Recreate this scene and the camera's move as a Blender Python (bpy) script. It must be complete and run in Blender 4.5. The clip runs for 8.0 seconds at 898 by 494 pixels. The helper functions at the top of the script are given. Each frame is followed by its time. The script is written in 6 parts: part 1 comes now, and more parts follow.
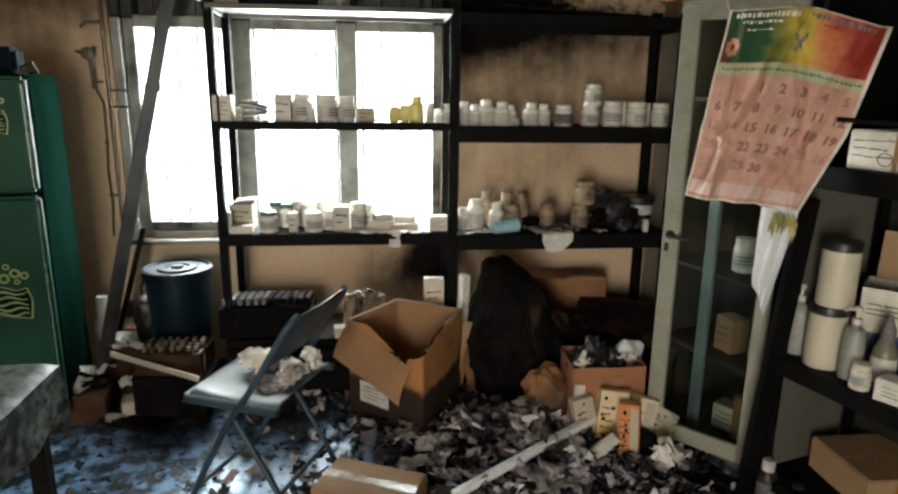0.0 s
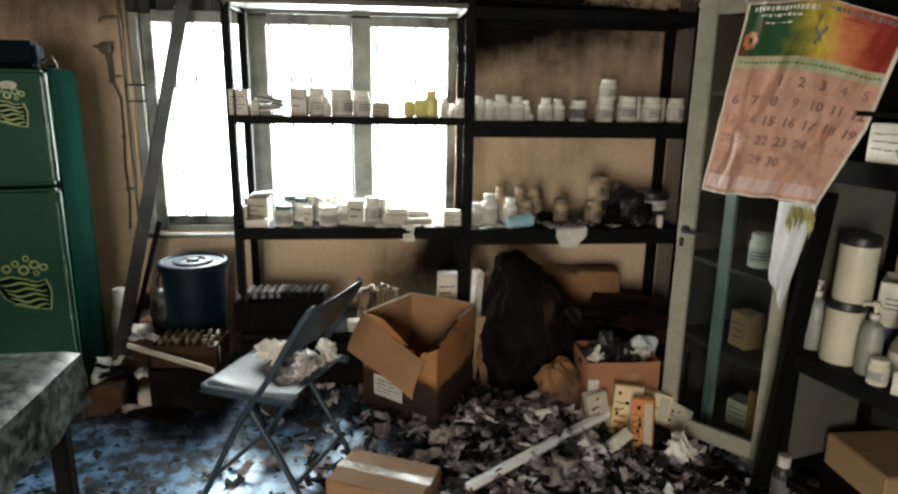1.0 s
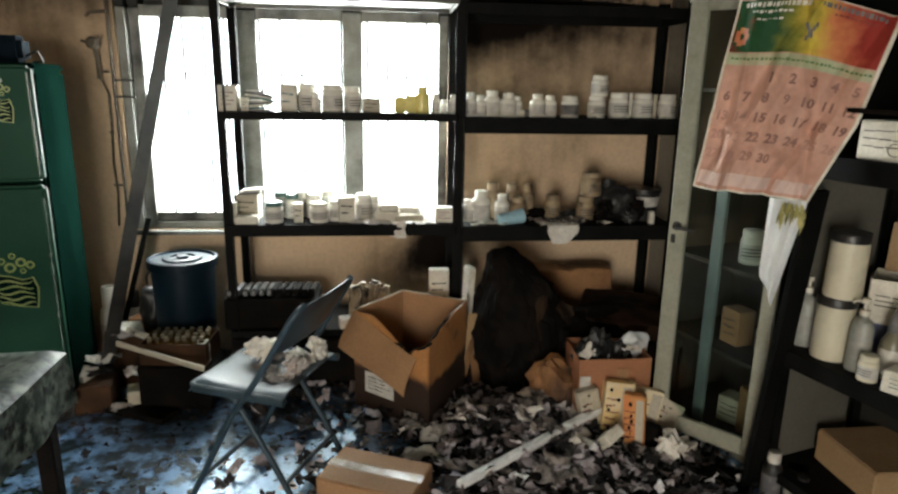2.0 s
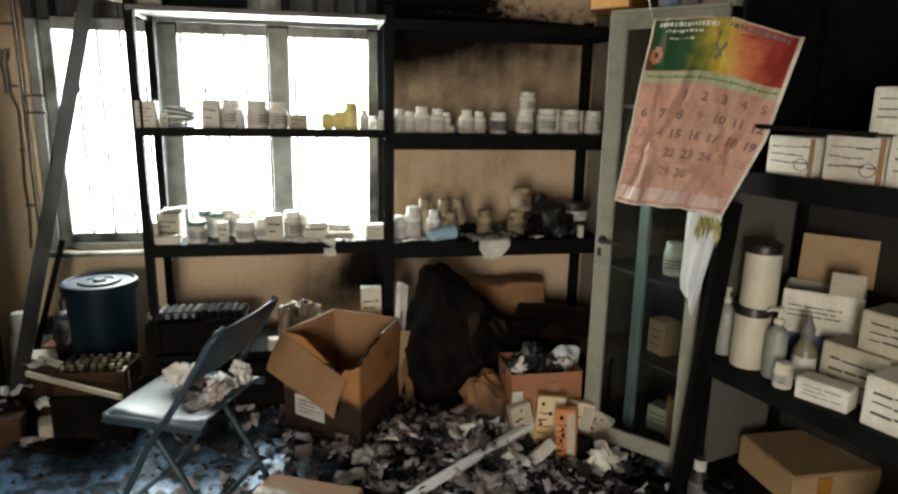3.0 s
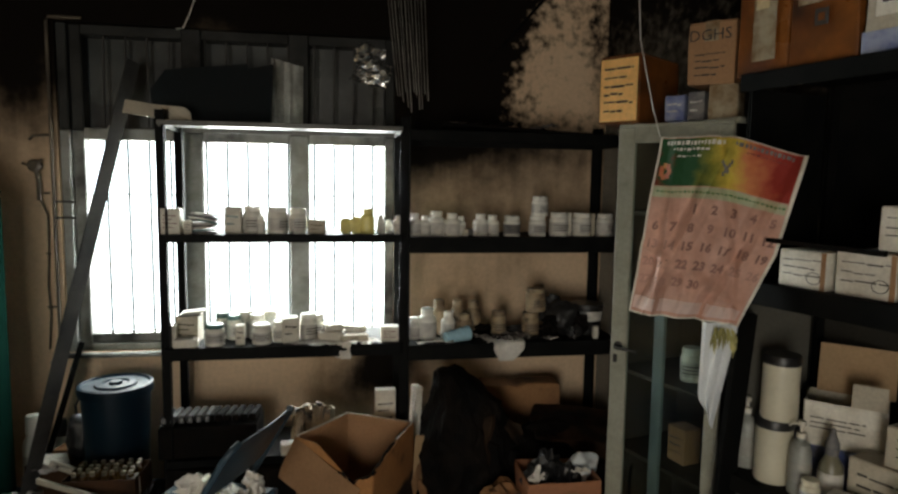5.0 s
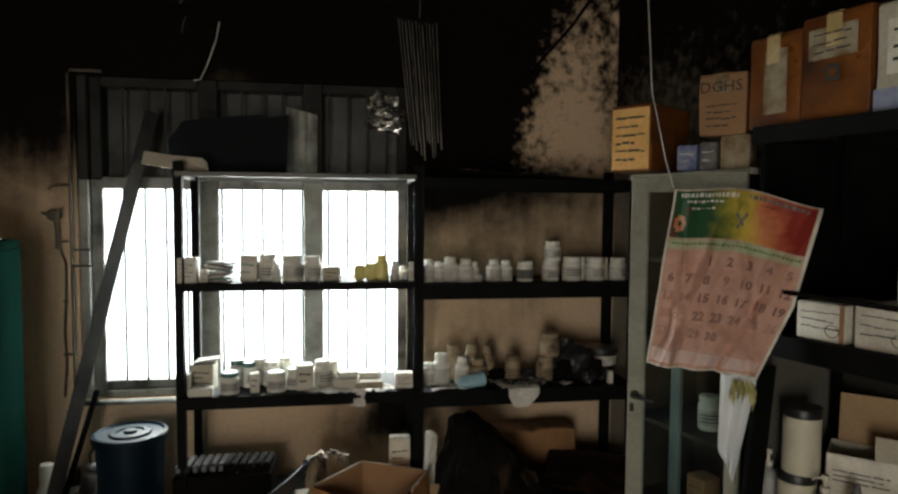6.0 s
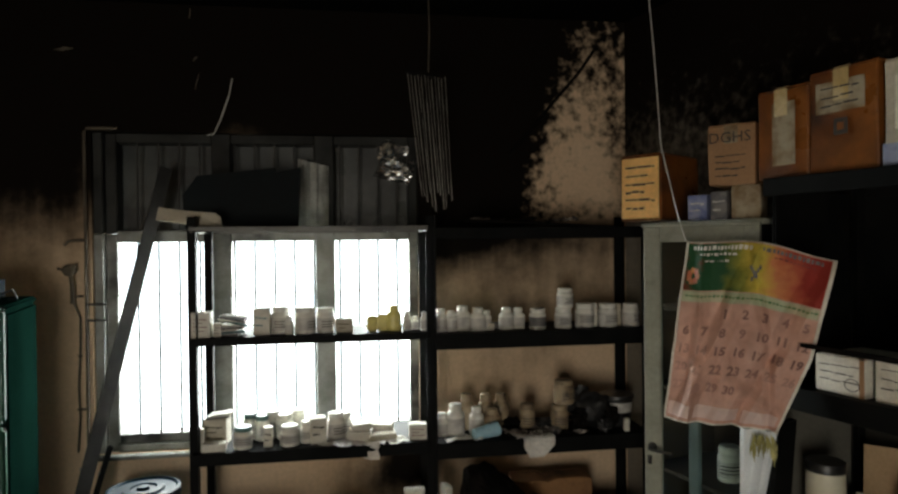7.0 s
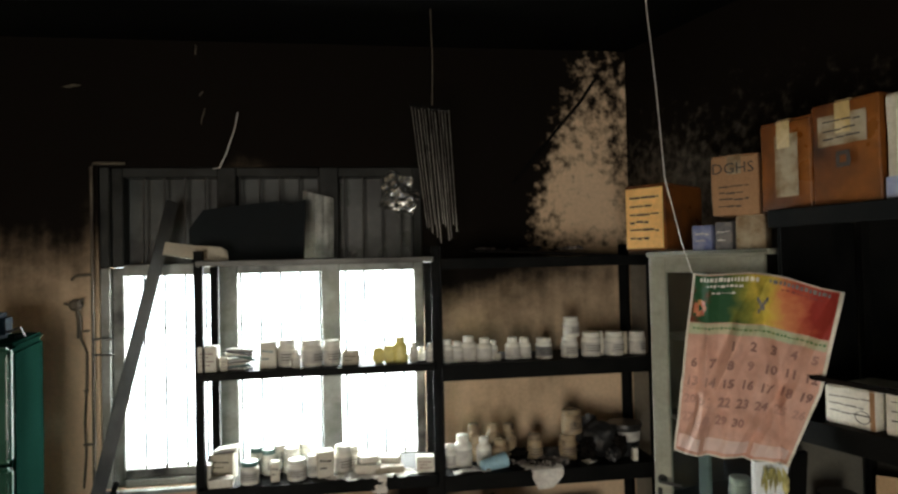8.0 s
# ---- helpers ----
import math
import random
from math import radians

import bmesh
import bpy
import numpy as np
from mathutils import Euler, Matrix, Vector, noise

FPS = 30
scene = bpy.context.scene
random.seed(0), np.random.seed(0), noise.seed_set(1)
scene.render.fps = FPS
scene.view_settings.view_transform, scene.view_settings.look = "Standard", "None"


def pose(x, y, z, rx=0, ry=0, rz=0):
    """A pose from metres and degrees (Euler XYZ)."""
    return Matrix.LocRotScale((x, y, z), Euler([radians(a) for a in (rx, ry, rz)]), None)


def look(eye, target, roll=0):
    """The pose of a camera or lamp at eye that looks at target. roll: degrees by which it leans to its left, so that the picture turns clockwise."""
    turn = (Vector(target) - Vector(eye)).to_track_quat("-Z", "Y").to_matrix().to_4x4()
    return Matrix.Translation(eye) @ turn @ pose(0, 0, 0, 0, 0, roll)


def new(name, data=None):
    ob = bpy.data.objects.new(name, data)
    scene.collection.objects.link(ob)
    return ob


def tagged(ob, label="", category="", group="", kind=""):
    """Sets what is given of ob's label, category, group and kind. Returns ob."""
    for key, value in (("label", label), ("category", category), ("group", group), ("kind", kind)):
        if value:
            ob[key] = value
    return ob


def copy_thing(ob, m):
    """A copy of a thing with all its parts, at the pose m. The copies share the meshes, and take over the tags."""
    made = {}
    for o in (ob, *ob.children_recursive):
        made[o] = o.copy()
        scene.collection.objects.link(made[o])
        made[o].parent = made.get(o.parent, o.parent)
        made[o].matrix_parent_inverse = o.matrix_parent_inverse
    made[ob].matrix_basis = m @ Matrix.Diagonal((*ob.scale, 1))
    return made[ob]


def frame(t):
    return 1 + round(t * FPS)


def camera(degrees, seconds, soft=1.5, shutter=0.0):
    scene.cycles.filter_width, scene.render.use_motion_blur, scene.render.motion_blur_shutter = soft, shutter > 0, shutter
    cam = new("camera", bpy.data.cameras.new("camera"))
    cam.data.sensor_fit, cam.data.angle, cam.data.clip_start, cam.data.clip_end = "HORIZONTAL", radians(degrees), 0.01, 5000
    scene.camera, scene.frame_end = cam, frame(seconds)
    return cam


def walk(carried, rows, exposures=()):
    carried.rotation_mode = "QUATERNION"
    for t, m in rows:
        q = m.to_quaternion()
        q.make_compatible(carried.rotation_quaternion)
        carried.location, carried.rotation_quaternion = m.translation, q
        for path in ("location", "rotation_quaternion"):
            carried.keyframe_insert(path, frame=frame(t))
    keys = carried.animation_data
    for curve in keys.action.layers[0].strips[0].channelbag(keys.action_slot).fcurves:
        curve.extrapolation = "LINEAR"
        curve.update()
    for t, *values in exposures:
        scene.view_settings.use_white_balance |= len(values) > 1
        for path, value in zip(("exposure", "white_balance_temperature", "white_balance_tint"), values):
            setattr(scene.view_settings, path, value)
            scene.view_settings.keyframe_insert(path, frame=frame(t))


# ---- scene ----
cam = camera(69.0, 8.0, soft=2.5)
PATH = [
    (0, (0.143, -0.346, 1.498), (0.357, 1.586, 1.026), 0.8),
    (0.5, (0.133, -0.356, 1.486), (0.379, 1.569, 1.001), 0.5),
    (1, (0.12, -0.355, 1.481), (0.306, 1.579, 1.004), 0.9),
    (2.5, (0.153, -0.334, 1.484), (0.407, 1.587, 0.991), 1.1),
    (3, (0.196, -0.327, 1.489), (0.57, 1.587, 1.045), 1.1),
    (3.5, (0.216, -0.326, 1.53), (0.616, 1.601, 1.169), 0.6),
    (4, (0.201, -0.33, 1.571), (0.59, 1.609, 1.271), 0.3),
    (4.5, (0.191, -0.337, 1.58), (0.55, 1.615, 1.335), 0.6),
    (6, (0.146, -0.341, 1.679), (0.466, 1.63, 1.565), 0.4),
    (6.5, (0.136, -0.343, 1.738), (0.439, 1.633, 1.68), -0.5),
    (7, (0.132, -0.343, 1.764), (0.426, 1.635, 1.747), -0.6),
    (7.5, (0.111, -0.348, 1.794), (0.402, 1.631, 1.807), -0.7),
    (8, (0.114, -0.351, 1.816), (0.404, 1.627, 1.86), -1.3),
]
walk(cam, [(t, look(eye, target, roll)) for t, eye, target, roll in PATH],
     exposures=[(0.0, 0.48, 6900, 8), (3.5, 0.48, 6900, 8), (4.5, -0.16, 6900, 8), (6.5, -0.45, 6900, 8), (7.0, -0.45, 6900, 8), (8.0, 0.22, 6900, 8)])

# ---- world and light ----
world = bpy.data.worlds.new("sky")
scene.world = world
world.use_nodes = True
wn = world.node_tree
sky = wn.nodes.new("ShaderNodeTexSky")
sky.sky_type, sky.sun_disc = "NISHITA", False
sky.sun_elevation, sky.sun_rotation = radians(52), radians(20)
wn.nodes["Background"].inputs["Strength"].default_value = 0.15
wn.links.new(sky.outputs["Color"], wn.nodes["Background"].inputs["Color"])


def lamp(name, kind, energy, colour, m, size=(1, 1)):
    data = bpy.data.lights.new(name, kind)
    data.energy, data.color = energy, colour
    if kind == "AREA":
        data.shape, data.size, data.size_y = "RECTANGLE", size[0], size[1]
    else:
        data.angle = radians(0.5)
    ob = new(name, data)
    ob.matrix_basis = m
    return ob


lamp("sun", "SUN", 3.0, (1, 0.94, 0.85), look((1.2, 6, 7), (0, 3.3, 0)))
# daylight in the window opening and in the doorway behind the camera
lamp("window_daylight", "AREA", 170, (0.90, 0.98, 1.0), look((-0.3, 3.62, 1.3), (-0.3, 0, 1.15)), (1.6, 1.1))
lamp("doorway_daylight", "AREA", 74, (1.0, 0.95, 0.88), look((-0.75, -2.42, 0.92), (0.2, 2, 0.92)), (0.9, 1.6))

# ---- materials ----
def material(name, c1, c2=None, rough=0.6, metal=0.0, scale=6.0, fine=60.0, bump=0.15, soot=0.0, soot_scale=5.0, spec=0.5, island=0.0, alpha=1.0, coords="Object", edge=0.12, glare_pools=None):
    """Two tones mixed at a coarse scale, grain at a fine one, and soot in patches."""
    m = bpy.data.materials.new(name)
    m.use_nodes = True
    nt = m.node_tree
    N, L = nt.nodes, nt.links
    p = N["Principled BSDF"]
    tc = N.new("ShaderNodeTexCoord")

    def tex(s, detail=4.0, w=0.0):
        n = N.new("ShaderNodeTexNoise")
        n.noise_dimensions = "4D"
        n.inputs["Scale"].default_value, n.inputs["Detail"].default_value, n.inputs["W"].default_value = s, detail, w
        L.new(tc.outputs[coords], n.inputs["Vector"])
        return n

    def mix(fac, a, b, mode="MIX"):
        n = N.new("ShaderNodeMix")
        n.data_type, n.blend_type = "RGBA", mode
        for sock, v in ((n.inputs[0], fac), (n.inputs[6], a), (n.inputs[7], b)):
            if hasattr(v, "is_linked"):
                L.new(v, sock)
            else:
                sock.default_value = v
        return n.outputs[2]

    def ramp(src, lo, hi):
        n = N.new("ShaderNodeMapRange")
        n.interpolation_type = "SMOOTHSTEP"
        n.inputs[1].default_value, n.inputs[2].default_value = lo, hi
        L.new(src, n.inputs[0])
        return n.outputs[0]

    info = N.new("ShaderNodeObjectInfo")
    c2 = c2 or tuple(v * 0.75 for v in c1)
    coarse = tex(scale)
    L.new(info.outputs["Random"], coarse.inputs["W"])
    col = mix(ramp(coarse.outputs["Fac"], 0.35, 0.68), (*c1, 1), (*c2, 1))
    grain = tex(fine, 6.0)
    g = N.new("ShaderNodeMapRange")
    g.inputs[3].default_value, g.inputs[4].default_value = (0.72, 1.25) if bump > 0.06 else (0.9, 1.08)
    L.new(grain.outputs["Fac"], g.inputs[0])
    col = mix(1.0, col, g.outputs[0], "MULTIPLY")
    if island:
        geo = N.new("ShaderNodeNewGeometry")
        k = N.new("ShaderNodeMapRange")
        k.inputs[3].default_value, k.inputs[4].default_value = 1 - island, 1 + island
        L.new(geo.outputs["Random Per Island"], k.inputs[0])
        col = mix(1.0, col, k.outputs[0], "MULTIPLY")
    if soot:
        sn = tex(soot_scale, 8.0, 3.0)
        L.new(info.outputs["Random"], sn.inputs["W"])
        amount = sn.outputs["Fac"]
        # Soot thinned in round pools paints the window's glare into the colour.
        for place, radius, k in glare_pools or ():
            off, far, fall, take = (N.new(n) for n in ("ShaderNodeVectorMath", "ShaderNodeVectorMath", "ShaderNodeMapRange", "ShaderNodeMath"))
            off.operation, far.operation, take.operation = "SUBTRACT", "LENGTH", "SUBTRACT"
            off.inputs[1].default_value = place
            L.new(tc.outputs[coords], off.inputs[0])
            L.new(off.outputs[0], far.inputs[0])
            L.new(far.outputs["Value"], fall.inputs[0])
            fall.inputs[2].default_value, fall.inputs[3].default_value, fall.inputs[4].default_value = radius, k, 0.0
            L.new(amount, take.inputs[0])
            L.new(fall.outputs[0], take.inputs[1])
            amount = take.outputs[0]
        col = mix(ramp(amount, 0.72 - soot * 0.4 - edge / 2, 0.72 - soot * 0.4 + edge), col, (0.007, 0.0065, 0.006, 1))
    L.new(col, p.inputs["Base Color"])
    p.inputs["Metallic"].default_value = metal
    p.inputs["Specular IOR Level"].default_value = spec
    r = N.new("ShaderNodeMapRange")
    r.inputs[3].default_value, r.inputs[4].default_value = max(0.03, rough - 0.14), min(1, rough + 0.14)
    L.new(coarse.outputs["Fac"], r.inputs[0])
    L.new(r.outputs[0], p.inputs["Roughness"])
    if bump:
        b = N.new("ShaderNodeBump")
        b.inputs["Strength"].default_value, b.inputs["Distance"].default_value = bump, 0.004
        L.new(grain.outputs["Fac"], b.inputs["Height"])
        L.new(b.outputs["Normal"], p.inputs["Normal"])
    if alpha < 1:
        p.inputs["Alpha"].default_value = alpha
    return m


def glass_material(name, tint, rough=0.06, clear=0.9):
    m = bpy.data.materials.new(name)
    m.use_nodes = True
    N, L = m.node_tree.nodes, m.node_tree.links
    out = N["Material Output"]
    tr, gl, mx = N.new("ShaderNodeBsdfTransparent"), N.new("ShaderNodeBsdfGlossy"), N.new("ShaderNodeMixShader")
    tr.inputs["Color"].default_value = (*tint, 1)
    gl.inputs["Roughness"].default_value = rough
    mx.inputs[0].default_value = 1 - clear
    L.new(tr.outputs[0], mx.inputs[1])
    L.new(gl.outputs[0], mx.inputs[2])
    L.new(mx.outputs[0], out.inputs["Surface"])
    return m


def wall_material(name, paint, paint2, stains, ceiling_z, flecked=2.6):
    """Limewashed plaster with smoke stains: each stain is (x, y, z, rx, ry, rz, strength), a soft ragged ellipsoid of soot;
    a negative strength is a spared patch. Smoke also hangs under the ceiling from ceiling_z upwards."""
    m = bpy.data.materials.new(name)
    m.use_nodes = True
    N, L = m.node_tree.nodes, m.node_tree.links
    p = N["Principled BSDF"]
    geo = N.new("ShaderNodeNewGeometry")

    def math_node(op, a, b=None):
        n = N.new("ShaderNodeMath")
        n.operation = op
        for i, v in enumerate((a, b)):
            if v is None:
                continue
            if hasattr(v, "is_linked"):
                L.new(v, n.inputs[i])
            else:
                n.inputs[i].default_value = v
        return n.outputs[0]

    def noise_node(s, d=6.0):
        n = N.new("ShaderNodeTexNoise")
        n.inputs["Scale"].default_value, n.inputs["Detail"].default_value = s, d
        L.new(geo.outputs["Position"], n.inputs["Vector"])
        return n.outputs["Fac"]

    coarse, fine, flecks, streak = noise_node(2.2), noise_node(45), noise_node(22, 3.0), noise_node(7)
    tall = N.new("ShaderNodeVectorMath")
    tall.operation = "MULTIPLY"
    tall.inputs[1].default_value = (16.0, 16.0, 1.1)
    L.new(geo.outputs["Position"], tall.inputs[0])
    drip = N.new("ShaderNodeTexNoise")
    drip.inputs["Scale"].default_value, drip.inputs["Detail"].default_value = 1.0, 5.0
    L.new(tall.outputs[0], drip.inputs["Vector"])
    sep = N.new("ShaderNodeSeparateXYZ")
    L.new(geo.outputs["Position"], sep.inputs[0])
    total = math_node("MULTIPLY", math_node("SUBTRACT", sep.outputs["Z"], ceiling_z), 0.95)
    total = math_node("MAXIMUM", total, -0.15)
    for x, y, z, rx, ry, rz, k in stains:
        v = N.new("ShaderNodeVectorMath")
        v.operation = "SUBTRACT"
        L.new(geo.outputs["Position"], v.inputs[0])
        v.inputs[1].default_value = (x, y, z)
        w = N.new("ShaderNodeVectorMath")
        w.operation = "DIVIDE"
        L.new(v.outputs[0], w.inputs[0])
        w.inputs[1].default_value = (rx, ry, rz)
        ln = N.new("ShaderNodeVectorMath")
        ln.operation = "LENGTH"
        L.new(w.outputs[0], ln.inputs[0])
        f = math_node("MAXIMUM", math_node("SUBTRACT", 1.0, ln.outputs["Value"]), 0.0)
        total = math_node("ADD", total, math_node("MULTIPLY", f, k))
    total = math_node("ADD", total, math_node("MULTIPLY", math_node("SUBTRACT", coarse, 0.5), 0.40))
    total = math_node("ADD", total, math_node("MULTIPLY", math_node("SUBTRACT", streak, 0.5), 0.25))
    total = math_node("ADD", total, math_node("MULTIPLY", math_node("SUBTRACT", drip.outputs["Fac"], 0.5), 0.34))
    zone = math_node("MULTIPLY", math_node("GREATER_THAN", sep.outputs["X"], 0.7), math_node("GREATER_THAN", sep.outputs["Z"], 1.88))
    total = math_node("ADD", total, math_node("MULTIPLY", math_node("SUBTRACT", flecks, 0.5), math_node("ADD", 0.25, math_node("MULTIPLY", zone, flecked))))
    mr = N.new("ShaderNodeMapRange")
    mr.interpolation_type = "SMOOTHSTEP"
    mr.inputs[1].default_value, mr.inputs[2].default_value = -0.15, 1.0
    L.new(total, mr.inputs[0])

    def mix(fac, a, b, mode="MIX"):
        n = N.new("ShaderNodeMix")
        n.data_type, n.blend_type = "RGBA", mode
        for sock, v in ((n.inputs[0], fac), (n.inputs[6], a), (n.inputs[7], b)):
            if hasattr(v, "is_linked"):
                L.new(v, sock)
            else:
                sock.default_value = v
        return n.outputs[2]

    base = mix(coarse, (*paint, 1), (*paint2, 1))
    g = N.new("ShaderNodeMapRange")
    g.inputs[3].default_value, g.inputs[4].default_value = 0.8, 1.15
    L.new(fine, g.inputs[0])
    base = mix(1.0, base, g.outputs[0], "MULTIPLY")
    L.new(mix(mr.outputs[0], base, (0.0055, 0.0036, 0.0024, 1)), p.inputs["Base Color"])
    p.inputs["Roughness"].default_value = 0.85
    p.inputs["Specular IOR Level"].default_value = 0.1
    b = N.new("ShaderNodeBump")
    b.inputs["Strength"].default_value, b.inputs["Distance"].default_value = 0.3, 0.004
    L.new(math_node("ADD", fine, streak), b.inputs["Height"])
    L.new(b.outputs["Normal"], p.inputs["Normal"])
    return m


STAINS = [(0.42, 3.2, 2.45, 0.85, 1, 0.95, 2.4), (1.00, 3.2, 2.05, 1.4, 1, 1.0, 1.25), (1.42, 3.2, 2.42, 0.68, 1, 0.68, -1.22), (1.40, 3.2, 2.08, 0.54, 1, 0.30, -1.10), (0.95, 3.2, 2.85, 0.50, 1, 0.6, 1.8),
          (1.62, 3.2, 2.30, 0.10, 1, 0.5, 0.35), (0.28, 3.2, 0.48, 0.34, 1, 0.34, 1.0), (0.45, 3.2, 0.64, 0.20, 1, 0.34, 1.0), (0.72, 3.2, 0.60, 0.40, 1, 0.22, 0.7), (0.80, 3.2, 1.02, 0.35, 1, 0.22, 0.4),
          (1.12, 3.2, 1.08, 0.3, 1, 0.3, 0.35), (1.2, 3.2, 0.15, 0.7, 1, 0.4, 1.3), (-1.6, 3.2, 2.55, 1.3, 1, 1.55, 1.15), (-0.7, 3.2, 2.65, 0.6, 1, 0.5, 0.8)]
M_wall = wall_material("limewashed_plaster", (0.80, 0.61, 0.42), (0.70, 0.50, 0.33), STAINS, 1.82, 2.1)
# Real soot, deepened so the weaker light high on the right is painted in.
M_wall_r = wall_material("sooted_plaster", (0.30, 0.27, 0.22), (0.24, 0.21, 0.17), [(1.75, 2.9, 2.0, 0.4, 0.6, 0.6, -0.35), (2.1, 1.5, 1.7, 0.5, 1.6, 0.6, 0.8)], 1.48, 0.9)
M_ceiling = material("sooted_ceiling", (0.003, 0.003, 0.003), (0.006, 0.006, 0.0055), spec=0.03, rough=0.9, scale=1.5, fine=25, bump=0.4)
# Blue base, tints and pools put the window's sky reflection into the floor colour.
M_floor = material("wet_sooted_cement", (0.24, 0.40, 0.66), (0.10, 0.17, 0.29), rough=0.30, scale=2.4, fine=14, bump=0.35, soot=0.68, soot_scale=16, spec=0.9, edge=0.14, glare_pools=[((-0.22, 1.74, 0), 0.55, 0.20), ((0.15, 2.0, 0), 0.6, 0.08)])
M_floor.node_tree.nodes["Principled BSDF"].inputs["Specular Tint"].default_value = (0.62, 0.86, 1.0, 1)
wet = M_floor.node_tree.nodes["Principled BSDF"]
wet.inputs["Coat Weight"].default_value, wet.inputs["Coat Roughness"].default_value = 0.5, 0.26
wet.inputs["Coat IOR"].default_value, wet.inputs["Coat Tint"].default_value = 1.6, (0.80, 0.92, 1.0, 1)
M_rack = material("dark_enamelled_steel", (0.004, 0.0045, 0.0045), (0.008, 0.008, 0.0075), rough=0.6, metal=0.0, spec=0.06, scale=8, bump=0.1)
# Rack steel made paler: window light under the top shelf is put into it.
M_rackpale = material("window_lit_steel", (0.09, 0.087, 0.075), (0.05, 0.047, 0.042), rough=0.45, scale=5, bump=0.08, soot=0.25)
M_frame = material("grey_window_paint", (0.30, 0.31, 0.29), (0.20, 0.20, 0.18), rough=0.55, scale=9, bump=0.15, soot=0.35, soot_scale=3)
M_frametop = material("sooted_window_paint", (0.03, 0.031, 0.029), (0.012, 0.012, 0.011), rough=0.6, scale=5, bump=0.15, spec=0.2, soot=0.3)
M_bar = material("dark_iron", (0.04, 0.04, 0.04), (0.08, 0.075, 0.07), rough=0.55, metal=0.5)
M_sootglass = material("smoked_glass", (0.03, 0.035, 0.035), (0.06, 0.065, 0.06), rough=0.35, scale=3, fine=14, bump=0.1, soot=0.45, soot_scale=4)
M_paleglass = material("lightly_smoked_glass", (0.09, 0.095, 0.09), (0.04, 0.04, 0.04), rough=0.3, scale=5, fine=14, bump=0.1, soot=0.35, soot_scale=6)
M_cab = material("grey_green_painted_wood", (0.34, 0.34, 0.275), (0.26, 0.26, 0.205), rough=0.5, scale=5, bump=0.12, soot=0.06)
# Plywood darkened: the shade inside the cabinet is put into it; tabletop too.
M_cabin = material("shade_dark_plywood", (0.06, 0.042, 0.027), (0.03, 0.022, 0.015), rough=0.7, scale=4, bump=0.15)
M_glass = glass_material("dusty_glass", (0.84, 0.90, 0.88), 0.07, 0.972)
M_steel = material("dull_steel", (0.35, 0.35, 0.34), rough=0.35, metal=0.9)
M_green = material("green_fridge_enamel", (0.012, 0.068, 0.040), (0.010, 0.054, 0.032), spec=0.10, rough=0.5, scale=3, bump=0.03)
# Door green darkened: the side's shade is put into it; fills leaf prints too.
M_greenside = material("shade_darkened_green", (0.0030, 0.014, 0.0105), (0.0024, 0.011, 0.008), spec=0.0, rough=0.7, scale=3, bump=0.05)
M_gripedge = material("worn_green_edge", (0.02, 0.075, 0.05), (0.03, 0.09, 0.06), spec=0.5, rough=0.25, bump=0.0)
M_rubber = material("black_rubber", (0.015, 0.015, 0.015), rough=0.6)
M_black = material("black_plastic", (0.012, 0.012, 0.013), (0.02, 0.02, 0.02), rough=0.4)
M_char = material("charred_mass", (0.003, 0.0027, 0.0025), (0.009, 0.0065, 0.005), spec=0.10, rough=0.8, scale=9, fine=40, bump=0.6)
M_blue = material("dark_blue_plastic", (0.006, 0.020, 0.034), (0.004, 0.013, 0.023), spec=0.18, rough=0.45, scale=4, bump=0.03)
M_white = material("white_plastic", (0.82, 0.80, 0.73), (0.76, 0.74, 0.66), rough=0.42, scale=7, bump=0.03, soot=0.10, soot_scale=9, edge=0.3)
M_cream = material("cream_plastic", (0.66, 0.62, 0.48), (0.58, 0.54, 0.41), rough=0.42, scale=7, bump=0.03)
M_smoked = material("smoke_browned_plastic", (0.38, 0.29, 0.18), (0.20, 0.14, 0.09), rough=0.5, scale=12, bump=0.1, soot=0.35, soot_scale=14)
M_teal = material("teal_plastic", (0.10, 0.20, 0.19), rough=0.4)
M_yellow = material("yellow_plastic", (0.84, 0.74, 0.26), (0.76, 0.66, 0.20), rough=0.4)
M_label = material("printed_paper", (0.62, 0.60, 0.55), (0.45, 0.43, 0.40), rough=0.7, scale=25, bump=0.05)
M_labeldark = material("dark_printed_paper", (0.10, 0.10, 0.11), (0.2, 0.19, 0.18), rough=0.7, scale=30, bump=0.05)
M_paper = material("white_paper", (0.78, 0.75, 0.69), (0.62, 0.58, 0.52), rough=0.8, scale=9, bump=0.1, soot=0.12, soot_scale=8)
M_burntpaper = material("scorched_paper", (0.56, 0.50, 0.46), (0.22, 0.18, 0.16), rough=0.85, scale=14, bump=0.3, soot=0.36, soot_scale=18, island=0.5)
M_card = material("brown_cardboard", (0.37, 0.205, 0.10), (0.29, 0.155, 0.075), rough=0.75, scale=4, fine=90, bump=0.12)
M_cardin = material("brown_cardboard_inside", (0.40, 0.22, 0.11), (0.33, 0.175, 0.085), rough=0.8, scale=4, fine=90, bump=0.12)
M_cardburnt = material("scorched_cardboard", (0.34, 0.17, 0.07), (0.18, 0.085, 0.04), rough=0.8, scale=5, fine=60, bump=0.2, soot=0.38, soot_scale=4)
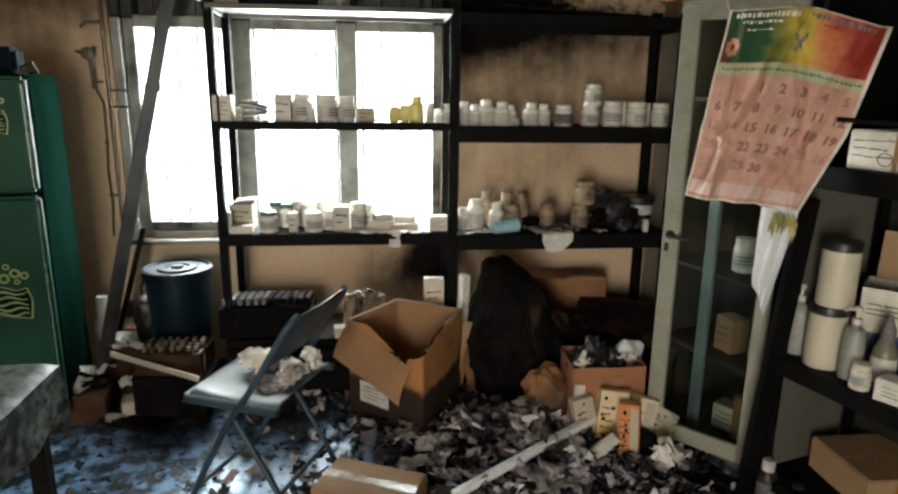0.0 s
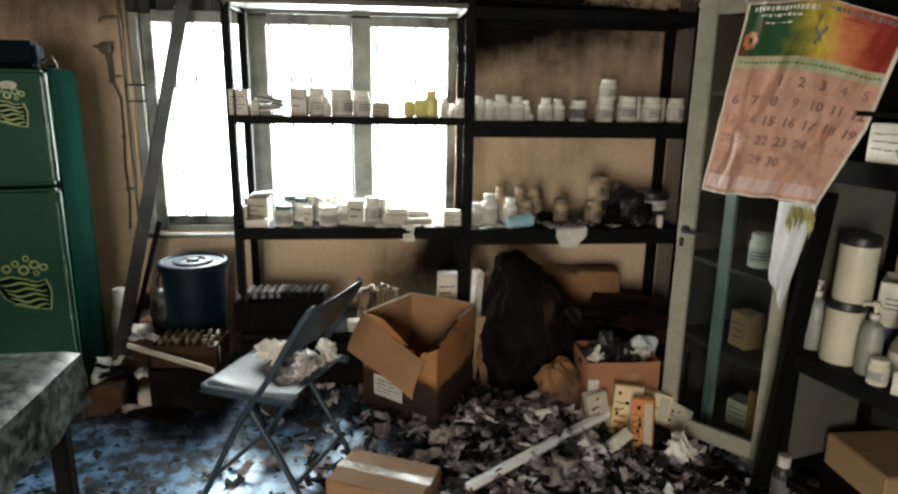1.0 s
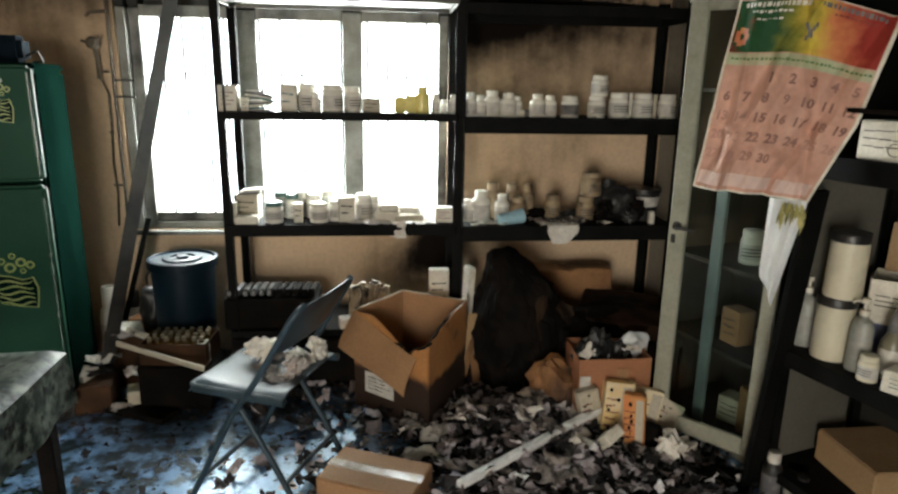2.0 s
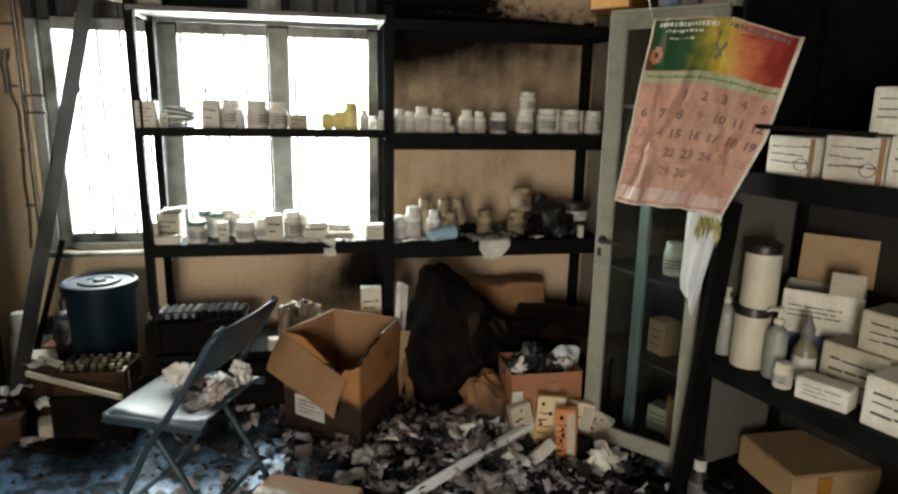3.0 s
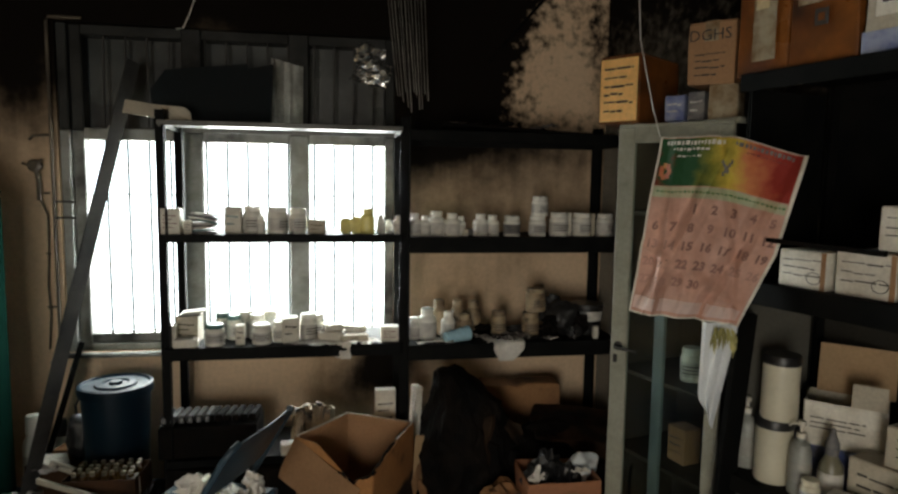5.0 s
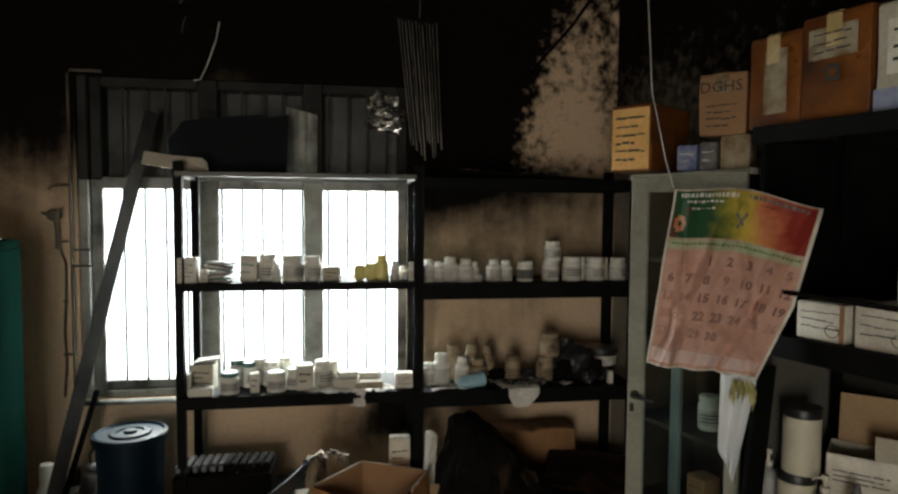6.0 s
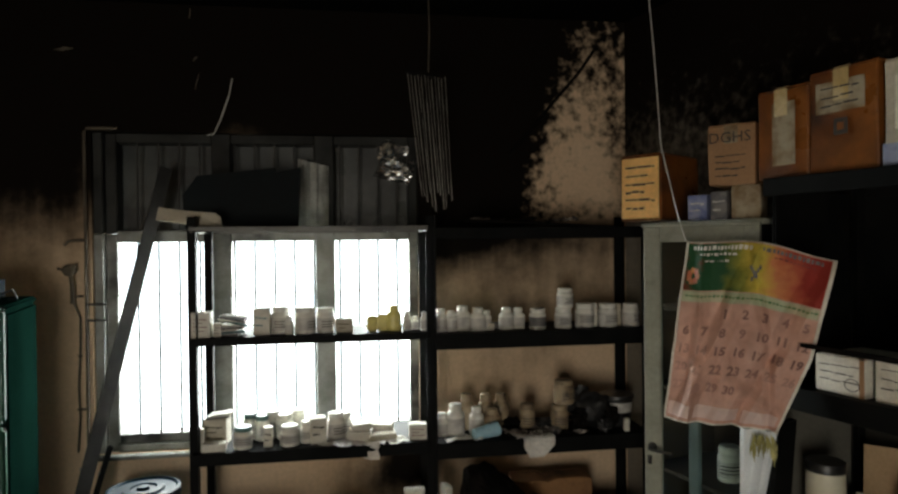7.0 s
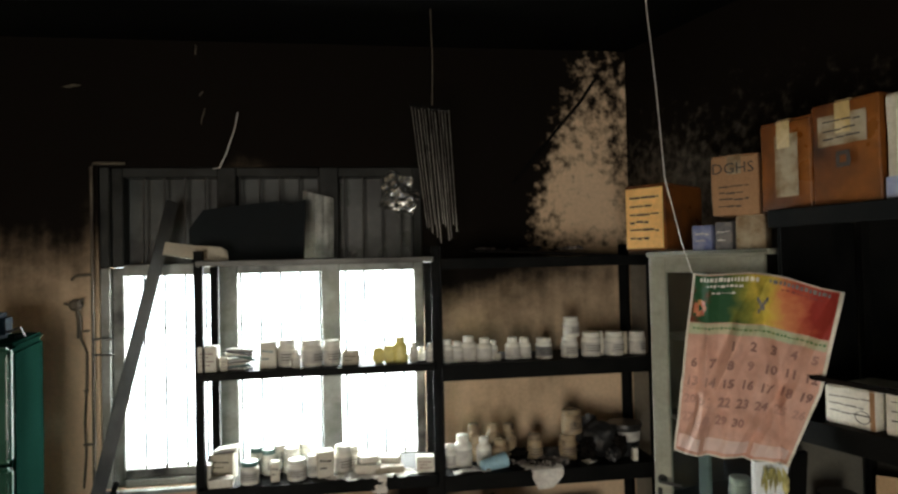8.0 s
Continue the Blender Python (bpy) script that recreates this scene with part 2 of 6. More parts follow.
M_cardpale = material("pale_cardboard", (0.52, 0.47, 0.37), (0.43, 0.38, 0.29), rough=0.75, scale=5, fine=90, bump=0.1)
M_cardwhite = material("white_cardboard", (0.74, 0.71, 0.62), (0.60, 0.56, 0.47), rough=0.7, scale=11, fine=90, bump=0.08)
# Besides smoke, the weaker light high up is put into this dark tone.
M_cardorange = material("orange_brown_cardboard", (0.22, 0.075, 0.016), (0.11, 0.036, 0.010), rough=0.32, scale=7, fine=40, bump=0.25, soot=0.16)
M_cardtan = material("tan_cardboard", (0.42, 0.28, 0.15), (0.36, 0.23, 0.12), rough=0.7, scale=4, fine=90, bump=0.1)
M_brown = material("smoke_browned_board", (0.075, 0.036, 0.017), (0.03, 0.015, 0.008), rough=0.8, spec=0.2, scale=5, soot=0.25)
M_tape = material("shiny_packing_tape", (0.50, 0.36, 0.16), (0.62, 0.50, 0.30), rough=0.16, scale=14, bump=0.1)
M_cleartape = material("clear_wrap", (0.40, 0.34, 0.24), (0.20, 0.13, 0.07), rough=0.12, scale=16, bump=0.35)
M_ink = material("dark_ink", (0.05, 0.045, 0.04), rough=0.8, bump=0)
M_datefaded = material("faded_date_ink", (0.34, 0.19, 0.155), (0.50, 0.29, 0.235), rough=0.8, bump=0)
M_dateink = material("brown_date_ink", (0.20, 0.10, 0.085), (0.36, 0.20, 0.165), rough=0.8, bump=0)
M_redink = material("maroon_ink", (0.22, 0.05, 0.04), rough=0.8, bump=0)
M_chair = material("grey_blue_painted_steel", (0.034, 0.062, 0.085), (0.020, 0.036, 0.046), spec=0.28, rough=0.42, metal=0.0, scale=6, bump=0.05, soot=0.12)
M_cloth = material("white_cotton", (0.80, 0.84, 0.86), (0.70, 0.74, 0.77), rough=0.9, scale=8, fine=200, bump=0.2)
M_bluecup = material("pale_blue_plastic", (0.42, 0.66, 0.76), (0.36, 0.60, 0.72), rough=0.35)
# The soft soot blotches here paint the sheet's fold shading into its colour.
M_pink = material("pink_calendar_paper", (0.68, 0.40, 0.31), (0.58, 0.32, 0.24), rough=0.7, scale=9, bump=0.1, fine=35, soot=0.20, soot_scale=5, edge=0.75)
M_cgreen = material("green_print", (0.05, 0.16, 0.06), (0.15, 0.22, 0.06), rough=0.5, scale=10, bump=0.03)
M_cred = material("red_orange_print", (0.50, 0.13, 0.06), (0.60, 0.26, 0.10), rough=0.5, scale=9, bump=0.03)
M_cband = material("pale_green_print", (0.40, 0.44, 0.28), (0.50, 0.42, 0.28), rough=0.6, scale=12, bump=0.03)
M_leafdry = material("dry_garland", (0.28, 0.26, 0.09), (0.42, 0.38, 0.16), rough=0.8, scale=30, island=0.5)
M_foil = material("crumpled_foil", (0.55, 0.55, 0.53), (0.35, 0.34, 0.32), rough=0.22, metal=0.9, scale=20, bump=0.4)
M_amber = material("amber_plastic", (0.16, 0.09, 0.03), rough=0.25)
M_medyellow = material("yellow_carton_print", (0.72, 0.52, 0.22), (0.72, 0.64, 0.46), rough=0.6, scale=12, bump=0.04, soot=0.14, soot_scale=14)
M_medorange = material("orange_carton_print", (0.62, 0.20, 0.05), (0.60, 0.30, 0.10), rough=0.6, scale=12, bump=0.04, soot=0.14, soot_scale=14)
M_pipe = material("painted_pipe", (0.12, 0.10, 0.075), (0.06, 0.05, 0.04), spec=0.15, rough=0.75)
M_wire = material("pale_flex", (0.55, 0.53, 0.48), rough=0.5)
M_print = material("leaf_print", (0.20, 0.30, 0.06), (0.30, 0.36, 0.10), rough=0.4, bump=0)
M_bluebox = material("blue_carton", (0.10, 0.13, 0.30), (0.30, 0.33, 0.45), rough=0.5, scale=18, bump=0.04)


def litter_material(name, steps):
    """Burnt paper, each scrap with a tone of its own from white to black."""
    m = material(name, (0.5, 0.5, 0.5), rough=0.75, scale=25, bump=0.2, soot=0.25, soot_scale=30)
    N, L = m.node_tree.nodes, m.node_tree.links
    geo, ramp, mul = N.new("ShaderNodeNewGeometry"), N.new("ShaderNodeValToRGB"), N.new("ShaderNodeMix")
    ramp.color_ramp.interpolation = "CONSTANT"
    el = ramp.color_ramp.elements
    el[0].position, el[0].color = 0.0, (*steps[0][1], 1)
    el[1].position, el[1].color = steps[1][0], (*steps[1][1], 1)
    for p, c in steps[2:]:
        el.new(p).color = (*c, 1)
    mul.data_type, mul.blend_type = "RGBA", "MULTIPLY"
    mul.inputs[0].default_value = 1.0
    p = N["Principled BSDF"]
    src = p.inputs["Base Color"].links[0].from_socket
    L.new(geo.outputs["Random Per Island"], ramp.inputs["Fac"])
    L.new(src, mul.inputs[6])
    L.new(ramp.outputs["Color"], mul.inputs[7])
    L.new(mul.outputs[2], p.inputs["Base Color"])
    return m


M_litter = litter_material("burnt_paper_scraps", [(0, (0.012, 0.011, 0.011)), (0.36, (0.05, 0.04, 0.04)), (0.50, (0.28, 0.22, 0.21)), (0.62, (0.74, 0.65, 0.68)), (0.78, (1.15, 1.06, 1.12)), (0.93, (1.6, 1.55, 1.55))])
M_ashlitter = litter_material("ash_scraps", [(0, (0.012, 0.012, 0.012)), (0.55, (0.05, 0.05, 0.055)), (0.8, (0.16, 0.16, 0.18)), (0.94, (0.6, 0.6, 0.65))])


def header_material():
    """Colour print that runs from green over yellow to red."""
    m = material("header_print", (1, 1, 1), spec=0.15, rough=0.7, scale=10, bump=0.04)
    N, L = m.node_tree.nodes, m.node_tree.links
    tc, sep, ramp, nz, add = (N.new(k) for k in ("ShaderNodeTexCoord", "ShaderNodeSeparateXYZ", "ShaderNodeValToRGB", "ShaderNodeTexNoise", "ShaderNodeMath"))
    L.new(tc.outputs["Generated"], sep.inputs[0])
    nz.inputs["Scale"].default_value, nz.inputs["Detail"].default_value = 5.0, 4.0
    L.new(tc.outputs["Generated"], nz.inputs["Vector"])
    add.operation = "MULTIPLY_ADD"
    add.inputs[1].default_value = 0.30
    L.new(nz.outputs["Fac"], add.inputs[0])
    L.new(sep.outputs["X"], add.inputs[2])
    el = ramp.color_ramp.elements
    el[0].position, el[0].color = 0.16, (0.16, 0.035, 0.02, 1)
    el[1].position, el[1].color = 1.12, (0.30, 0.04, 0.03, 1)
    for p, c in ((0.25, (0.02, 0.075, 0.03, 1)), (0.42, (0.025, 0.08, 0.035, 1)), (0.55, (0.22, 0.22, 0.04, 1)), (0.66, (0.60, 0.46, 0.08, 1)), (0.80, (0.58, 0.22, 0.09, 1)), (0.92, (0.42, 0.09, 0.05, 1))):
        e = el.new(p)
        e.color = c
    L.new(add.outputs[0], ramp.inputs["Fac"])
    L.new(ramp.outputs["Color"], N["Principled BSDF"].inputs["Base Color"])
    return m


def marble_material():
    m = material("marbled_oilcloth", (0.020, 0.034, 0.026), (0.19, 0.215, 0.18), spec=0.2, rough=0.45, scale=30, fine=50, bump=0.05, soot=0.40, soot_scale=38)
    return m


M_marble = marble_material()


def glow_material(name, colour, strength):
    m = bpy.data.materials.new(name)
    m.use_nodes = True
    p = m.node_tree.nodes["Principled BSDF"]
    p.inputs["Base Color"].default_value = (0.5, 0.5, 0.5, 1)
    p.inputs["Emission Color"].default_value = (*colour, 1)
    p.inputs["Emission Strength"].default_value = strength
    return m


# ---- building helpers ----
def part(name, bm, mat, parent=None, label="", smooth=False, m=None):
    me = bpy.data.meshes.new(name)
    bmesh.ops.recalc_face_normals(bm, faces=bm.faces)
    if smooth:
        for f in bm.faces:
            f.smooth = True
    bm.to_mesh(me)
    bm.free()
    me.materials.append(mat)
    ob = new(name, me)
    if smooth:
        me.set_sharp_from_angle(angle=radians(40))
    if parent:
        ob.parent = parent
    if m is not None:
        ob.matrix_basis = m
    if label:
        tagged(ob, label)
    return ob


def thing(name, m, label, category, group="", kind=""):
    ob = new(name)
    ob.empty_display_size = 0.05
    ob.matrix_basis = m
    return tagged(ob, label, category, group, kind)


def box(sx, sy, sz, at=(0, 0, 0), bevel=0.0, bm=None, turn=None, seg=1):
    """A box that stands on at (its base's middle)."""
    bm = bm or bmesh.new()
    m = Matrix.Translation(at) @ (turn or Matrix()) @ Matrix.Translation((0, 0, sz / 2)) @ Matrix.Diagonal((sx, sy, sz, 1))
    r = bmesh.ops.create_cube(bm, size=1, matrix=m)
    if bevel:
        es = list({e for v in r["verts"] for e in v.link_edges})
        bmesh.ops.bevel(bm, geom=es, offset=bevel, segments=seg, affect="EDGES", clamp_overlap=True)
    return bm


def lathe(profile, seg=24, bm=None, at=(0, 0, 0), squash=1.0):
    bm = bm or bmesh.new()
    rings = []
    for r, z in profile:
        if r < 1e-5:
            rings.append([bm.verts.new((at[0], at[1], at[2] + z))])
        else:
            rings.append([bm.verts.new((at[0] + r * math.cos(2 * math.pi * i / seg), at[1] + squash * r * math.sin(2 * math.pi * i / seg), at[2] + z)) for i in range(seg)])
    for a, b in zip(rings, rings[1:]):
        for i in range(seg):
            j = (i + 1) % seg
            if len(a) == 1 and len(b) == 1:
                continue
            if len(a) == 1:
                bm.faces.new((a[0], b[j], b[i]))
            elif len(b) == 1:
                bm.faces.new((a[i], a[j], b[0]))
            else:
                bm.faces.new((a[i], a[j], b[j], b[i]))
    return bm


def tube(points, r, seg=8, bm=None):
    bm = bm or bmesh.new()
    pts = [Vector(p) for p in points]
    rings = []
    for i, p in enumerate(pts):
        d = (pts[min(i + 1, len(pts) - 1)] - pts[max(i - 1, 0)]).normalized()
        a = d.orthogonal().normalized() if abs(d.z) > 0.99 else d.cross(Vector((0, 0, 1))).normalized()
        b = d.cross(a).normalized()
        rings.append([bm.verts.new(p + r * (math.cos(2 * math.pi * k / seg) * a + math.sin(2 * math.pi * k / seg) * b)) for k in range(seg)])
    for a, b in zip(rings, rings[1:]):
        for k in range(seg):
            bm.faces.new((a[k], a[(k + 1) % seg], b[(k + 1) % seg], b[k]))
    bm.faces.new(rings[0])
    bm.faces.new(rings[-1])
    return bm


def beam(p, q, w, h, bm=None, angle_profile=0.0):
    """A straight bar from p to q; with angle_profile an L of that thickness."""
    p, q = Vector(p), Vector(q)
    d = q - p
    m = d.to_track_quat("Z", "Y").to_matrix().to_4x4()
    m.translation = p
    bm = bm or bmesh.new()
    if angle_profile:
        t = angle_profile
        box(w, t, d.length, (0, -h / 2 + t / 2, 0), bm=bm)
        box(t, h - t, d.length, (-w / 2 + t / 2, t / 2, 0), bm=bm)
        bmesh.ops.transform(bm, matrix=m, verts=bm.verts)
    else:
        bmesh.ops.create_cube(bm, size=1, matrix=m @ Matrix.Diagonal((w, h, d.length, 1)) @ Matrix.Translation((0, 0, 0.5)))
    return bm


def crumple(bm, amount, scale, seed=0.0):
    for v in bm.verts:
        n = noise.noise_vector(v.co * scale + Vector((seed, seed * 1.7, -seed)))
        v.co += n * amount
    return bm


def sheet(w, h, nx, ny, thick=0.0012):
    """A sheet of paper lying flat, with a little thickness."""
    bm = bmesh.new()
    vs = [[bm.verts.new((w * (i / nx - 0.5), h * (j / ny - 0.5), 0)) for i in range(nx + 1)] for j in range(ny + 1)]
    for j in range(ny):
        for i in range(nx):
            bm.faces.new((vs[j][i], vs[j][i + 1], vs[j + 1][i + 1], vs[j + 1][i]))
    return bm


def solid(bm, t=0.0015):
    """Gives an open sheet a thickness: a copy of it set back along its normals, and walls along its edge."""
    bmesh.ops.recalc_face_normals(bm, faces=bm.faces)
    bm.normal_update()
    rim = [tuple(e.verts) for e in bm.edges if e.is_boundary]
    away = {v: v.normal.copy() for v in bm.verts}
    twin = bmesh.ops.duplicate(bm, geom=bm.verts[:] + bm.edges[:] + bm.faces[:])["vert_map"]
    for v, n in away.items():
        twin[v].co = v.co - n * t
    for a, c in rim:
        bm.faces.new((a, c, twin[c], twin[a]))
    return bm


def lettering(text, size, parent, mat, m, name="lettering", bend=None, bold=0.0):
    cu = bpy.data.curves.new("text", "FONT")
    cu.body, cu.size, cu.align_x, cu.align_y, cu.resolution_u = text, size, "CENTER", "CENTER", 2
    cu.offset = bold
    ob = bpy.data.objects.new("text", cu)
    me = bpy.data.meshes.new_from_object(ob)
    bpy.data.objects.remove(ob)
    if bend:
        for v in me.vertices:
            v.co = bend(m @ v.co)
        m = Matrix()
    me.materials.clear()
    me.materials.append(mat)
    t = new(name, me)
    t.parent, t.matrix_basis = parent, m
    return t


def bars(parent, mat, w, h, n, m, name="print", seed=0, fill=0.38):
    """Unreadable writing: rows of short flat bars, on a face whose middle and turn are m (x along, y up)."""
    rw = random.Random(seed)
    for i in range(n):
        y = h * (0.5 - (i + 0.5) / n)
        x, end = -w / 2, w / 2 * (1 if i % 2 == 0 else rw.uniform(0.2, 0.9))
        while x < end - 0.05 * w:
            l = min(w * rw.uniform(0.18, 0.5), end - x)
            part(name, box(l, h / n * fill * rw.uniform(0.4, 0.7), 0.0006, (x + l / 2, y + rw.uniform(-0.1, 0.1) * h / n, 0.0)), mat, parent, m=m)
            x += l + w * 0.04


# ---- the room ----
H = 3.0                       # ceiling height
XL, YB, YF = -2.15, 3.2, -2.5  # left wall, back wall, wall behind the camera
R0, RD = Vector((1.68, 3.2)), Vector((0.275, -0.961))  # the slanting right wall starts in the back corner
R1 = R0 + RD * ((YF - YB) / RD.y)


def setting(name, bm, mat, label, category):
    return tagged(part(name, bm, mat), label, category, "", "structure")


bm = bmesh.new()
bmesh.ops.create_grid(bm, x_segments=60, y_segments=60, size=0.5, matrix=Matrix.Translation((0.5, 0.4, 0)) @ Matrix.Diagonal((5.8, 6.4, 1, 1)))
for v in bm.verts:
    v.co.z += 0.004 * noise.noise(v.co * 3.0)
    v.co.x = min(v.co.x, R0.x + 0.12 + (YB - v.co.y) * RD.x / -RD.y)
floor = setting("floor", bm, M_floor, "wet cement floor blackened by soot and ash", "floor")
ground = setting("ground", box(400, 400, 0.1, (0, 0, -0.35)), material("yard_earth", (0.30, 0.26, 0.20), rough=0.9, scale=0.5), "bare pale earth of the yard outside", "ground")

backdrop = setting("backdrop", box(30, 0.1, 9, (0, 4.7, -0.3)), glow_material("hazy_daylight", (0.75, 0.90, 1.0), 5.0), "bright hazy daylight beyond the window", "sky")

# back wall with the window opening
WX0, WX1, WZ0, WZ1 = -1.17, 0.49, 0.695, 2.34
bm = bmesh.new()
T = 0.23
box(WX0 - XL + T, T, H, ((XL - T + WX0) / 2, YB + T / 2, 0), bm=bm)
box(R0.x + T - WX1, T, H, ((WX1 + R0.x + T) / 2, YB + T / 2, 0), bm=bm)
box(WX1 - WX0, T, WZ0, ((WX0 + WX1) / 2, YB + T / 2, 0), bm=bm)
box(WX1 - WX0, T, H - WZ1, ((WX0 + WX1) / 2, YB + T / 2, WZ1), bm=bm)
setting("wall_back", bm, M_wall, "cream plastered wall stained black by smoke", "wall")
setting("wall_left", box(T, YB - YF, H, (XL - T / 2, (YB + YF) / 2, 0)), M_wall, "cream plastered side wall darkened by smoke", "wall")
mid = (R0 + R1) / 2
turn_r = Matrix.Rotation(math.atan2(RD.y, RD.x), 4, "Z")
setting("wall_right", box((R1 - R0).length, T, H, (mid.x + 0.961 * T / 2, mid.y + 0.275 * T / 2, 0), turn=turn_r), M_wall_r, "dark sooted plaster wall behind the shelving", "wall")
# wall behind the camera, with the doorway
bm = bmesh.new()
DX0, DX1, DZ = -1.25, -0.25, 2.1
box(DX0 - XL, T, H, ((XL + DX0) / 2, YF - T / 2, 0), bm=bm)
box(R1.x - DX1, T, H, ((DX1 + R1.x) / 2, YF - T / 2, 0), bm=bm)
box(DX1 - DX0, T, H - DZ, ((DX0 + DX1) / 2, YF - T / 2, DZ), bm=bm)
setting("wall_front", bm, M_wall, "cream plastered wall with an open doorway", "wall")
setting("ceiling", box(6.4, 6.6, 0.15, (0.6, 0.35, H)), M_ceiling, "concrete ceiling burnt black with soot", "ceiling")


# ---- the window ----
def build_window():
    w = thing("window_1", pose(0, 0, 0), "grey painted wooden window with iron bars and sooted upper lights", "window", kind="structure")
    y = YB + 0.09
    wx, wz = (WX0 + WX1) / 2, WX1 - WX0
    def bar_x(x0, x1, name="window_frame", z0=WZ0, z1=WZ1, d=0.10):
        part(name, box(x1 - x0, d, 1.82 - z0, ((x0 + x1) / 2, y, z0), 0.006), M_frame, w)
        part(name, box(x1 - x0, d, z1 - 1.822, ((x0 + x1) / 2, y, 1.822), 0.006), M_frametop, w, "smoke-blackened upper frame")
    bar_x(WX0, WX0 + 0.048, d=0.15)
    bar_x(WX0 + 0.049, WX0 + 0.106, d=0.09)
    bar_x(WX1 - 0.05, WX1)
    bar_x(-0.592, -0.495, "mullion", d=0.12)
    bar_x(-0.062, 0.040, "mullion", d=0.12)
    inner = [(WX0 + 0.106, -0.592), (-0.495, -0.062), (0.040, WX1 - 0.05)]
    for x0, x1 in inner:
        c, l = (x0 + x1) / 2, x1 - x0
        part("window_frame", box(l, 0.13, 0.038, (c, y, WZ0), 0.005), M_frame, w)
        part("window_frame", box(l, 0.09, 0.046, (c, y, WZ0 + 0.039), 0.005), M_frame, w)
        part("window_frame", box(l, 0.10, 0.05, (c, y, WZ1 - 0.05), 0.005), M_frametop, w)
        part("transom", box(l, 0.11, 0.06, (c, y, 1.775), 0.005), M_frame, w)
        part("pane", box(l + 0.03, 0.008, WZ1 - 1.80, (c, y + 0.066, 1.80), 0.0), M_sootglass if x0 < 0 else M_paleglass, w, "smoke-blackened glass pane")
        first, n = (-0.968, 4) if x0 < -0.7 else ((-0.482, 5) if x0 < 0 else (0.067, 4))
        for i in range(n):
            x = first + 0.103 * i
            part("bar", tube([(x, y - 0.035, WZ0 + 0.085), (x, y - 0.035, 1.775)], 0.0065, 6), M_bar, w)
            part("bar", tube([(x, y - 0.035, 1.835), (x + 0.004, y - 0.035, WZ1 - 0.05)], 0.0055, 6), M_bar, w)
        part("crossbar", box(l, 0.003, 0.005, (c, y - 0.035, 1.50)), M_bar, w)
    part("window_sill", box(WX1 - WX0 + 0.02, 0.05, 0.022, ((WX0 + WX1) / 2, YB - 0.012, WZ0 - 0.023), 0.005), M_frame, w)
    return w


build_window()


# ---- main rack ----
RX = (-0.60, 0.50, 1.60)
RY0, RY1 = 2.70, 3.08
Z_LOW, Z_MID, Z_TOP = 0.822, 1.338, 1.838


def build_rack():
    r = thing("steel_rack", pose(0, 0, 0), "dark steel shelving rack, scorched, standing before the window", "shelf")
    for i, x in enumerate(RX):
        for y in (RY0, RY1):
            w = 0.045
            dx = 0.02 if x < 0 else (-0.02 if x > 1 else 0)
            b = beam((x + dx, y + (0.02 if y < 3 else -0.02), 0), (x + dx, y + (0.02 if y < 3 else -0.02), Z_TOP + 0.05), w, 0.04, angle_profile=0.004)
            part("post", b, M_rack, r)
    for bay, (x0, x1) in enumerate(zip(RX, RX[1:])):
        lip = 0.035 if bay == 0 else 0.075
        for k, z in enumerate((0.30, Z_LOW, Z_MID, Z_TOP)):
            sag = 0.0 if bay == 0 else -0.012
            bm = bmesh.new()
            l = x1 - x0 - 0.03
            c = (x0 + x1) / 2
            lp = 0.055 if (k == 1 and bay == 0) else lip
            if k == 3:
                lp = 0.022 if bay == 0 else 0.05
            box(l, RY1 - RY0 - 0.01, 0.005, (c, (RY0 + RY1) / 2, z - 0.005 + sag), bm=bm)
            box(l, 0.006, lp, (c, RY0 - 0.004, z - lp + sag + 0.003), 0.002, bm=bm)
            box(l, 0.006, lp, (c, RY1 - 0.006, z - lp + sag - 0.002), bm=bm)
            box(0.006, RY1 - RY0 - 0.02, lp, (x0 + 0.02, (RY0 + RY1) / 2, z - lp + sag - 0.002), bm=bm)
            box(0.006, RY1 - RY0 - 0.02, lp, (x1 - 0.02, (RY0 + RY1) / 2, z - lp + sag - 0.002), bm=bm)
            part("shelf", bm, M_rackpale if (k == 3 and bay == 0) else M_rack, r, "top shelf, paler for window light on its underside" if (k == 3 and bay == 0) else "")
    return r


build_rack()


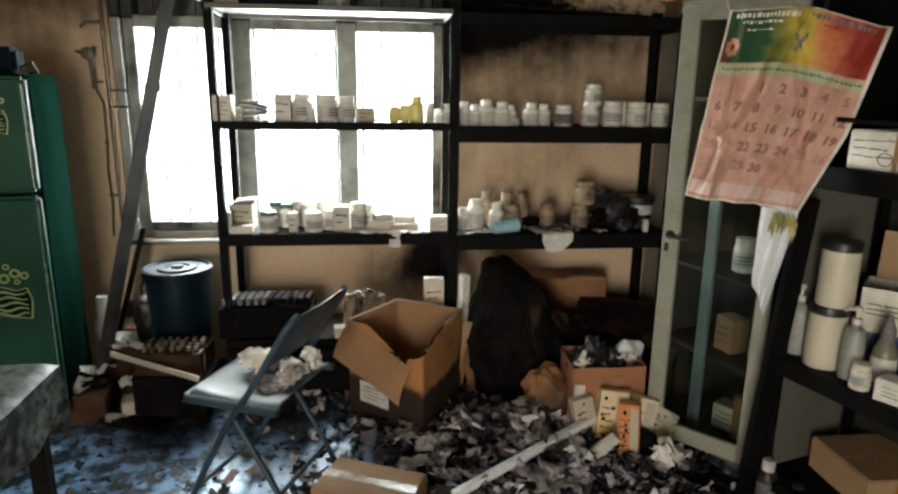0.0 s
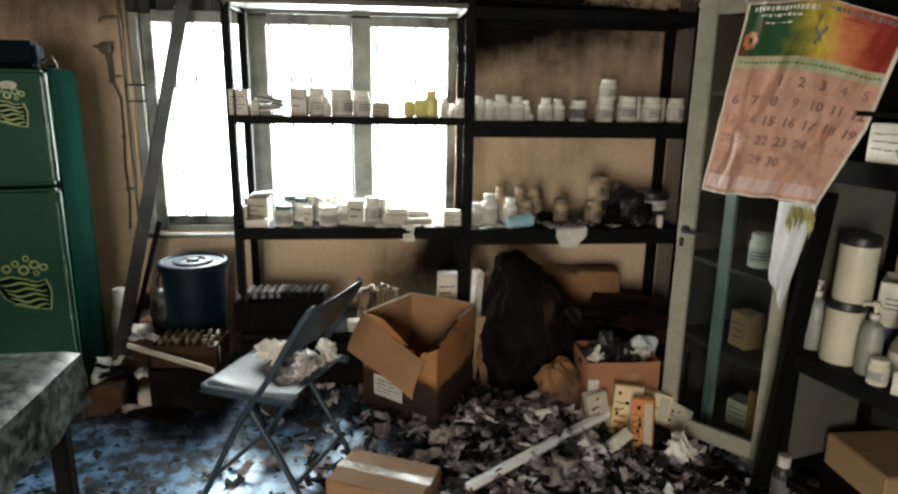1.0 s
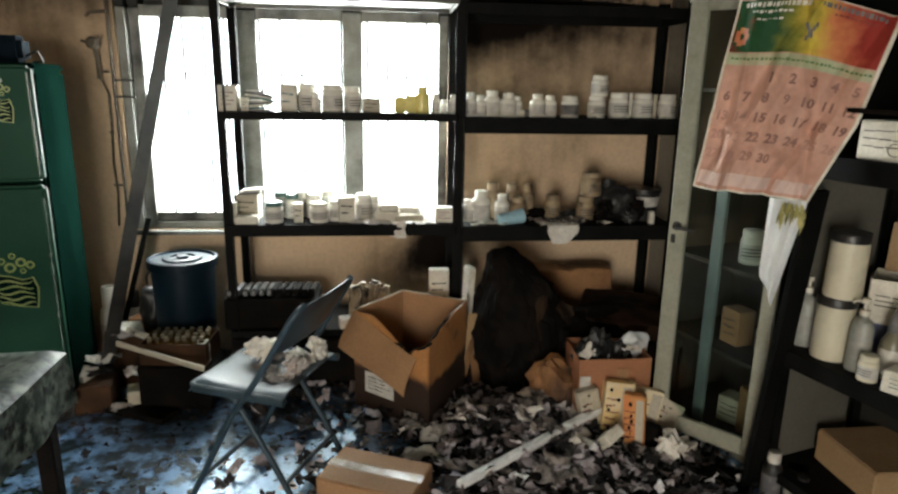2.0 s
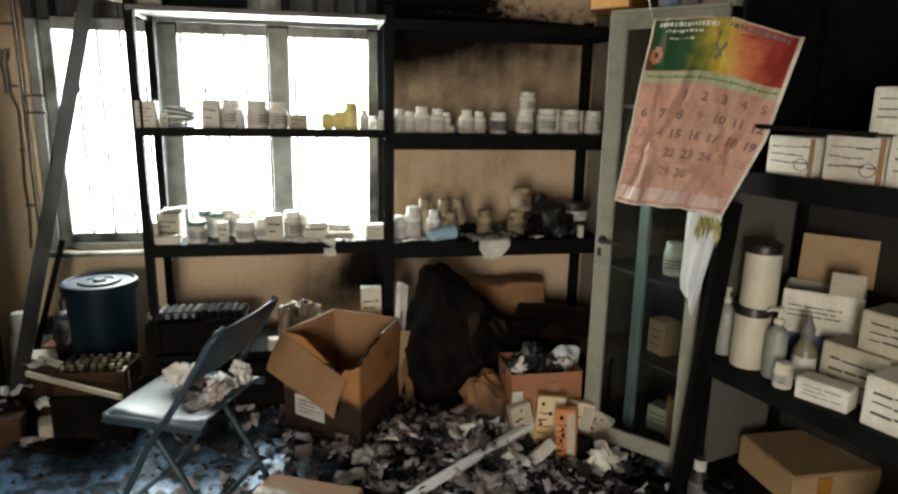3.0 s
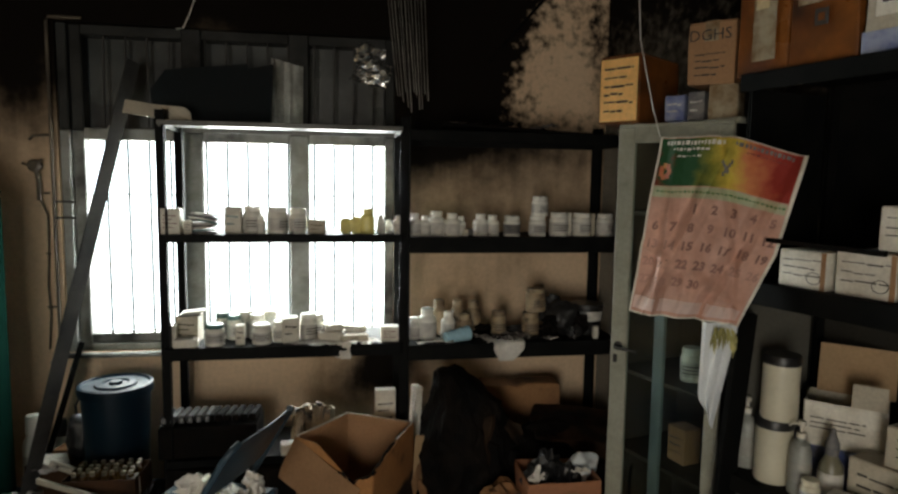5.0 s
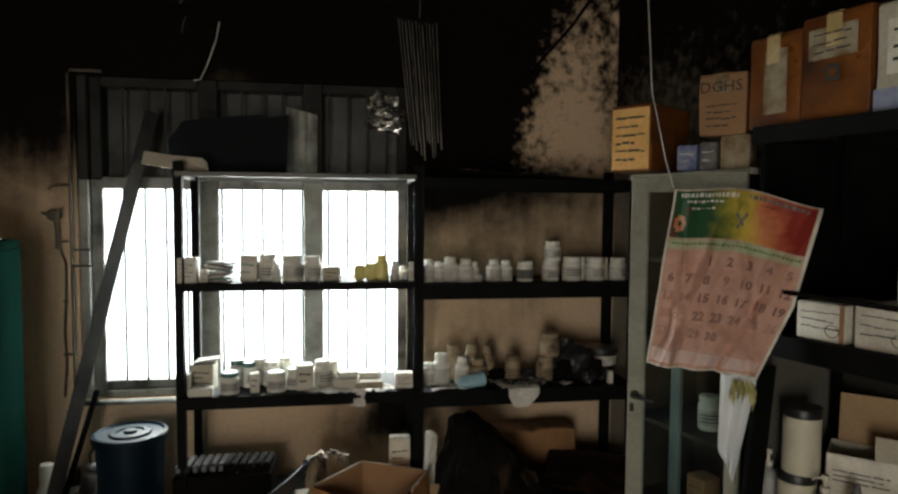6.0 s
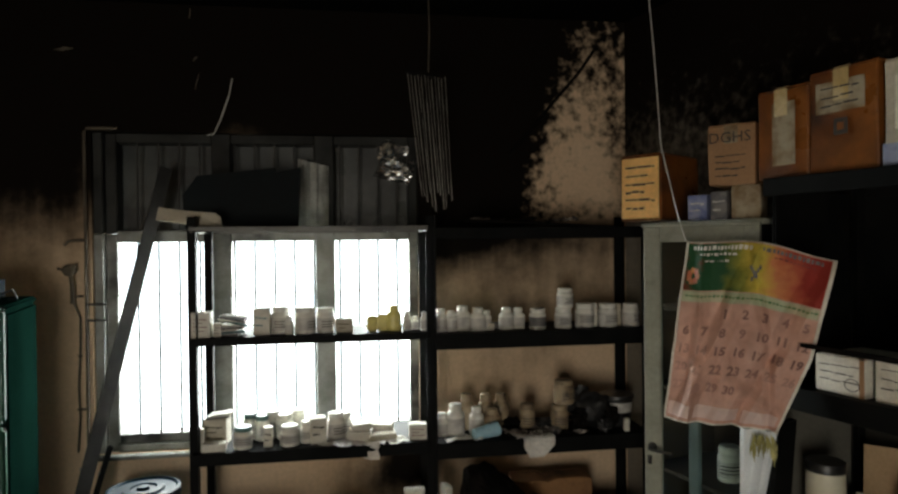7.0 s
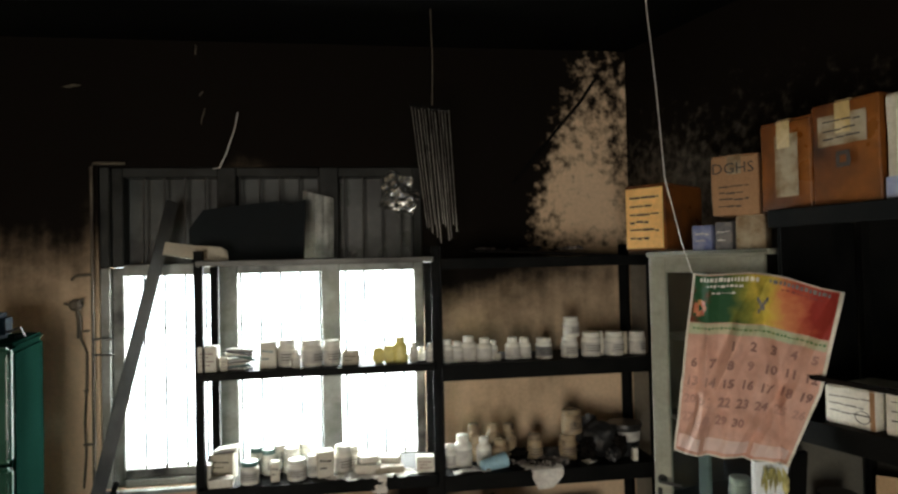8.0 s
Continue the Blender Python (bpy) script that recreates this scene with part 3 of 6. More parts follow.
# ---- jars, bottles and boxes ----
def jar(m, r, h, mat=None, cap=None, band=True, group="jars on the rack", label="white plastic tablet jar with a printed label", seg=20, band_mat=None):
    t = thing("tablet_jar", m, label, "jar", group)
    mat = mat or M_white
    hc = 0.2 * h
    part("body", lathe([(0, 0), (r * 0.92, 0), (r, 0.03 * h), (r, h - hc - 0.1 * h), (r * 0.86, h - hc - 0.02 * h), (r * 0.80, h - hc), (0, h - hc)], seg), mat, t, smooth=True)
    rc = r * 0.88
    part("lid", lathe([(0, h - hc), (rc, h - hc), (rc * 1.02, h - hc + 0.02 * h), (rc * 1.02, h - 0.03 * h), (rc * 0.93, h), (0, h)], seg), cap or mat, t, smooth=True)
    if band:
        part("label", lathe([(r * 1.012, 0.14 * h), (r * 1.012, h * 0.60)], seg), band_mat or M_label, t, "printed paper label", smooth=True)
        b = bmesh.new()
        for k in range(3):
            lathe([(r * 1.02, h * (0.25 + 0.1 * k)), (r * 1.02, h * (0.285 + 0.1 * k))], seg, bm=b)
        bmesh.ops.delete(b, geom=[v for v in b.verts if v.co.y > -r * 0.45], context="VERTS")
        part("print", b, M_ink, t)
    return t


def bottle(m, r, h, mat=None, cap=None, group="bottles on the rack", label="small white plastic medicine bottle", squash=0.7, band_mat=None):
    t = thing("medicine_bottle", m, label, "bottle", group)
    mat = mat or M_white
    part("body", lathe([(0, 0), (r * 0.95, 0), (r, 0.03 * h), (r, 0.63 * h), (r * 0.90, 0.71 * h), (r * 0.60, 0.77 * h), (r * 0.56, 0.80 * h), (0, 0.80 * h)], 16, squash=squash), mat, t, smooth=True)
    part("cap", lathe([(0, 0.785 * h), (r * 0.66, 0.785 * h), (r * 0.66, 0.98 * h), (r * 0.58, h), (0, h)], 14), cap or mat, t, smooth=True)
    part("label", lathe([(r * 1.015, 0.12 * h), (r * 1.015, 0.55 * h)], 16, squash=squash * 1.0), band_mat or M_label, t, "printed paper label", smooth=True)
    return t


def small_box(m, sx, sy, sz, mat, label, group="cartons on the rack", ink=None, rows=3, seed=1, name="medicine_carton", category="box"):
    t = thing(name, m, label, category, group)
    part("body", box(sx, sy, sz, bevel=min(0.003, sz * 0.1)), mat, t)
    part("flap", box(sx * 0.96, sy * 0.47, 0.002, (0, -sy * 0.24, sz - 0.0002)), mat, t)
    part("flap", box(sx * 0.96, sy * 0.47, 0.002, (0, sy * 0.24, sz - 0.0002)), mat, t)
    if ink:
        bars(t, ink, sx * 0.72, sz * 0.6, rows, Matrix.Translation((0, -sy / 2 - 0.0004, sz * 0.52)) @ pose(0, 0, 0, 90), seed=seed)
    return t


rnd = random.Random(7)
YI = 2.80
# middle shelf, before the window
z = Z_MID
small_box(pose(-0.548, YI - 0.03, z), 0.082, 0.08, 0.115, M_cardwhite, "white medicine carton with a small red mark", ink=M_redink, rows=4)
small_box(pose(-0.483, YI - 0.02, z, rz=8), 0.034, 0.06, 0.06, M_cardwhite, "small plain white medicine carton", ink=M_ink)
for i in range(9):
    t = thing("booklet", pose(-0.43 + rnd.uniform(-0.018, 0.018) + 0.003 * i, YI + 0.02, z + 0.0105 * i, rnd.uniform(-2, 2), rnd.uniform(-6, 6) + (9 if i > 4 else 0), rnd.uniform(-25, 25)), "thin printed leaflet lying in a loose heap", "booklet", "heap of leaflets")
    part("cover", box(0.125, 0.08, 0.008, bevel=0.002), [M_label, M_teal, M_cardwhite, M_labeldark][i % 4], t)
small_box(pose(-0.286, YI, z), 0.074, 0.06, 0.122, M_cardwhite, "pale teal and white medicine carton", ink=M_teal, rows=2)
jar(pose(-0.205, YI + 0.03, z, rz=20), 0.044, 0.128)
bottle(pose(-0.160, YI - 0.03, z), 0.021, 0.086)
jar(pose(-0.089, YI, z, rz=70), 0.049, 0.125)
jar(pose(0.002, YI + 0.01, z, rz=33), 0.040, 0.118)
small_box(pose(0.093, YI, z, rz=-4), 0.078, 0.07, 0.064, M_cardpale, "low grey-white carton with a dark stripe", ink=M_ink, rows=2)
for x, h in ((0.225, 0.075), (0.275, 0.082)):
    t = thing("pouch", pose(x, YI, z, rz=rnd.uniform(-10, 10)), "soft yellow plastic refill pouch", "pouch", "yellow pouches")
    b = box(0.055, 0.03, h, bevel=0.009, seg=2)
    for v in b.verts:
        v.co.y *= 1.25 - 1.05 * v.co.z / h
    part("body", b, M_yellow, t, smooth=True)
bottle(pose(0.328, YI, z), 0.034, 0.122, M_yellow, M_yellow, label="yellow plastic bottle with a yellow cap", squash=0.8, band_mat=M_yellow)
bottle(pose(0.392, YI, z), 0.020, 0.092)
bottle(pose(0.432, YI + 0.03, z), 0.021, 0.064)
bottle(pose(0.470, YI - 0.02, z), 0.018, 0.088)
# middle shelf, before the wall
z = Z_MID - 0.012
for x, r, h in ((0.555, 0.031, 0.112), (0.606, 0.029, 0.100), (0.665, 0.042, 0.122), (0.737, 0.040, 0.114), (0.785, 0.024, 0.098), (0.885, 0.038, 0.110), (0.948, 0.034, 0.104)):
    bottle(pose(x, YI + rnd.uniform(-0.02, 0.03), z, rz=rnd.uniform(-20, 20)), r, h)
small_box(pose(0.801, YI, z, rz=10), 0.028, 0.04, 0.034, M_cardwhite, "tiny white carton beside the bottles")
small_box(pose(0.842, YI + 0.05, z, rz=3), 0.05, 0.05, 0.03, M_labeldark, "tiny scorched dark carton")
jar(pose(1.040, YI, z), 0.042, 0.102, label="white jar with a scorched black label", band_mat=M_labeldark)
jar(pose(1.172, YI, z, rz=15), 0.043, 0.103)
jar(pose(1.182, YI, z + 0.103, rz=40), 0.041, 0.097, label="white tablet jar stacked on another jar")
jar(pose(1.283, YI, z, rz=5), 0.048, 0.122)
small_box(pose(1.342, YI + 0.02, z), 0.017, 0.05, 0.118, M_cardwhite, "thin white carton wedged between jars")
jar(pose(1.404, YI, z, rz=25), 0.048, 0.120)
small_box(pose(1.466, YI + 0.02, z), 0.018, 0.05, 0.113, M_cardpale, "thin grey carton wedged between jars")
jar(pose(1.527, YI, z, rz=55), 0.043, 0.116)
# lower shelf, before the window
z = Z_LOW
small_box(pose(-0.575, YI - 0.02, z, rz=6), 0.064, 0.06, 0.096, M_cardwhite, "small white carton at the shelf's end")
small_box(pose(-0.505, YI + 0.06, z, rz=-3), 0.105, 0.10, 0.125, M_cardpale, "dull pale carton with papers on it", ink=M_ink)
for i in range(3):
    t = thing("booklet", pose(-0.50 + 0.01 * i, YI + 0.05, z + 0.1275 + 0.008 * i, 0, rnd.uniform(-5, 5), rnd.uniform(-25, 25)), "thin leaflet lying on a brown carton", "booklet", "leaflets on the carton")
    part("cover", box(0.10, 0.075, 0.006, bevel=0.0015), [M_labeldark, M_label, M_paper][i], t)
small_box(pose(-0.497, YI - 0.05, z, rz=2), 0.106, 0.06, 0.036, M_cardwhite, "flat white carton lying on the shelf")
jar(pose(-0.374, YI - 0.03, z), 0.043, 0.101, cap=M_teal, label="white jar with a dark teal lid")
for x, y, r, h in ((-0.36, 2.92, 0.04, 0.125), (-0.305, 2.89, 0.035, 0.118), (-0.255, 2.93, 0.04, 0.128), (-0.20, 2.90, 0.04, 0.118), (-0.14, 2.95, 0.038, 0.125)):
    jar(pose(x, y, z, rz=rnd.uniform(0, 90)), r, h, cap=M_teal if x < -0.28 else None)
small_box(pose(-0.261, YI - 0.03, z, rz=4), 0.042, 0.04, 0.092, M_cardwhite, "small upright white medicine carton", ink=M_ink, rows=2)
jar(pose(-0.165, YI - 0.02, z), 0.044, 0.094, label="squat white plastic tablet jar")
jar(pose(-0.090, YI + 0.01, z), 0.030, 0.100)
small_box(pose(-0.038, YI, z, rz=12), 0.078, 0.07, 0.118, M_cardwhite, "white lidded carton with dark print", ink=M_ink, rows=2)
jar(pose(0.046, YI + 0.03, z, rz=40), 0.041, 0.130)
jar(pose(0.09, YI + 0.07, z, rz=10), 0.035, 0.118)
small_box(pose(0.161, YI - 0.01, z, rz=-8), 0.120, 0.08, 0.050, M_cardwhite, "flat white carton tipped among papers")
small_box(pose(0.165, YI + 0.0, z + 0.0525, rz=14), 0.09, 0.06, 0.026, M_cardwhite, "flat white carton on another carton")
small_box(pose(0.262, YI - 0.02, z, rz=6), 0.135, 0.07, 0.034, M_cardpale, "flat crushed pale medicine carton")
small_box(pose(0.27, YI + 0.05, z, rz=-12), 0.10, 0.07, 0.06, M_cardwhite, "crushed white medicine carton")
small_box(pose(0.434, YI - 0.03, z, rz=-3), 0.084, 0.06, 0.072, M_cardwhite, "white carton with a round pinkish mark", ink=M_redink, rows=3)
# lower shelf, before the wall: smoke-browned bottles and charred things
z = Z_LOW - 0.012
Y2 = 2.84
for x, r, h, mt in ((0.560, 0.035, 0.11, M_white), (0.627, 0.046, 0.155, M_white), (0.734, 0.037, 0.135, M_white), (0.70, 0.042, 0.18, M_smoked), (0.815, 0.045, 0.12, M_smoked), (0.80, 0.042, 0.175, M_smoked), (0.88, 0.040, 0.172, M_smoked)):
    bottle(pose(x, Y2 + (0.09 if h > 0.17 else 0), z, rz=rnd.uniform(-15, 15)), r, h, mt, mt, label="white bottle browned by smoke" if mt is M_smoked else "white plastic bottle with a printed label", squash=0.9, band_mat=M_smoked if mt is M_smoked else None)
jar(pose(1.001, Y2 + 0.03, z), 0.040, 0.128, M_smoked, M_smoked, band_mat=M_smoked, label="smoke-browned plastic tablet jar")
jar(pose(1.162, Y2, z), 0.045, 0.125, M_smoked, M_smoked, band_mat=M_smoked, label="smoke-browned plastic tablet jar")
jar(pose(1.192, Y2 + 0.02, z + 0.1255, rz=30), 0.052, 0.118, M_smoked, M_smoked, band_mat=M_smoked, label="scorched jar leaning on another jar")
t = thing("melted_bag", pose(1.345, Y2, z), "shrivelled black plastic bag", "bag")
b = bmesh.new()
bmesh.ops.create_icosphere(b, subdivisions=4, radius=0.5, matrix=Matrix.Translation((0, 0, 0.09)) @ Matrix.Diagonal((0.19, 0.15, 0.18, 1)))
part("body", crumple(crumple(b, 0.022, 14, 2), 0.01, 38, 5), M_black, t, smooth=True)
t = thing("black_tub", pose(1.478, Y2 + 0.03, z), "black plastic tub with a grey-white label", "tub")
part("body", lathe([(0, 0), (0.066, 0), (0.082, 0.14), (0.088, 0.145), (0.086, 0.16), (0, 0.155)], 22), M_black, t, smooth=True)
part("label", lathe([(0.0755, 0.075), (0.0815, 0.125)], 22), M_label, t, "grey-white paper band", smooth=True)
t = thing("plastic_cup", pose(0.765, 2.76, z + 0.03, 0, 84, 18), "pale blue plastic cup lying on its side", "cup")
part("body", lathe([(0, -0.065), (0.027, -0.065), (0.037, 0.065), (0.034, 0.065), (0.025, -0.058), (0, -0.058)], 20), M_bluecup, t, smooth=True)
small_box(pose(1.475, 2.745, z, rz=-5), 0.026, 0.03, 0.062, M_cardwhite, "small upright white carton before the tub")


def scrap(x, y, z, w, h, mat, seed, rx=0, ry=0, rz=0, name="paper_scrap", label="crumpled sheet of white paper", group="loose papers", amount=0.012):
    t = crumple(sheet(w, h, 8, 8), amount, 9 / max(w, h) * 0.3, seed)
    crumple(t, amount * 0.4, 26 / max(w, h) * 0.3, seed + 4)
    low = min(v.co.z for v in t.verts)
    ob = part(name, solid(t, 0.001), mat, m=pose(x, y, z + (-low if not (rx or ry) else 0.0), rx, ry, rz))
    return tagged(ob, label, "paper", group)


for i, (x, y, w, h, rz) in enumerate([(0.10, 2.73, 0.12, 0.09, 20), (0.20, 2.725, 0.16, 0.07, -12), (0.33, 2.74, 0.10, 0.08, 35), (0.02, 2.735, 0.08, 0.06, 50), (0.62, 2.735, 0.12, 0.06, 10), (0.70, 2.745, 0.10, 0.07, -20), (0.98, 2.74, 0.16, 0.07, 5), (1.05, 2.78, 0.12, 0.09, 40), (1.24, 2.75, 0.07, 0.06, 20)]):
    scrap(x, y, (Z_LOW if x < 0.5 else Z_LOW - 0.012) + 0.001, w, h, M_paper, i * 3.1, rz=rz)
for i in range(16):
    scrap(rnd.uniform(0.85, 1.5), rnd.uniform(2.73, 2.98), Z_LOW - 0.011, rnd.uniform(0.05, 0.11), rnd.uniform(0.04, 0.09), M_burntpaper if i % 3 else M_char, 40 + i, rz=rnd.uniform(0, 180), label="charred scrap of packaging", group="charred scraps on the shelf", amount=0.02)
b = bmesh.new()
fold = [[b.verts.new((0.16 * (i / 8 - 0.5) * (1 - 0.55 * max(0, k - 0.62) / 0.38) + 0.01 * math.sin(4 * k), 0, 0)) for i in range(9)] for k in (j / 12 for j in range(13))]
for j, row in enumerate(fold):
    k = j / 12
    for i, v in enumerate(row):
        wob = 0.006 * noise.noise(Vector((i * 0.7, j * 0.6, 3)))
        v.co.y, v.co.z = (0.10 - 0.12 * k / 0.4, 0.008 + wob) if k < 0.4 else (-0.020 - 0.012 * math.sin((k - 0.4) * 4) + wob, 0.006 - 0.15 * (k - 0.4) - 0.012 * abs(i - 4) / 4 * 0)
for j in range(12):
    for i in range(8):
        b.faces.new((fold[j][i], fold[j][i + 1], fold[j + 1][i + 1], fold[j + 1][i]))
tagged(part("folded_paper", solid(b, 0.0012), M_paper, m=pose(1.0, 2.705, Z_LOW - 0.010, rz=6)), "white paper hanging folded over the shelf's edge", "paper", "loose papers")
scrap(0.21, 2.690, Z_LOW - 0.02, 0.07, 0.08, M_paper, 71, rx=80, rz=-8, label="white paper hanging over the shelf's edge")

for i, (x, y, sx, sz) in enumerate([(1.26, 2.80, 0.10, 0.10), (1.30, 2.92, 0.14, 0.17), (1.40, 2.78, 0.09, 0.12), (1.10, 2.86, 0.10, 0.05), (0.93, 2.90, 0.13, 0.05), (1.36, 2.74, 0.07, 0.07)]):
    b = bmesh.new()
    bmesh.ops.create_icosphere(b, subdivisions=3, radius=0.5, matrix=Matrix.Diagonal((sx, sx * 0.8, sz, 1)))
    jag = random.Random(900 + i)
    for v in b.verts:
        v.co *= jag.choice((0.6, 0.85, 1.0, 1.2))
    low = min(v.co.z for v in b.verts)
    tagged(part("charred_lump", b, M_black if i % 2 else M_char, m=pose(x, y, Z_LOW - 0.011 - low)), "jagged charred remains of packaging on the shelf", "debris", "charred remains on the shelf")

# ---- on top of the rack ----
z = Z_TOP
t = thing("black_board", pose(-0.385, 2.93, z), "sheet of blackened cardboard propped on the rack", "board")
b = bmesh.new()
outline = [(-0.27, 0), (0.26, 0), (0.27, 0.30), (0.155, 0.275), (0.15, 0.297), (-0.05, 0.275), (-0.22, 0.255), (-0.285, 0.16)]
vs = [b.verts.new((x, 0.10 * zz, zz)) for x, zz in outline]
b.faces.new(vs)
part("sheet", solid(b, 0.006), material("blackened_board", (0.006, 0.009, 0.011), (0.010, 0.012, 0.013), spec=0.12, rough=0.75, scale=3), t)
t = thing("carton_flap", pose(-0.60, 2.80, z + 0.002), "torn pale cardboard flap hanging over the shelf's end", "cardboard")
b = bmesh.new()
vs = [b.verts.new(p) for p in [(-0.15, 0, 0.035), (0.0, -0.02, 0.012), (0.06, -0.02, 0.0), (0.145, -0.02, 0.004), (0.135, 0.0, 0.045), (0.11, 0.0, 0.065), (-0.02, 0.02, 0.075), (-0.145, 0.03, 0.095)]]
b.faces.new(vs)
part("sheet", solid(b, 0.004), M_cardpale, t)
t = thing("fallen_sheet", pose(1.05, 2.82, z + 0.006, 0, 3.0, -4), "blackened panel lying on the rack's top", "panel")
part("sheet", box(0.72, 0.22, 0.008, bevel=0.002), M_char, t)
for i in range(9):
    scrap(rnd.uniform(0.55, 1.35), rnd.uniform(2.74, 2.98), z + 0.02, rnd.uniform(0.06, 0.12), 0.07, M_char if i % 3 else M_burntpaper, 140 + i, rz=rnd.uniform(0, 180), label="charred scrap on the rack's top", group="charred scraps on the rack top", amount=0.02)

# carton at the right end, front face towards the room
t = thing("carton", pose(1.475, 2.36, 1.842, rz=-54), "orange-brown carton with a pale printed sheet on its end", "box")
def dress_carton(t, sx, sy, sz, mat, tape=None, ink=None, label_mat=None, label_at=(0, 0.5, 0.7, 0.6), rows=4, seed=0, dent=0.004):
    """A closed carton: body, four top flaps, tape over the seam, printed or pasted front."""
    b = box(sx, sy, sz, bevel=0.004)
    bmesh.ops.subdivide_edges(b, edges=b.edges[:], cuts=3, use_grid_fill=True)
    crumple(b, dent, 6, seed)
    for v in b.verts:
        v.co.z = max(v.co.z, 0.0)
    part("body", b, mat, t)
    for s in (-1, 1):
        part("flap", box(sx * 0.985, sy * 0.485, 0.004, (0, s * sy * 0.245, sz + 0.001), 0.001), mat, t)
    if tape:
        part("tape", box(0.05 if sx > 0.12 else 0.03, sy + 0.006, 0.001, (0, 0, sz + 0.0055)), tape, t, "shiny packing tape")
        part("tape", box(0.05 if sx > 0.12 else 0.03, 0.001, sz * 0.3, (0, -sy / 2 - 0.006, sz * 0.7)), tape, t, "shiny packing tape")
    fx, fz, fw, fh = label_at
    if label_mat:
        part("label", box(sx * fw, 0.0012, sz * fh, (sx * fx, -sy / 2 - 0.0055, sz * (fz - fh / 2))), label_mat, t, "pasted paper label")
    if ink:
        bars(t, ink, sx * fw * 0.78, sz * fh * 0.8, rows, Matrix.Translation((sx * fx, -sy / 2 - 0.0075, sz * fz)) @ pose(0, 0, 0, 90), seed=seed)
    return t


dress_carton(t, 0.185, 0.34, 0.275, M_cardorange, None, M_ink, material("pale_orange_sheet", (0.92, 0.55, 0.20), (0.84, 0.47, 0.16), rough=0.5, scale=6, bump=0.08), (0, 0.5, 0.92, 0.93), 6, 5)

# ---- glazed cabinet in the corner, its door ajar ----
HX, HY = 1.585, 1.800
CW, CDp, CZ0, CZ1 = 0.62, 0.40, 0.05, 1.815
cab = thing("glazed_cabinet", pose(HX, HY, 0, rz=math.degrees(math.atan2(0.961, -0.275))), "grey-green painted wooden cabinet with a glazed door standing ajar", "cabinet")
# local x runs along the front away from the hinge, local -y is the depth
part("side", box(0.02, CDp, CZ1 - CZ0, (0.01, -CDp / 2, CZ0), 0.003), M_char, cab, "charred side panel")
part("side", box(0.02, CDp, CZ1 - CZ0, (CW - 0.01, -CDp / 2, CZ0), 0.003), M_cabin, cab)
part("top", box(CW + 0.02, CDp + 0.02, 0.022, (CW / 2, -CDp / 2, CZ1), 0.004), M_cab, cab)
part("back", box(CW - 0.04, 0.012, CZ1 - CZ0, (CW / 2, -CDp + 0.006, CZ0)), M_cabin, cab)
part("plinth", box(CW - 0.04, CDp - 0.04, CZ0, (CW / 2, -CDp / 2, 0)), M_cab, cab)
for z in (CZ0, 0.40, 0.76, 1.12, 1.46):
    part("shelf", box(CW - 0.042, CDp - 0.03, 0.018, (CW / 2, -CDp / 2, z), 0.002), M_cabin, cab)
# Added post: its blue-grey paints a reflection in the door's pane.
part("divider", box(0.055, 0.02, CZ1 - CZ0 - 0.03, (CW * 0.55, -0.012, CZ0 + 0.02), 0.003), material("blue_grey_reflection", (0.20, 0.24, 0.24), (0.13, 0.16, 0.16), rough=0.4, scale=4, soot=0.15), cab, "blue-grey post standing for a reflection in the pane")
# door leaf: hinge at the front right corner
dang = math.degrees(math.atan2(0.745, -0.666) - math.atan2(0.961, -0.275))
door = new("door")
door.matrix_basis = Matrix.Translation((0, 0.012, 0)) @ pose(0, 0, 0, rz=dang)
door.parent = cab
DW, DZ0, DZ1 = 0.432, 0.075, 1.812
part("stile", box(0.068, 0.026, DZ1 - DZ0, (DW - 0.034, 0, DZ0), 0.004), M_cab, door)
part("stile", box(0.052, 0.026, DZ1 - DZ0, (0.026, 0, DZ0), 0.004), M_cab, door)
part("rail", box(DW - 0.12, 0.024, 0.07, (0.052 + (DW - 0.12) / 2, 0, DZ0), 0.003), M_cab, door)
part("rail", box(DW - 0.12, 0.024, 0.06, (0.052 + (DW - 0.12) / 2, 0, DZ1 - 0.06), 0.003), M_cab, door)
part("pane", box(DW - 0.118, 0.004, DZ1 - DZ0 - 0.126, (0.052 + (DW - 0.12) / 2, 0, DZ0 + 0.068)), M_glass, door, "dusty glass pane")
b = lathe([(0, 0), (0.018, 0), (0.018, 0.006), (0, 0.008)], 14)
bmesh.ops.transform(b, matrix=Matrix.Translation((DW - 0.034, 0.013, 0.945)) @ pose(0, 0, 0, -90), verts=b.verts)
tube([(DW - 0.034, 0.018, 0.945), (DW - 0.034, 0.045, 0.945), (DW - 0.05, 0.052, 0.945), (DW - 0.125, 0.050, 0.942)], 0.007, 8, bm=b)
part("handle", b, M_bar, door, "dark steel lever handle", smooth=True)
part("keyhole_plate", box(0.018, 0.004, 0.035, (DW - 0.022, 0.015, 0.875), 0.002), M_black, door)
part("top_trim", box(DW, 0.03, 0.012, (DW / 2, 0, DZ1), 0.003), M_cab, door)


def in_cab(x, y, z, rz=0):
    return cab.matrix_basis @ pose(x, -y, z, rz=rz + 180)


rnd = random.Random(21)
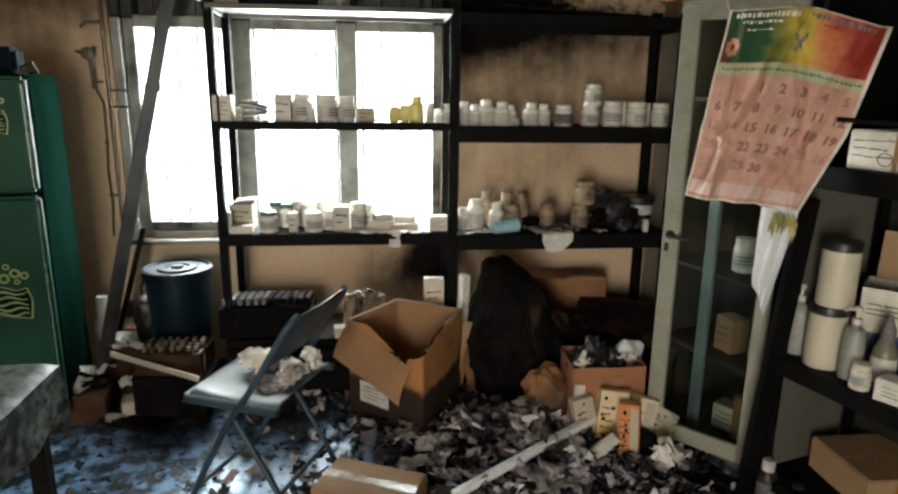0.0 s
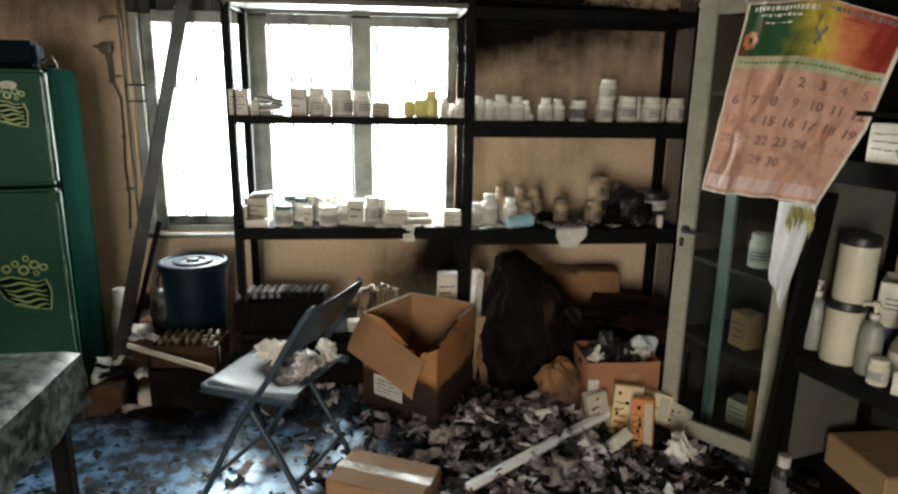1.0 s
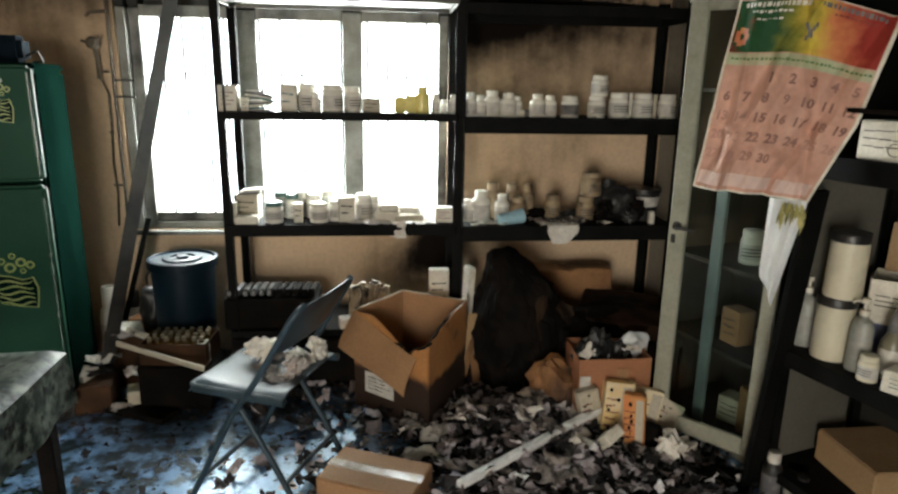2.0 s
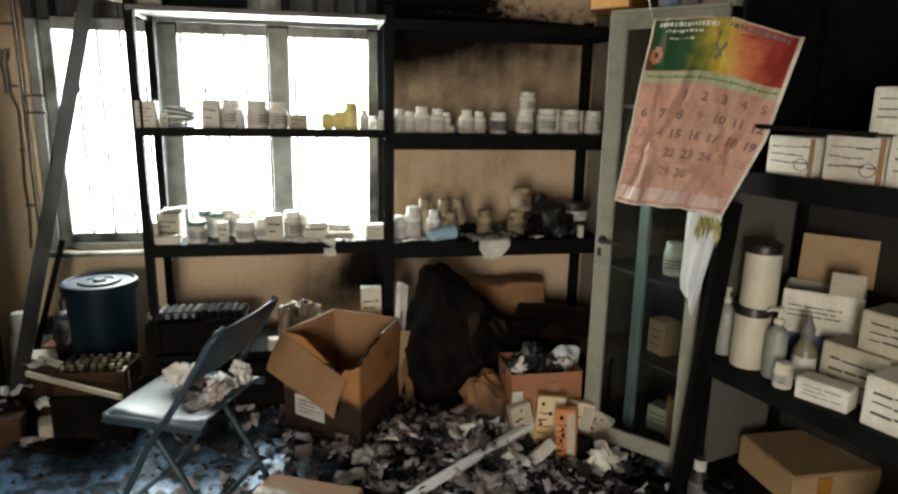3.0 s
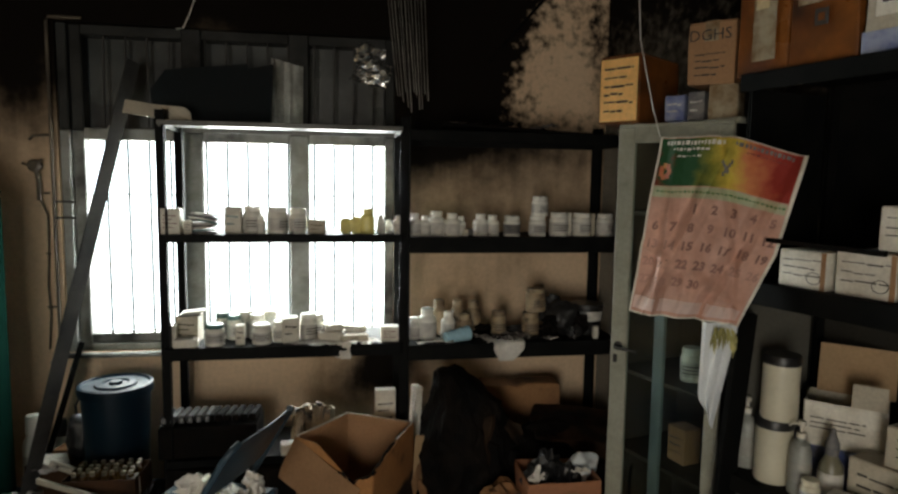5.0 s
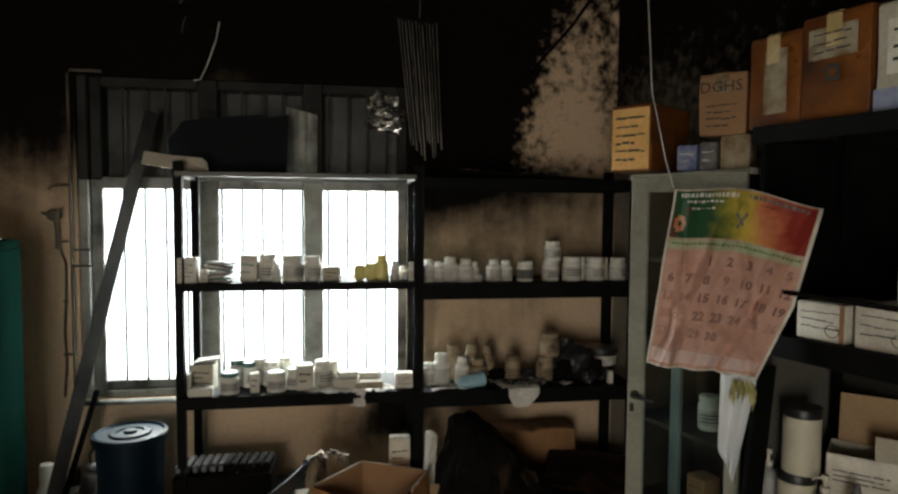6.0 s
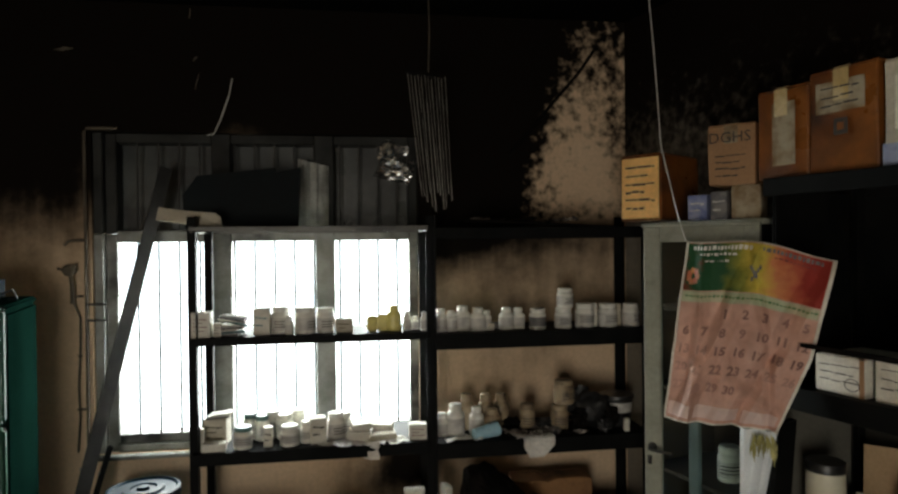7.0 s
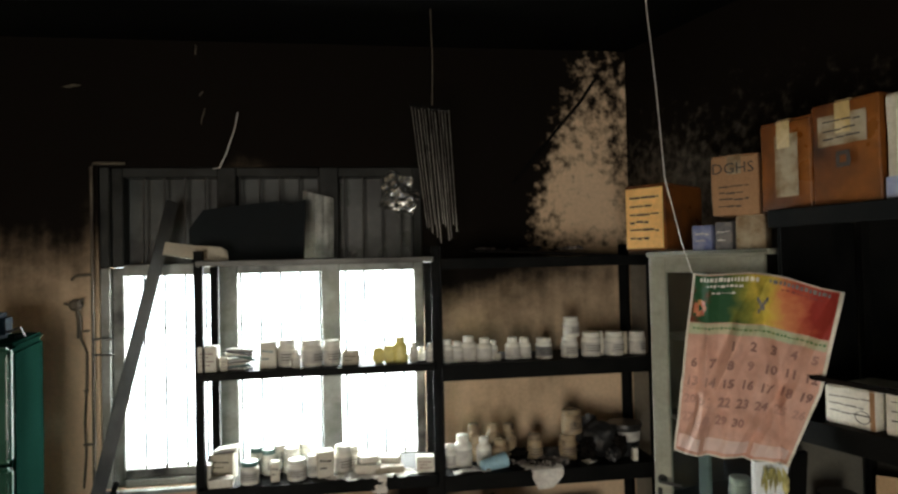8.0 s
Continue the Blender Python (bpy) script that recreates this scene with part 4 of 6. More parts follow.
for z, things in ((0.778, "jjjj"), (0.418, "bjbb"), (0.068, "cbb"), (1.138, "bjjb"), (1.478, "bjb")):
    x = 0.07
    for k in things:
        if x > 0.36:
            break
        if k == "j":
            jar(in_cab(x, 0.17 + rnd.uniform(-0.04, 0.04), z, rnd.uniform(0, 90)), 0.045, rnd.uniform(0.11, 0.15), rnd.choice([M_white, M_teal, M_cream]), group="jars in the cabinet", label="plastic jar inside the glazed cabinet")
            x += 0.11
        elif k == "b":
            small_box(in_cab(x + 0.01, 0.15, z, rnd.uniform(-18, 18)), 0.10, 0.09, rnd.uniform(0.07, 0.15), rnd.choice([M_cardwhite, M_card, M_cardpale]), "carton inside the glazed cabinet", "cartons in the cabinet", M_ink, 3, rnd.randint(1, 99))
            x += 0.125
        else:
            small_box(in_cab(x + 0.05, 0.17, z, rnd.uniform(-12, 12)), 0.17, 0.16, 0.2, M_card, "brown carton inside the glazed cabinet", "cartons in the cabinet")
            x += 0.2

# on top of the cabinet
def on_line(p, q, k, back):
    """A place on the line p-q, that far behind it."""
    p, q = Vector(p), Vector(q)
    d = (q - p).normalized()
    r = p + (q - p) * k + Vector((-d.y, d.x)) * back
    return r.x, r.y


CF0, CF1 = (1.425, 2.055), (1.612, 1.850)
ang = math.degrees(math.atan2(-0.205, 0.187))
TOPZ = CZ1 + 0.022
for k, wd, hh, mt, lab in ((0.16, 0.075, 0.095, M_bluebox, "small blue and white carton"), (0.45, 0.062, 0.105, M_labeldark, "small dark carton with a white panel"), (0.80, 0.105, 0.125, M_cleartape, "carton wrapped in shiny clear tape")):
    x, y = on_line(CF0, CF1, k, 0.06)
    small_box(pose(x, y, TOPZ, rz=ang), wd, 0.10, hh, mt, lab, "small cartons on the cabinet", M_label if k < 0.6 else None, 2, int(k * 100))
x, y = on_line(CF0, CF1, 0.62, 0.12)
t = thing("carton", pose(x, y, TOPZ + 0.128, rz=ang), "brown carton with dark stencilled letters, on the cabinet", "box")
dress_carton(t, 0.17, 0.22, 0.225, M_card, M_cleartape, M_ink, None, (-0.02, 0.33, 0.82, 0.55), 4, 9)
lettering("DGHS", 0.058, t, M_ink, Matrix.Translation((-0.005, -0.1185, 0.178)) @ pose(0, 0, 0, 90))

# ---- right-hand rack ----
RR = pose(1.538, 1.711, 0, rz=math.degrees(math.atan2(-0.961, 0.275)))
rr = thing("steel_rack", RR, "black steel shelving rack full of cartons and bottles", "shelf")
UL, VD = 1.9, 0.46
Z1, Z2, Z3 = 0.585, 1.272, 1.965
for u in (0.015, 0.95, UL):
    for v in (0.02, VD - 0.02):
        part("post", beam((u, v, 0), (u, v, 2.02 if u > 0.1 else 1.96), 0.045, 0.04, angle_profile=0.004), M_rack, rr)
for z, lip in ((0.12, 0.04), (Z1, 0.06), (Z2, 0.075), (Z3, 0.06)):
    b = box(UL + 0.02, VD, 0.006, (UL / 2, VD / 2, z - 0.006))
    box(UL + 0.02, 0.006, lip, (UL / 2, -0.003, z - lip + 0.002), 0.002, bm=b)
    box(UL + 0.02, 0.006, lip, (UL / 2, VD + 0.003, z - lip + 0.002), bm=b)
    part("shelf", b, M_rack, rr)
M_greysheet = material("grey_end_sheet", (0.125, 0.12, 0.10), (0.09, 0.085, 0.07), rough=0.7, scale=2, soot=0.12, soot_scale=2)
part("side_sheet", box(0.006, VD - 0.06, 1.16, (0.0, VD / 2, 0.06)), M_greysheet, rr, "grey sheet-metal end")
# The upper end and back sheets are blacker than the lower ones.
part("side_sheet", box(0.006, VD - 0.06, 0.70, (0.0, VD / 2, 1.222)), M_rack, rr, "black upper sheet-metal end")
# Shade between the shelves is put into the lower back's dark colour.
part("back_sheet", box(UL, 0.004, 1.16, (UL / 2, VD + 0.012, 0.06)), material("shade_dark_sheet", (0.035, 0.033, 0.028), (0.018, 0.017, 0.015), rough=0.7, scale=2, spec=0.1), rr, "sheet-metal back darkened for the shade between the shelves")
part("back_sheet", box(UL, 0.004, 0.70, (UL / 2, VD + 0.012, 1.222)), M_rack, rr, "black upper sheet-metal back")


def on_rack(u, v, z, rz=0.0):
    return RR @ pose(u, v, z, rz=rz)


def canister(m, r, h, label):
    t = thing("canister", m, label, "canister", "stacked cream canisters")
    part("body", lathe([(0, 0), (r * 0.97, 0), (r, 0.006), (r, h - 0.03), (0, h - 0.03)], 28), M_cream, t, smooth=True)
    part("lid", lathe([(0, h - 0.032), (r * 1.03, h - 0.032), (r * 1.04, h - 0.026), (r * 1.04, h - 0.004), (r, h), (0, h)], 28), M_black, t, "black screw lid", smooth=True)
    return t


def pump_bottle(m, r, h, mat, label):
    t = thing("pump_bottle", m, label, "bottle", "pump bottles")
    part("body", lathe([(0, 0), (r * 0.96, 0), (r, 0.008), (r * 0.98, h * 0.58), (r * 0.80, h * 0.69), (r * 0.35, h * 0.74), (r * 0.33, h * 0.78), (0, h * 0.78)], 20, squash=0.85), mat, t, smooth=True)
    b = lathe([(0, h * 0.77), (r * 0.40, h * 0.77), (r * 0.40, h * 0.84), (r * 0.14, h * 0.85), (r * 0.14, h * 0.93), (r * 0.34, h * 0.94), (r * 0.30, h), (0, h)], 14)
    tube([(0, 0, h * 0.965), (0, -r * 0.9, h * 0.96), (0, -r * 1.0, h * 0.93)], r * 0.12, 8, bm=b)
    part("pump", b, M_cardwhite, t, "white pump head", smooth=True)
    part("label", lathe([(r * 1.01, h * 0.18), (r * 1.0, h * 0.45)], 20, squash=0.855), M_fadedlabel, t, smooth=True)
    return t


M_fadedlabel = material("faded_grey_label", (0.30, 0.30, 0.27), (0.40, 0.39, 0.35), rough=0.6, scale=30, bump=0.03)
M_greyplastic = material("grey_white_plastic", (0.34, 0.35, 0.32), (0.28, 0.29, 0.26), rough=0.4, scale=6)
pump_bottle(on_rack(0.015, 0.10, Z1, 20), 0.038, 0.255, M_greyplastic, "greyish plastic pump bottle with a blurred label")
canister(on_rack(0.130, 0.095, Z1), 0.060, 0.222, "cream plastic canister with a black lid")
canister(on_rack(0.142, 0.095, Z1 + 0.223), 0.059, 0.222, "cream canister with a black lid, stacked on its twin")
pump_bottle(on_rack(0.238, 0.085, Z1, -30), 0.040, 0.245, M_greyplastic, "cloudy plastic pump bottle with a white pump")
jar(on_rack(0.310, 0.040, Z1), 0.030, 0.086, M_cream, label="small cream jar with a printed band", group="jars on the side rack")
t = thing("trigger_bottle", on_rack(0.318, 0.125, Z1, 15), "cloudy olive bottle with a dark spray head", "bottle")
part("body", lathe([(0, 0), (0.036, 0), (0.038, 0.01), (0.036, 0.12), (0.014, 0.16), (0, 0.16)], 16), material("cloudy_olive_plastic", (0.20, 0.19, 0.13), (0.13, 0.12, 0.08), rough=0.3), t, smooth=True)
part("spray_head", lathe([(0, 0.155), (0.020, 0.155), (0.022, 0.19), (0.010, 0.22), (0.006, 0.24), (0, 0.24)], 12), M_labeldark, t, smooth=True)
part("label", lathe([(0.0387, 0.02), (0.0372, 0.10)], 16), M_label, t, smooth=True)
small_box(on_rack(0.445, 0.060, Z1, 12), 0.155, 0.075, 0.070, M_cardwhite, "pale mint and white medicine carton lying on the shelf", "cartons on the side rack", M_teal, 3, 4)
small_box(on_rack(0.46, 0.205, Z1, 4), 0.20, 0.12, 0.165, M_cardpale, "pale cardboard carton with faint print", "cartons on the side rack", M_ink, 3, 14)
small_box(on_rack(0.66, 0.14, Z1, 2), 0.18, 0.22, 0.150, M_cardwhite, "white carton with handwritten lines", "cartons on the side rack", M_ink, 3, 24)
small_box(on_rack(0.56, 0.25, Z1 + 0.168, 4), 0.22, 0.16, 0.125, M_cardpale, "pale carton with handwritten lines, on another carton", "cartons on the side rack", M_ink, 3, 34)
small_box(on_rack(0.85, 0.2, Z1, 0), 0.16, 0.25, 0.17, M_cardwhite, "white carton with handwritten lines", "cartons on the side rack", M_ink, 3, 44)
small_box(on_rack(0.20, 0.32, Z1, 8), 0.26, 0.20, 0.135, M_bluebox, "dark blue flat carton under an open white carton", "cartons on the side rack")
t = thing("open_carton", on_rack(0.245, 0.30, Z1 + 0.139, 30), "white carton standing open, its brown flap raised", "box")
b = box(0.24, 0.17, 0.15)
bmesh.ops.delete(b, geom=[f for f in b.faces if f.normal.z > 0.9], context="FACES_ONLY")
part("body", solid(b, 0.003), M_cardwhite, t)
part("flap", box(0.235, 0.003, 0.17, (0.02, 0.075, 0.148), turn=pose(0, 0, 0, -14)), M_cardtan, t, "raised brown cardboard flap")
part("flap", box(0.10, 0.003, 0.08, (0.065, -0.083, 0.148), turn=pose(0, 0, 0, -28)), M_cardpale, t)
bars(t, M_ink, 0.16, 0.05, 3, Matrix.Translation((-0.02, -0.0862, 0.08)) @ pose(0, 0, 0, 90), seed=3)
# middle shelf: cartons marked by hand
for u, wd, hh, zz, sd in ((0.232, 0.165, 0.118, 0, 51), (0.428, 0.175, 0.132, 0, 52), (0.62, 0.19, 0.140, 0, 53), (0.83, 0.19, 0.14, 0, 55), (0.555, 0.19, 0.125, 0.144, 54), (0.77, 0.19, 0.12, 0.144, 56)):
    t = small_box(on_rack(u, 0.155, Z2 + zz, rnd.uniform(-2, 2)), wd, 0.23, hh, M_cardwhite, "white carton with handwritten lines and a ringed mark", "hand-marked cartons on the side rack", None)
    bars(t, M_ink, wd * 0.8, hh * 0.62, 3, Matrix.Translation((0, -0.1155, hh * 0.55)) @ pose(0, 0, 0, 90), seed=sd, fill=0.24)
    b = lathe([(0.022, 0), (0.025, 0), (0.025, 0.0006), (0.022, 0.0006)], 24, squash=0.8)
    part("ringed_mark", b, M_ink, t, m=Matrix.Translation((wd * 0.26, -0.1156, hh * 0.3)) @ pose(0, 0, 0, 90))
    part("tape", box(0.02, 0.232, 0.0008, (wd * 0.5 - 0.011, 0, hh + 0.0022)), M_card, t)
    part("tape", box(0.016, 0.0008, hh, (wd * 0.5 - 0.008, -0.1156, 0)), M_card, t, "brown tape down the edge")
t = thing("broken_stick", on_rack(0.10, -0.03, 1.418, -3), "charred splintered lath sticking out over the calendar", "stick")
b = beam((-0.03, 0, 0.004), (0.42, 0.03, -0.004), 0.016, 0.014)
for v in b.verts:
    if v.co.x < 0.0:
        v.co.y *= 0.4
part("lath", crumple(b, 0.004, 20), M_char, t)
# top shelf: big taped cartons
for u, wd, hh, mt, lm, sd, la in ((0.03, 0.195, 0.305, M_cardorange, M_cleartape, 61, (0.05, 0.5, 0.45, 0.7)), (0.245, 0.222, 0.325, M_cardorange, M_cleartape, 62, (-0.02, 0.74, 0.72, 0.3)), (0.48, 0.22, 0.31, M_cardpale, M_cardwhite, 63, (0, 0.6, 0.7, 0.5)), (0.72, 0.24, 0.32, M_card, M_cardpale, 64, (0, 0.6, 0.7, 0.5))):
    t = thing("carton", on_rack(u, 0.20, Z3, rnd.uniform(-1.5, 1.5)), "brown carton wrapped in shiny packing tape, on the rack's top shelf", "box", "cartons on the side rack's top")
    dress_carton(t, wd, 0.32, hh, mt, M_tape, M_ink if sd != 61 else None, lm, la, 3, sd)
    if sd == 62:
        part("print", box(0.045, 0.001, 0.05, (0.0, -0.1675, 0.12)), M_ink, t)
        part("print", box(0.022, 0.001, 0.024, (0.0, -0.1683, 0.133)), M_cardorange, t)
    if sd == 63:
        part("strip", box(0.222, 0.001, 0.07, (0, -0.1665, 0.0)), M_bluebox, t, "blue printed band")

t = tagged(part("black_board", beam(RR @ Vector((-0.005, -0.03, 0.0)), RR @ Vector((0.085, -0.02, 1.16)), 0.095, 0.02), M_rack), "flat black board leaning between cabinet and rack", "board")

# cartons and a bottle on the floor under the rack
t = thing("carton", pose(2.085, 1.575, 0, rz=0), "brown carton with a strip of tape, on the floor", "box")
dress_carton(t, 0.64, 0.30, 0.235, M_cardtan, M_tape, None, None, seed=71)
part("tape", box(0.055, 0.001, 0.225, (-0.20, -0.1585, 0.004)), material("orange_brown_tape", (0.42, 0.20, 0.035), (0.34, 0.15, 0.025), rough=0.25, bump=0.05), t, "orange-brown packing tape")
t = thing("carton", on_rack(0.95, 0.05, 0.125, 4), "brown carton on the lowest shelf", "box")
dress_carton(t, 0.30, 0.30, 0.26, M_card, M_tape, None, None, seed=72)
bottle(pose(1.56, 1.66, 0), 0.035, 0.19, M_black, M_label, "bottles on the floor", "black bottle with a white cap on the floor", 1.0, M_labeldark)
bottle(pose(1.63, 1.585, 0), 0.030, 0.13, M_black, M_black, "bottles on the floor", "small black bottle on the floor", 1.0, M_labeldark)
jar(pose(1.66, 1.66, 0), 0.04, 0.12, M_white, group="jars on the floor", label="white jar standing on the floor")

# ---- calendar, cloth and wire ----
C0, CU = Vector((1.27, 1.80, 0)), Vector((0.8, -0.6, 0))
CN = Vector((-0.6, -0.8, 0))


def bilinear(s, t):
    """The hanging sheet: s across, t down, 0 to 1; twisted, and curling in at its lower right."""
    tl, tr, bl, br = (0.026, 1.756), (0.474, 1.690), (-0.046, 1.155), (0.300, 1.126)
    if t < 0.55:
        k = t / 0.55
        right = (tr[0] + (0.402 - tr[0]) * k, tr[1] + (1.375 - tr[1]) * k)
    else:
        k = (t - 0.55) / 0.45
        right = (0.402 + (br[0] - 0.402) * k, 1.375 + (br[1] - 1.375) * k)
    left = (tl[0] + (bl[0] - tl[0]) * t, tl[1] + (bl[1] - tl[1]) * t)
    u = left[0] + (right[0] - left[0]) * s
    zz = left[1] + (right[1] - left[1]) * s + 0.030 * (1 - t) * math.sin(math.pi * s) ** 2
    out = 0.014 * noise.noise(Vector((s * 4, t * 4, 2))) + 0.010 * math.exp(-((s - 0.33 - 0.12 * t) / 0.05) ** 2) - 0.008 * math.exp(-((s + t - 1.32) / 0.06) ** 2) + 0.008 * noise.noise(Vector((s * 11, t * 8, 5))) + 0.004 * abs(noise.noise(Vector((s * 22, t * 16, 9))))
    out += 0.02 + 0.03 * math.sin(s * 3.4 + 0.6) * (0.4 + t) + 0.008 * math.sin(7 * s + 5 * t) + 0.05 * t * (s - 0.5) ** 2 * 4
    for d, w, k in ((s + 0.40 * t - 0.54, 0.10, 0.036), (s + 0.33 * t - 0.93, 0.08, -0.030), (s - 0.10 * t - 0.13, 0.07, 0.028), (t - 0.30 * s - 0.62, 0.05, 0.014), (s - 0.5 * t - 0.42, 0.05, -0.016)):
        out += k * max(0.0, 1 - abs(d) / w)
    return C0 + CU * u + Vector((0, 0, zz)) + CN * out


cal = thing("wall_calendar", pose(0, 0, 0), "hanging paper calendar with pink date sheet and colourful header", "calendar")


def cal_patch(name, s0, s1, t0, t1, mat, lift, nx=12, ny=12, label=""):
    b = bmesh.new()
    vs = []
    for j in range(ny + 1):
        row = []
        for i in range(nx + 1):
            row.append(b.verts.new(bilinear(s0 + (s1 - s0) * i / nx, t0 + (t1 - t0) * j / ny) + CN * lift))
        vs.append(row)
    for j in range(ny):
        for i in range(nx):
            b.faces.new((vs[j][i], vs[j][i + 1], vs[j + 1][i + 1], vs[j + 1][i]))
    return part(name, b, mat, cal, label, smooth=True)


cal_patch("sheet", 0.02, 0.975, 0.005, 0.99, M_pink, 0.0020, 96, 110, "pink date sheet")
cal_patch("backing", 0.0, 1.0, 0, 1, M_cardwhite, -0.0030, 96, 110, "white backing card")
cal_patch("header", 0.02, 0.97, 0.01, 0.27, header_material(), 0.0048, 96, 60, "green, yellow and red printed header")
cal_patch("band", 0.02, 0.97, 0.275, 0.335, M_cband, 0.0048, 96, 16, "pale green band")
for i in range(7):
    a, c = 0.085 + 0.032 * math.cos(i * 0.9), 0.19 + 0.032 * math.sin(i * 0.9)
    cal_patch("flower_print", a - 0.018, a + 0.016, c - 0.014, c + 0.016, M_cred, 0.0056 + 0.0002 * i, 4, 4)
for k in range(5):
    a = 0.012 * k
    cal_patch("emblem", 0.475 + a * 0.9, 0.490 + a * 0.9, 0.125 + a, 0.145 + a, M_labeldark, 0.0060 + 0.0001 * k, 3, 3)
    cal_patch("emblem", 0.535 - a * 0.9, 0.550 - a * 0.9, 0.120 + a * 1.4, 0.142 + a * 1.4, M_labeldark, 0.0070 + 0.0001 * k, 3, 3)
rt = random.Random(12)
for s0, s1, t0, t1, mt in ((0.06, 0.46, 0.020, 0.048, M_paper), (0.54, 0.93, 0.020, 0.048, M_labeldark), (0.12, 0.36, 0.060, 0.078, M_paper), (0.62, 0.88, 0.060, 0.074, M_redink), (0.16, 0.34, 0.10, 0.112, M_paper), (0.05, 0.95, 0.294, 0.312, M_cgreen)):
    x = s0
    while x < s1 - 0.01:
        w = rt.uniform(0.012, 0.03)
        cal_patch("print", x, x + w, t0 + rt.uniform(0, 0.006), t1 - rt.uniform(0, 0.006), mt, 0.0066, 3, 3)
        x += w + 0.009
M_palepink = material("pale_pink_print", (0.80, 0.60, 0.54), rough=0.7, bump=0.03)
for s0, s1 in ((0.03, 0.23), (0.26, 0.62), (0.66, 0.95)):
    cal_patch("foot_panel", s0, s1, 0.90, 0.97, M_palepink, 0.0045, 40, 10)
day = 1
for r in range(5):
    for c in range(2 if r == 0 else 0, 7):
        if day > 30:
            break
        s_mid, t_mid = 0.085 + c * 0.138, 0.395 + r * 0.102

        def bend(p):
            return bilinear(p.x, 1 - p.y) + CN * 0.0052
        lettering(str(day), 0.078, cal, M_datefaded if (r >= 2 and c < 2) or (r >= 3 and c > 4) else M_dateink, Matrix.Translation((s_mid, 1 - t_mid, 0)) @ Matrix.Diagonal((1.20, 0.85, 1, 1)), "date", bend, 0.0032)
        day += 1

# cloth hanging below the calendar, with a dry garland
b = bmesh.new()
rows_c = []
for j in range(15):
    t_ = j / 14
    u0 = 0.190 + (0.185 - 0.190) * t_ + (0.03 * max(0, t_ - 0.75) * 4)
    u1 = 0.300 - 0.065 * t_
    row = []
    for i in range(9):
        s_ = i / 8
        zz = 1.13 - 0.345 * t_ - 0.03 * t_ * s_ + (0.05 * (1 - s_) * max(0, t_ - 0.8) * 4)
        row.append(b.verts.new(C0 + CU * (u0 + (u1 - u0) * s_) + Vector((0, 0, zz)) + CN * (0.012 + 0.012 * math.sin(9 * s_ + 2 * t_))))
    rows_c.append(row)
for j in range(14):
    for i in range(8):
        b.faces.new((rows_c[j][i], rows_c[j][i + 1], rows_c[j + 1][i + 1], rows_c[j + 1][i]))
t = tagged(part("hanging_cloth", solid(b, 0.002), M_cloth, smooth=True), "white cotton cloth hanging beneath the calendar", "cloth")
b = bmesh.new()
rg = random.Random(3)
for i in range(40):
    u, zz = rg.uniform(0.225, 0.30), 1.125 - rg.random() ** 1.5 * 0.05
    p = C0 + CU * u + CN * rg.uniform(0.02, 0.05) + Vector((0, 0, zz))
    d = Vector((rg.uniform(-0.3, 0.3), rg.uniform(-0.3, 0.3), -1)).normalized() * rg.uniform(0.03, 0.07)
    w = CU * rg.uniform(0.003, 0.006)
    vs = [b.verts.new(q) for q in (p, p + d * 0.5 + w, p + d, p + d * 0.5 - w)]
    b.faces.new(vs)
tagged(part("dry_garland", b, M_leafdry), "bunch of dry yellow-green leaves", "garland", "", "stuff")
wire = tube([(1.205, 1.95, 3.0), (1.215, 1.93, 2.72), (1.225, 1.90, 2.45), (1.235, 1.87, 2.10), (1.262, 1.81, 1.86), (1.285, 1.79, 1.755)], 0.0022, 6)
tagged(part("hanging_wire", wire, M_wire, smooth=True), "thin pale wire hanging from the ceiling to the calendar", "wire")

# ---- hanging and fallen things high up ----
t = thing("hanging_grille", pose(0, 0, 0), "burnt slatted metal grille hanging down onto the rack", "grille")
rg = random.Random(5)
for i in range(12):
    k = i / 11
    x0, x1 = 0.394 + 0.172 * k, 0.455 + 0.138 * k
    zt, zb = 2.535 - 0.02 * k + rg.uniform(-0.01, 0.01), 1.90 + rg.uniform(0, 0.10)
    ym = 2.655 + 0.012 * math.sin(i * 2.1)
    part("slat", tube([(x0, ym, zt), (x0 * 0.6 + x1 * 0.4, ym + rg.uniform(-0.004, 0.004), zt * 0.6 + zb * 0.4), (x1, ym, zb)], 0.0020, 6), material("scorched_tin", (0.26, 0.25, 0.22), (0.10, 0.09, 0.08), rough=0.4, metal=0.7, soot=0.25) if i == 0 else bpy.data.materials["scorched_tin"], t)
part("head_rail", beam((0.385, 2.655, 2.545), (0.572, 2.655, 2.522), 0.020, 0.015), M_char, t)
part("hanger", tube([(0.49, 2.655, 2.545), (0.497, 2.66, 2.72), (0.493, 2.66, 3.0)], 0.003, 6), M_pipe, t)
b = sheet(0.20, 0.20, 14, 14)
crumple(crumple(b, 0.03, 12, 3), 0.014, 40, 8)
t = part("foil_scrap", solid(b, 0.001), M_foil, m=pose(0.375, 3.225, 2.20, 90, 20, 8))
tagged(t, "crumpled silvery foil caught behind the window bars", "foil")
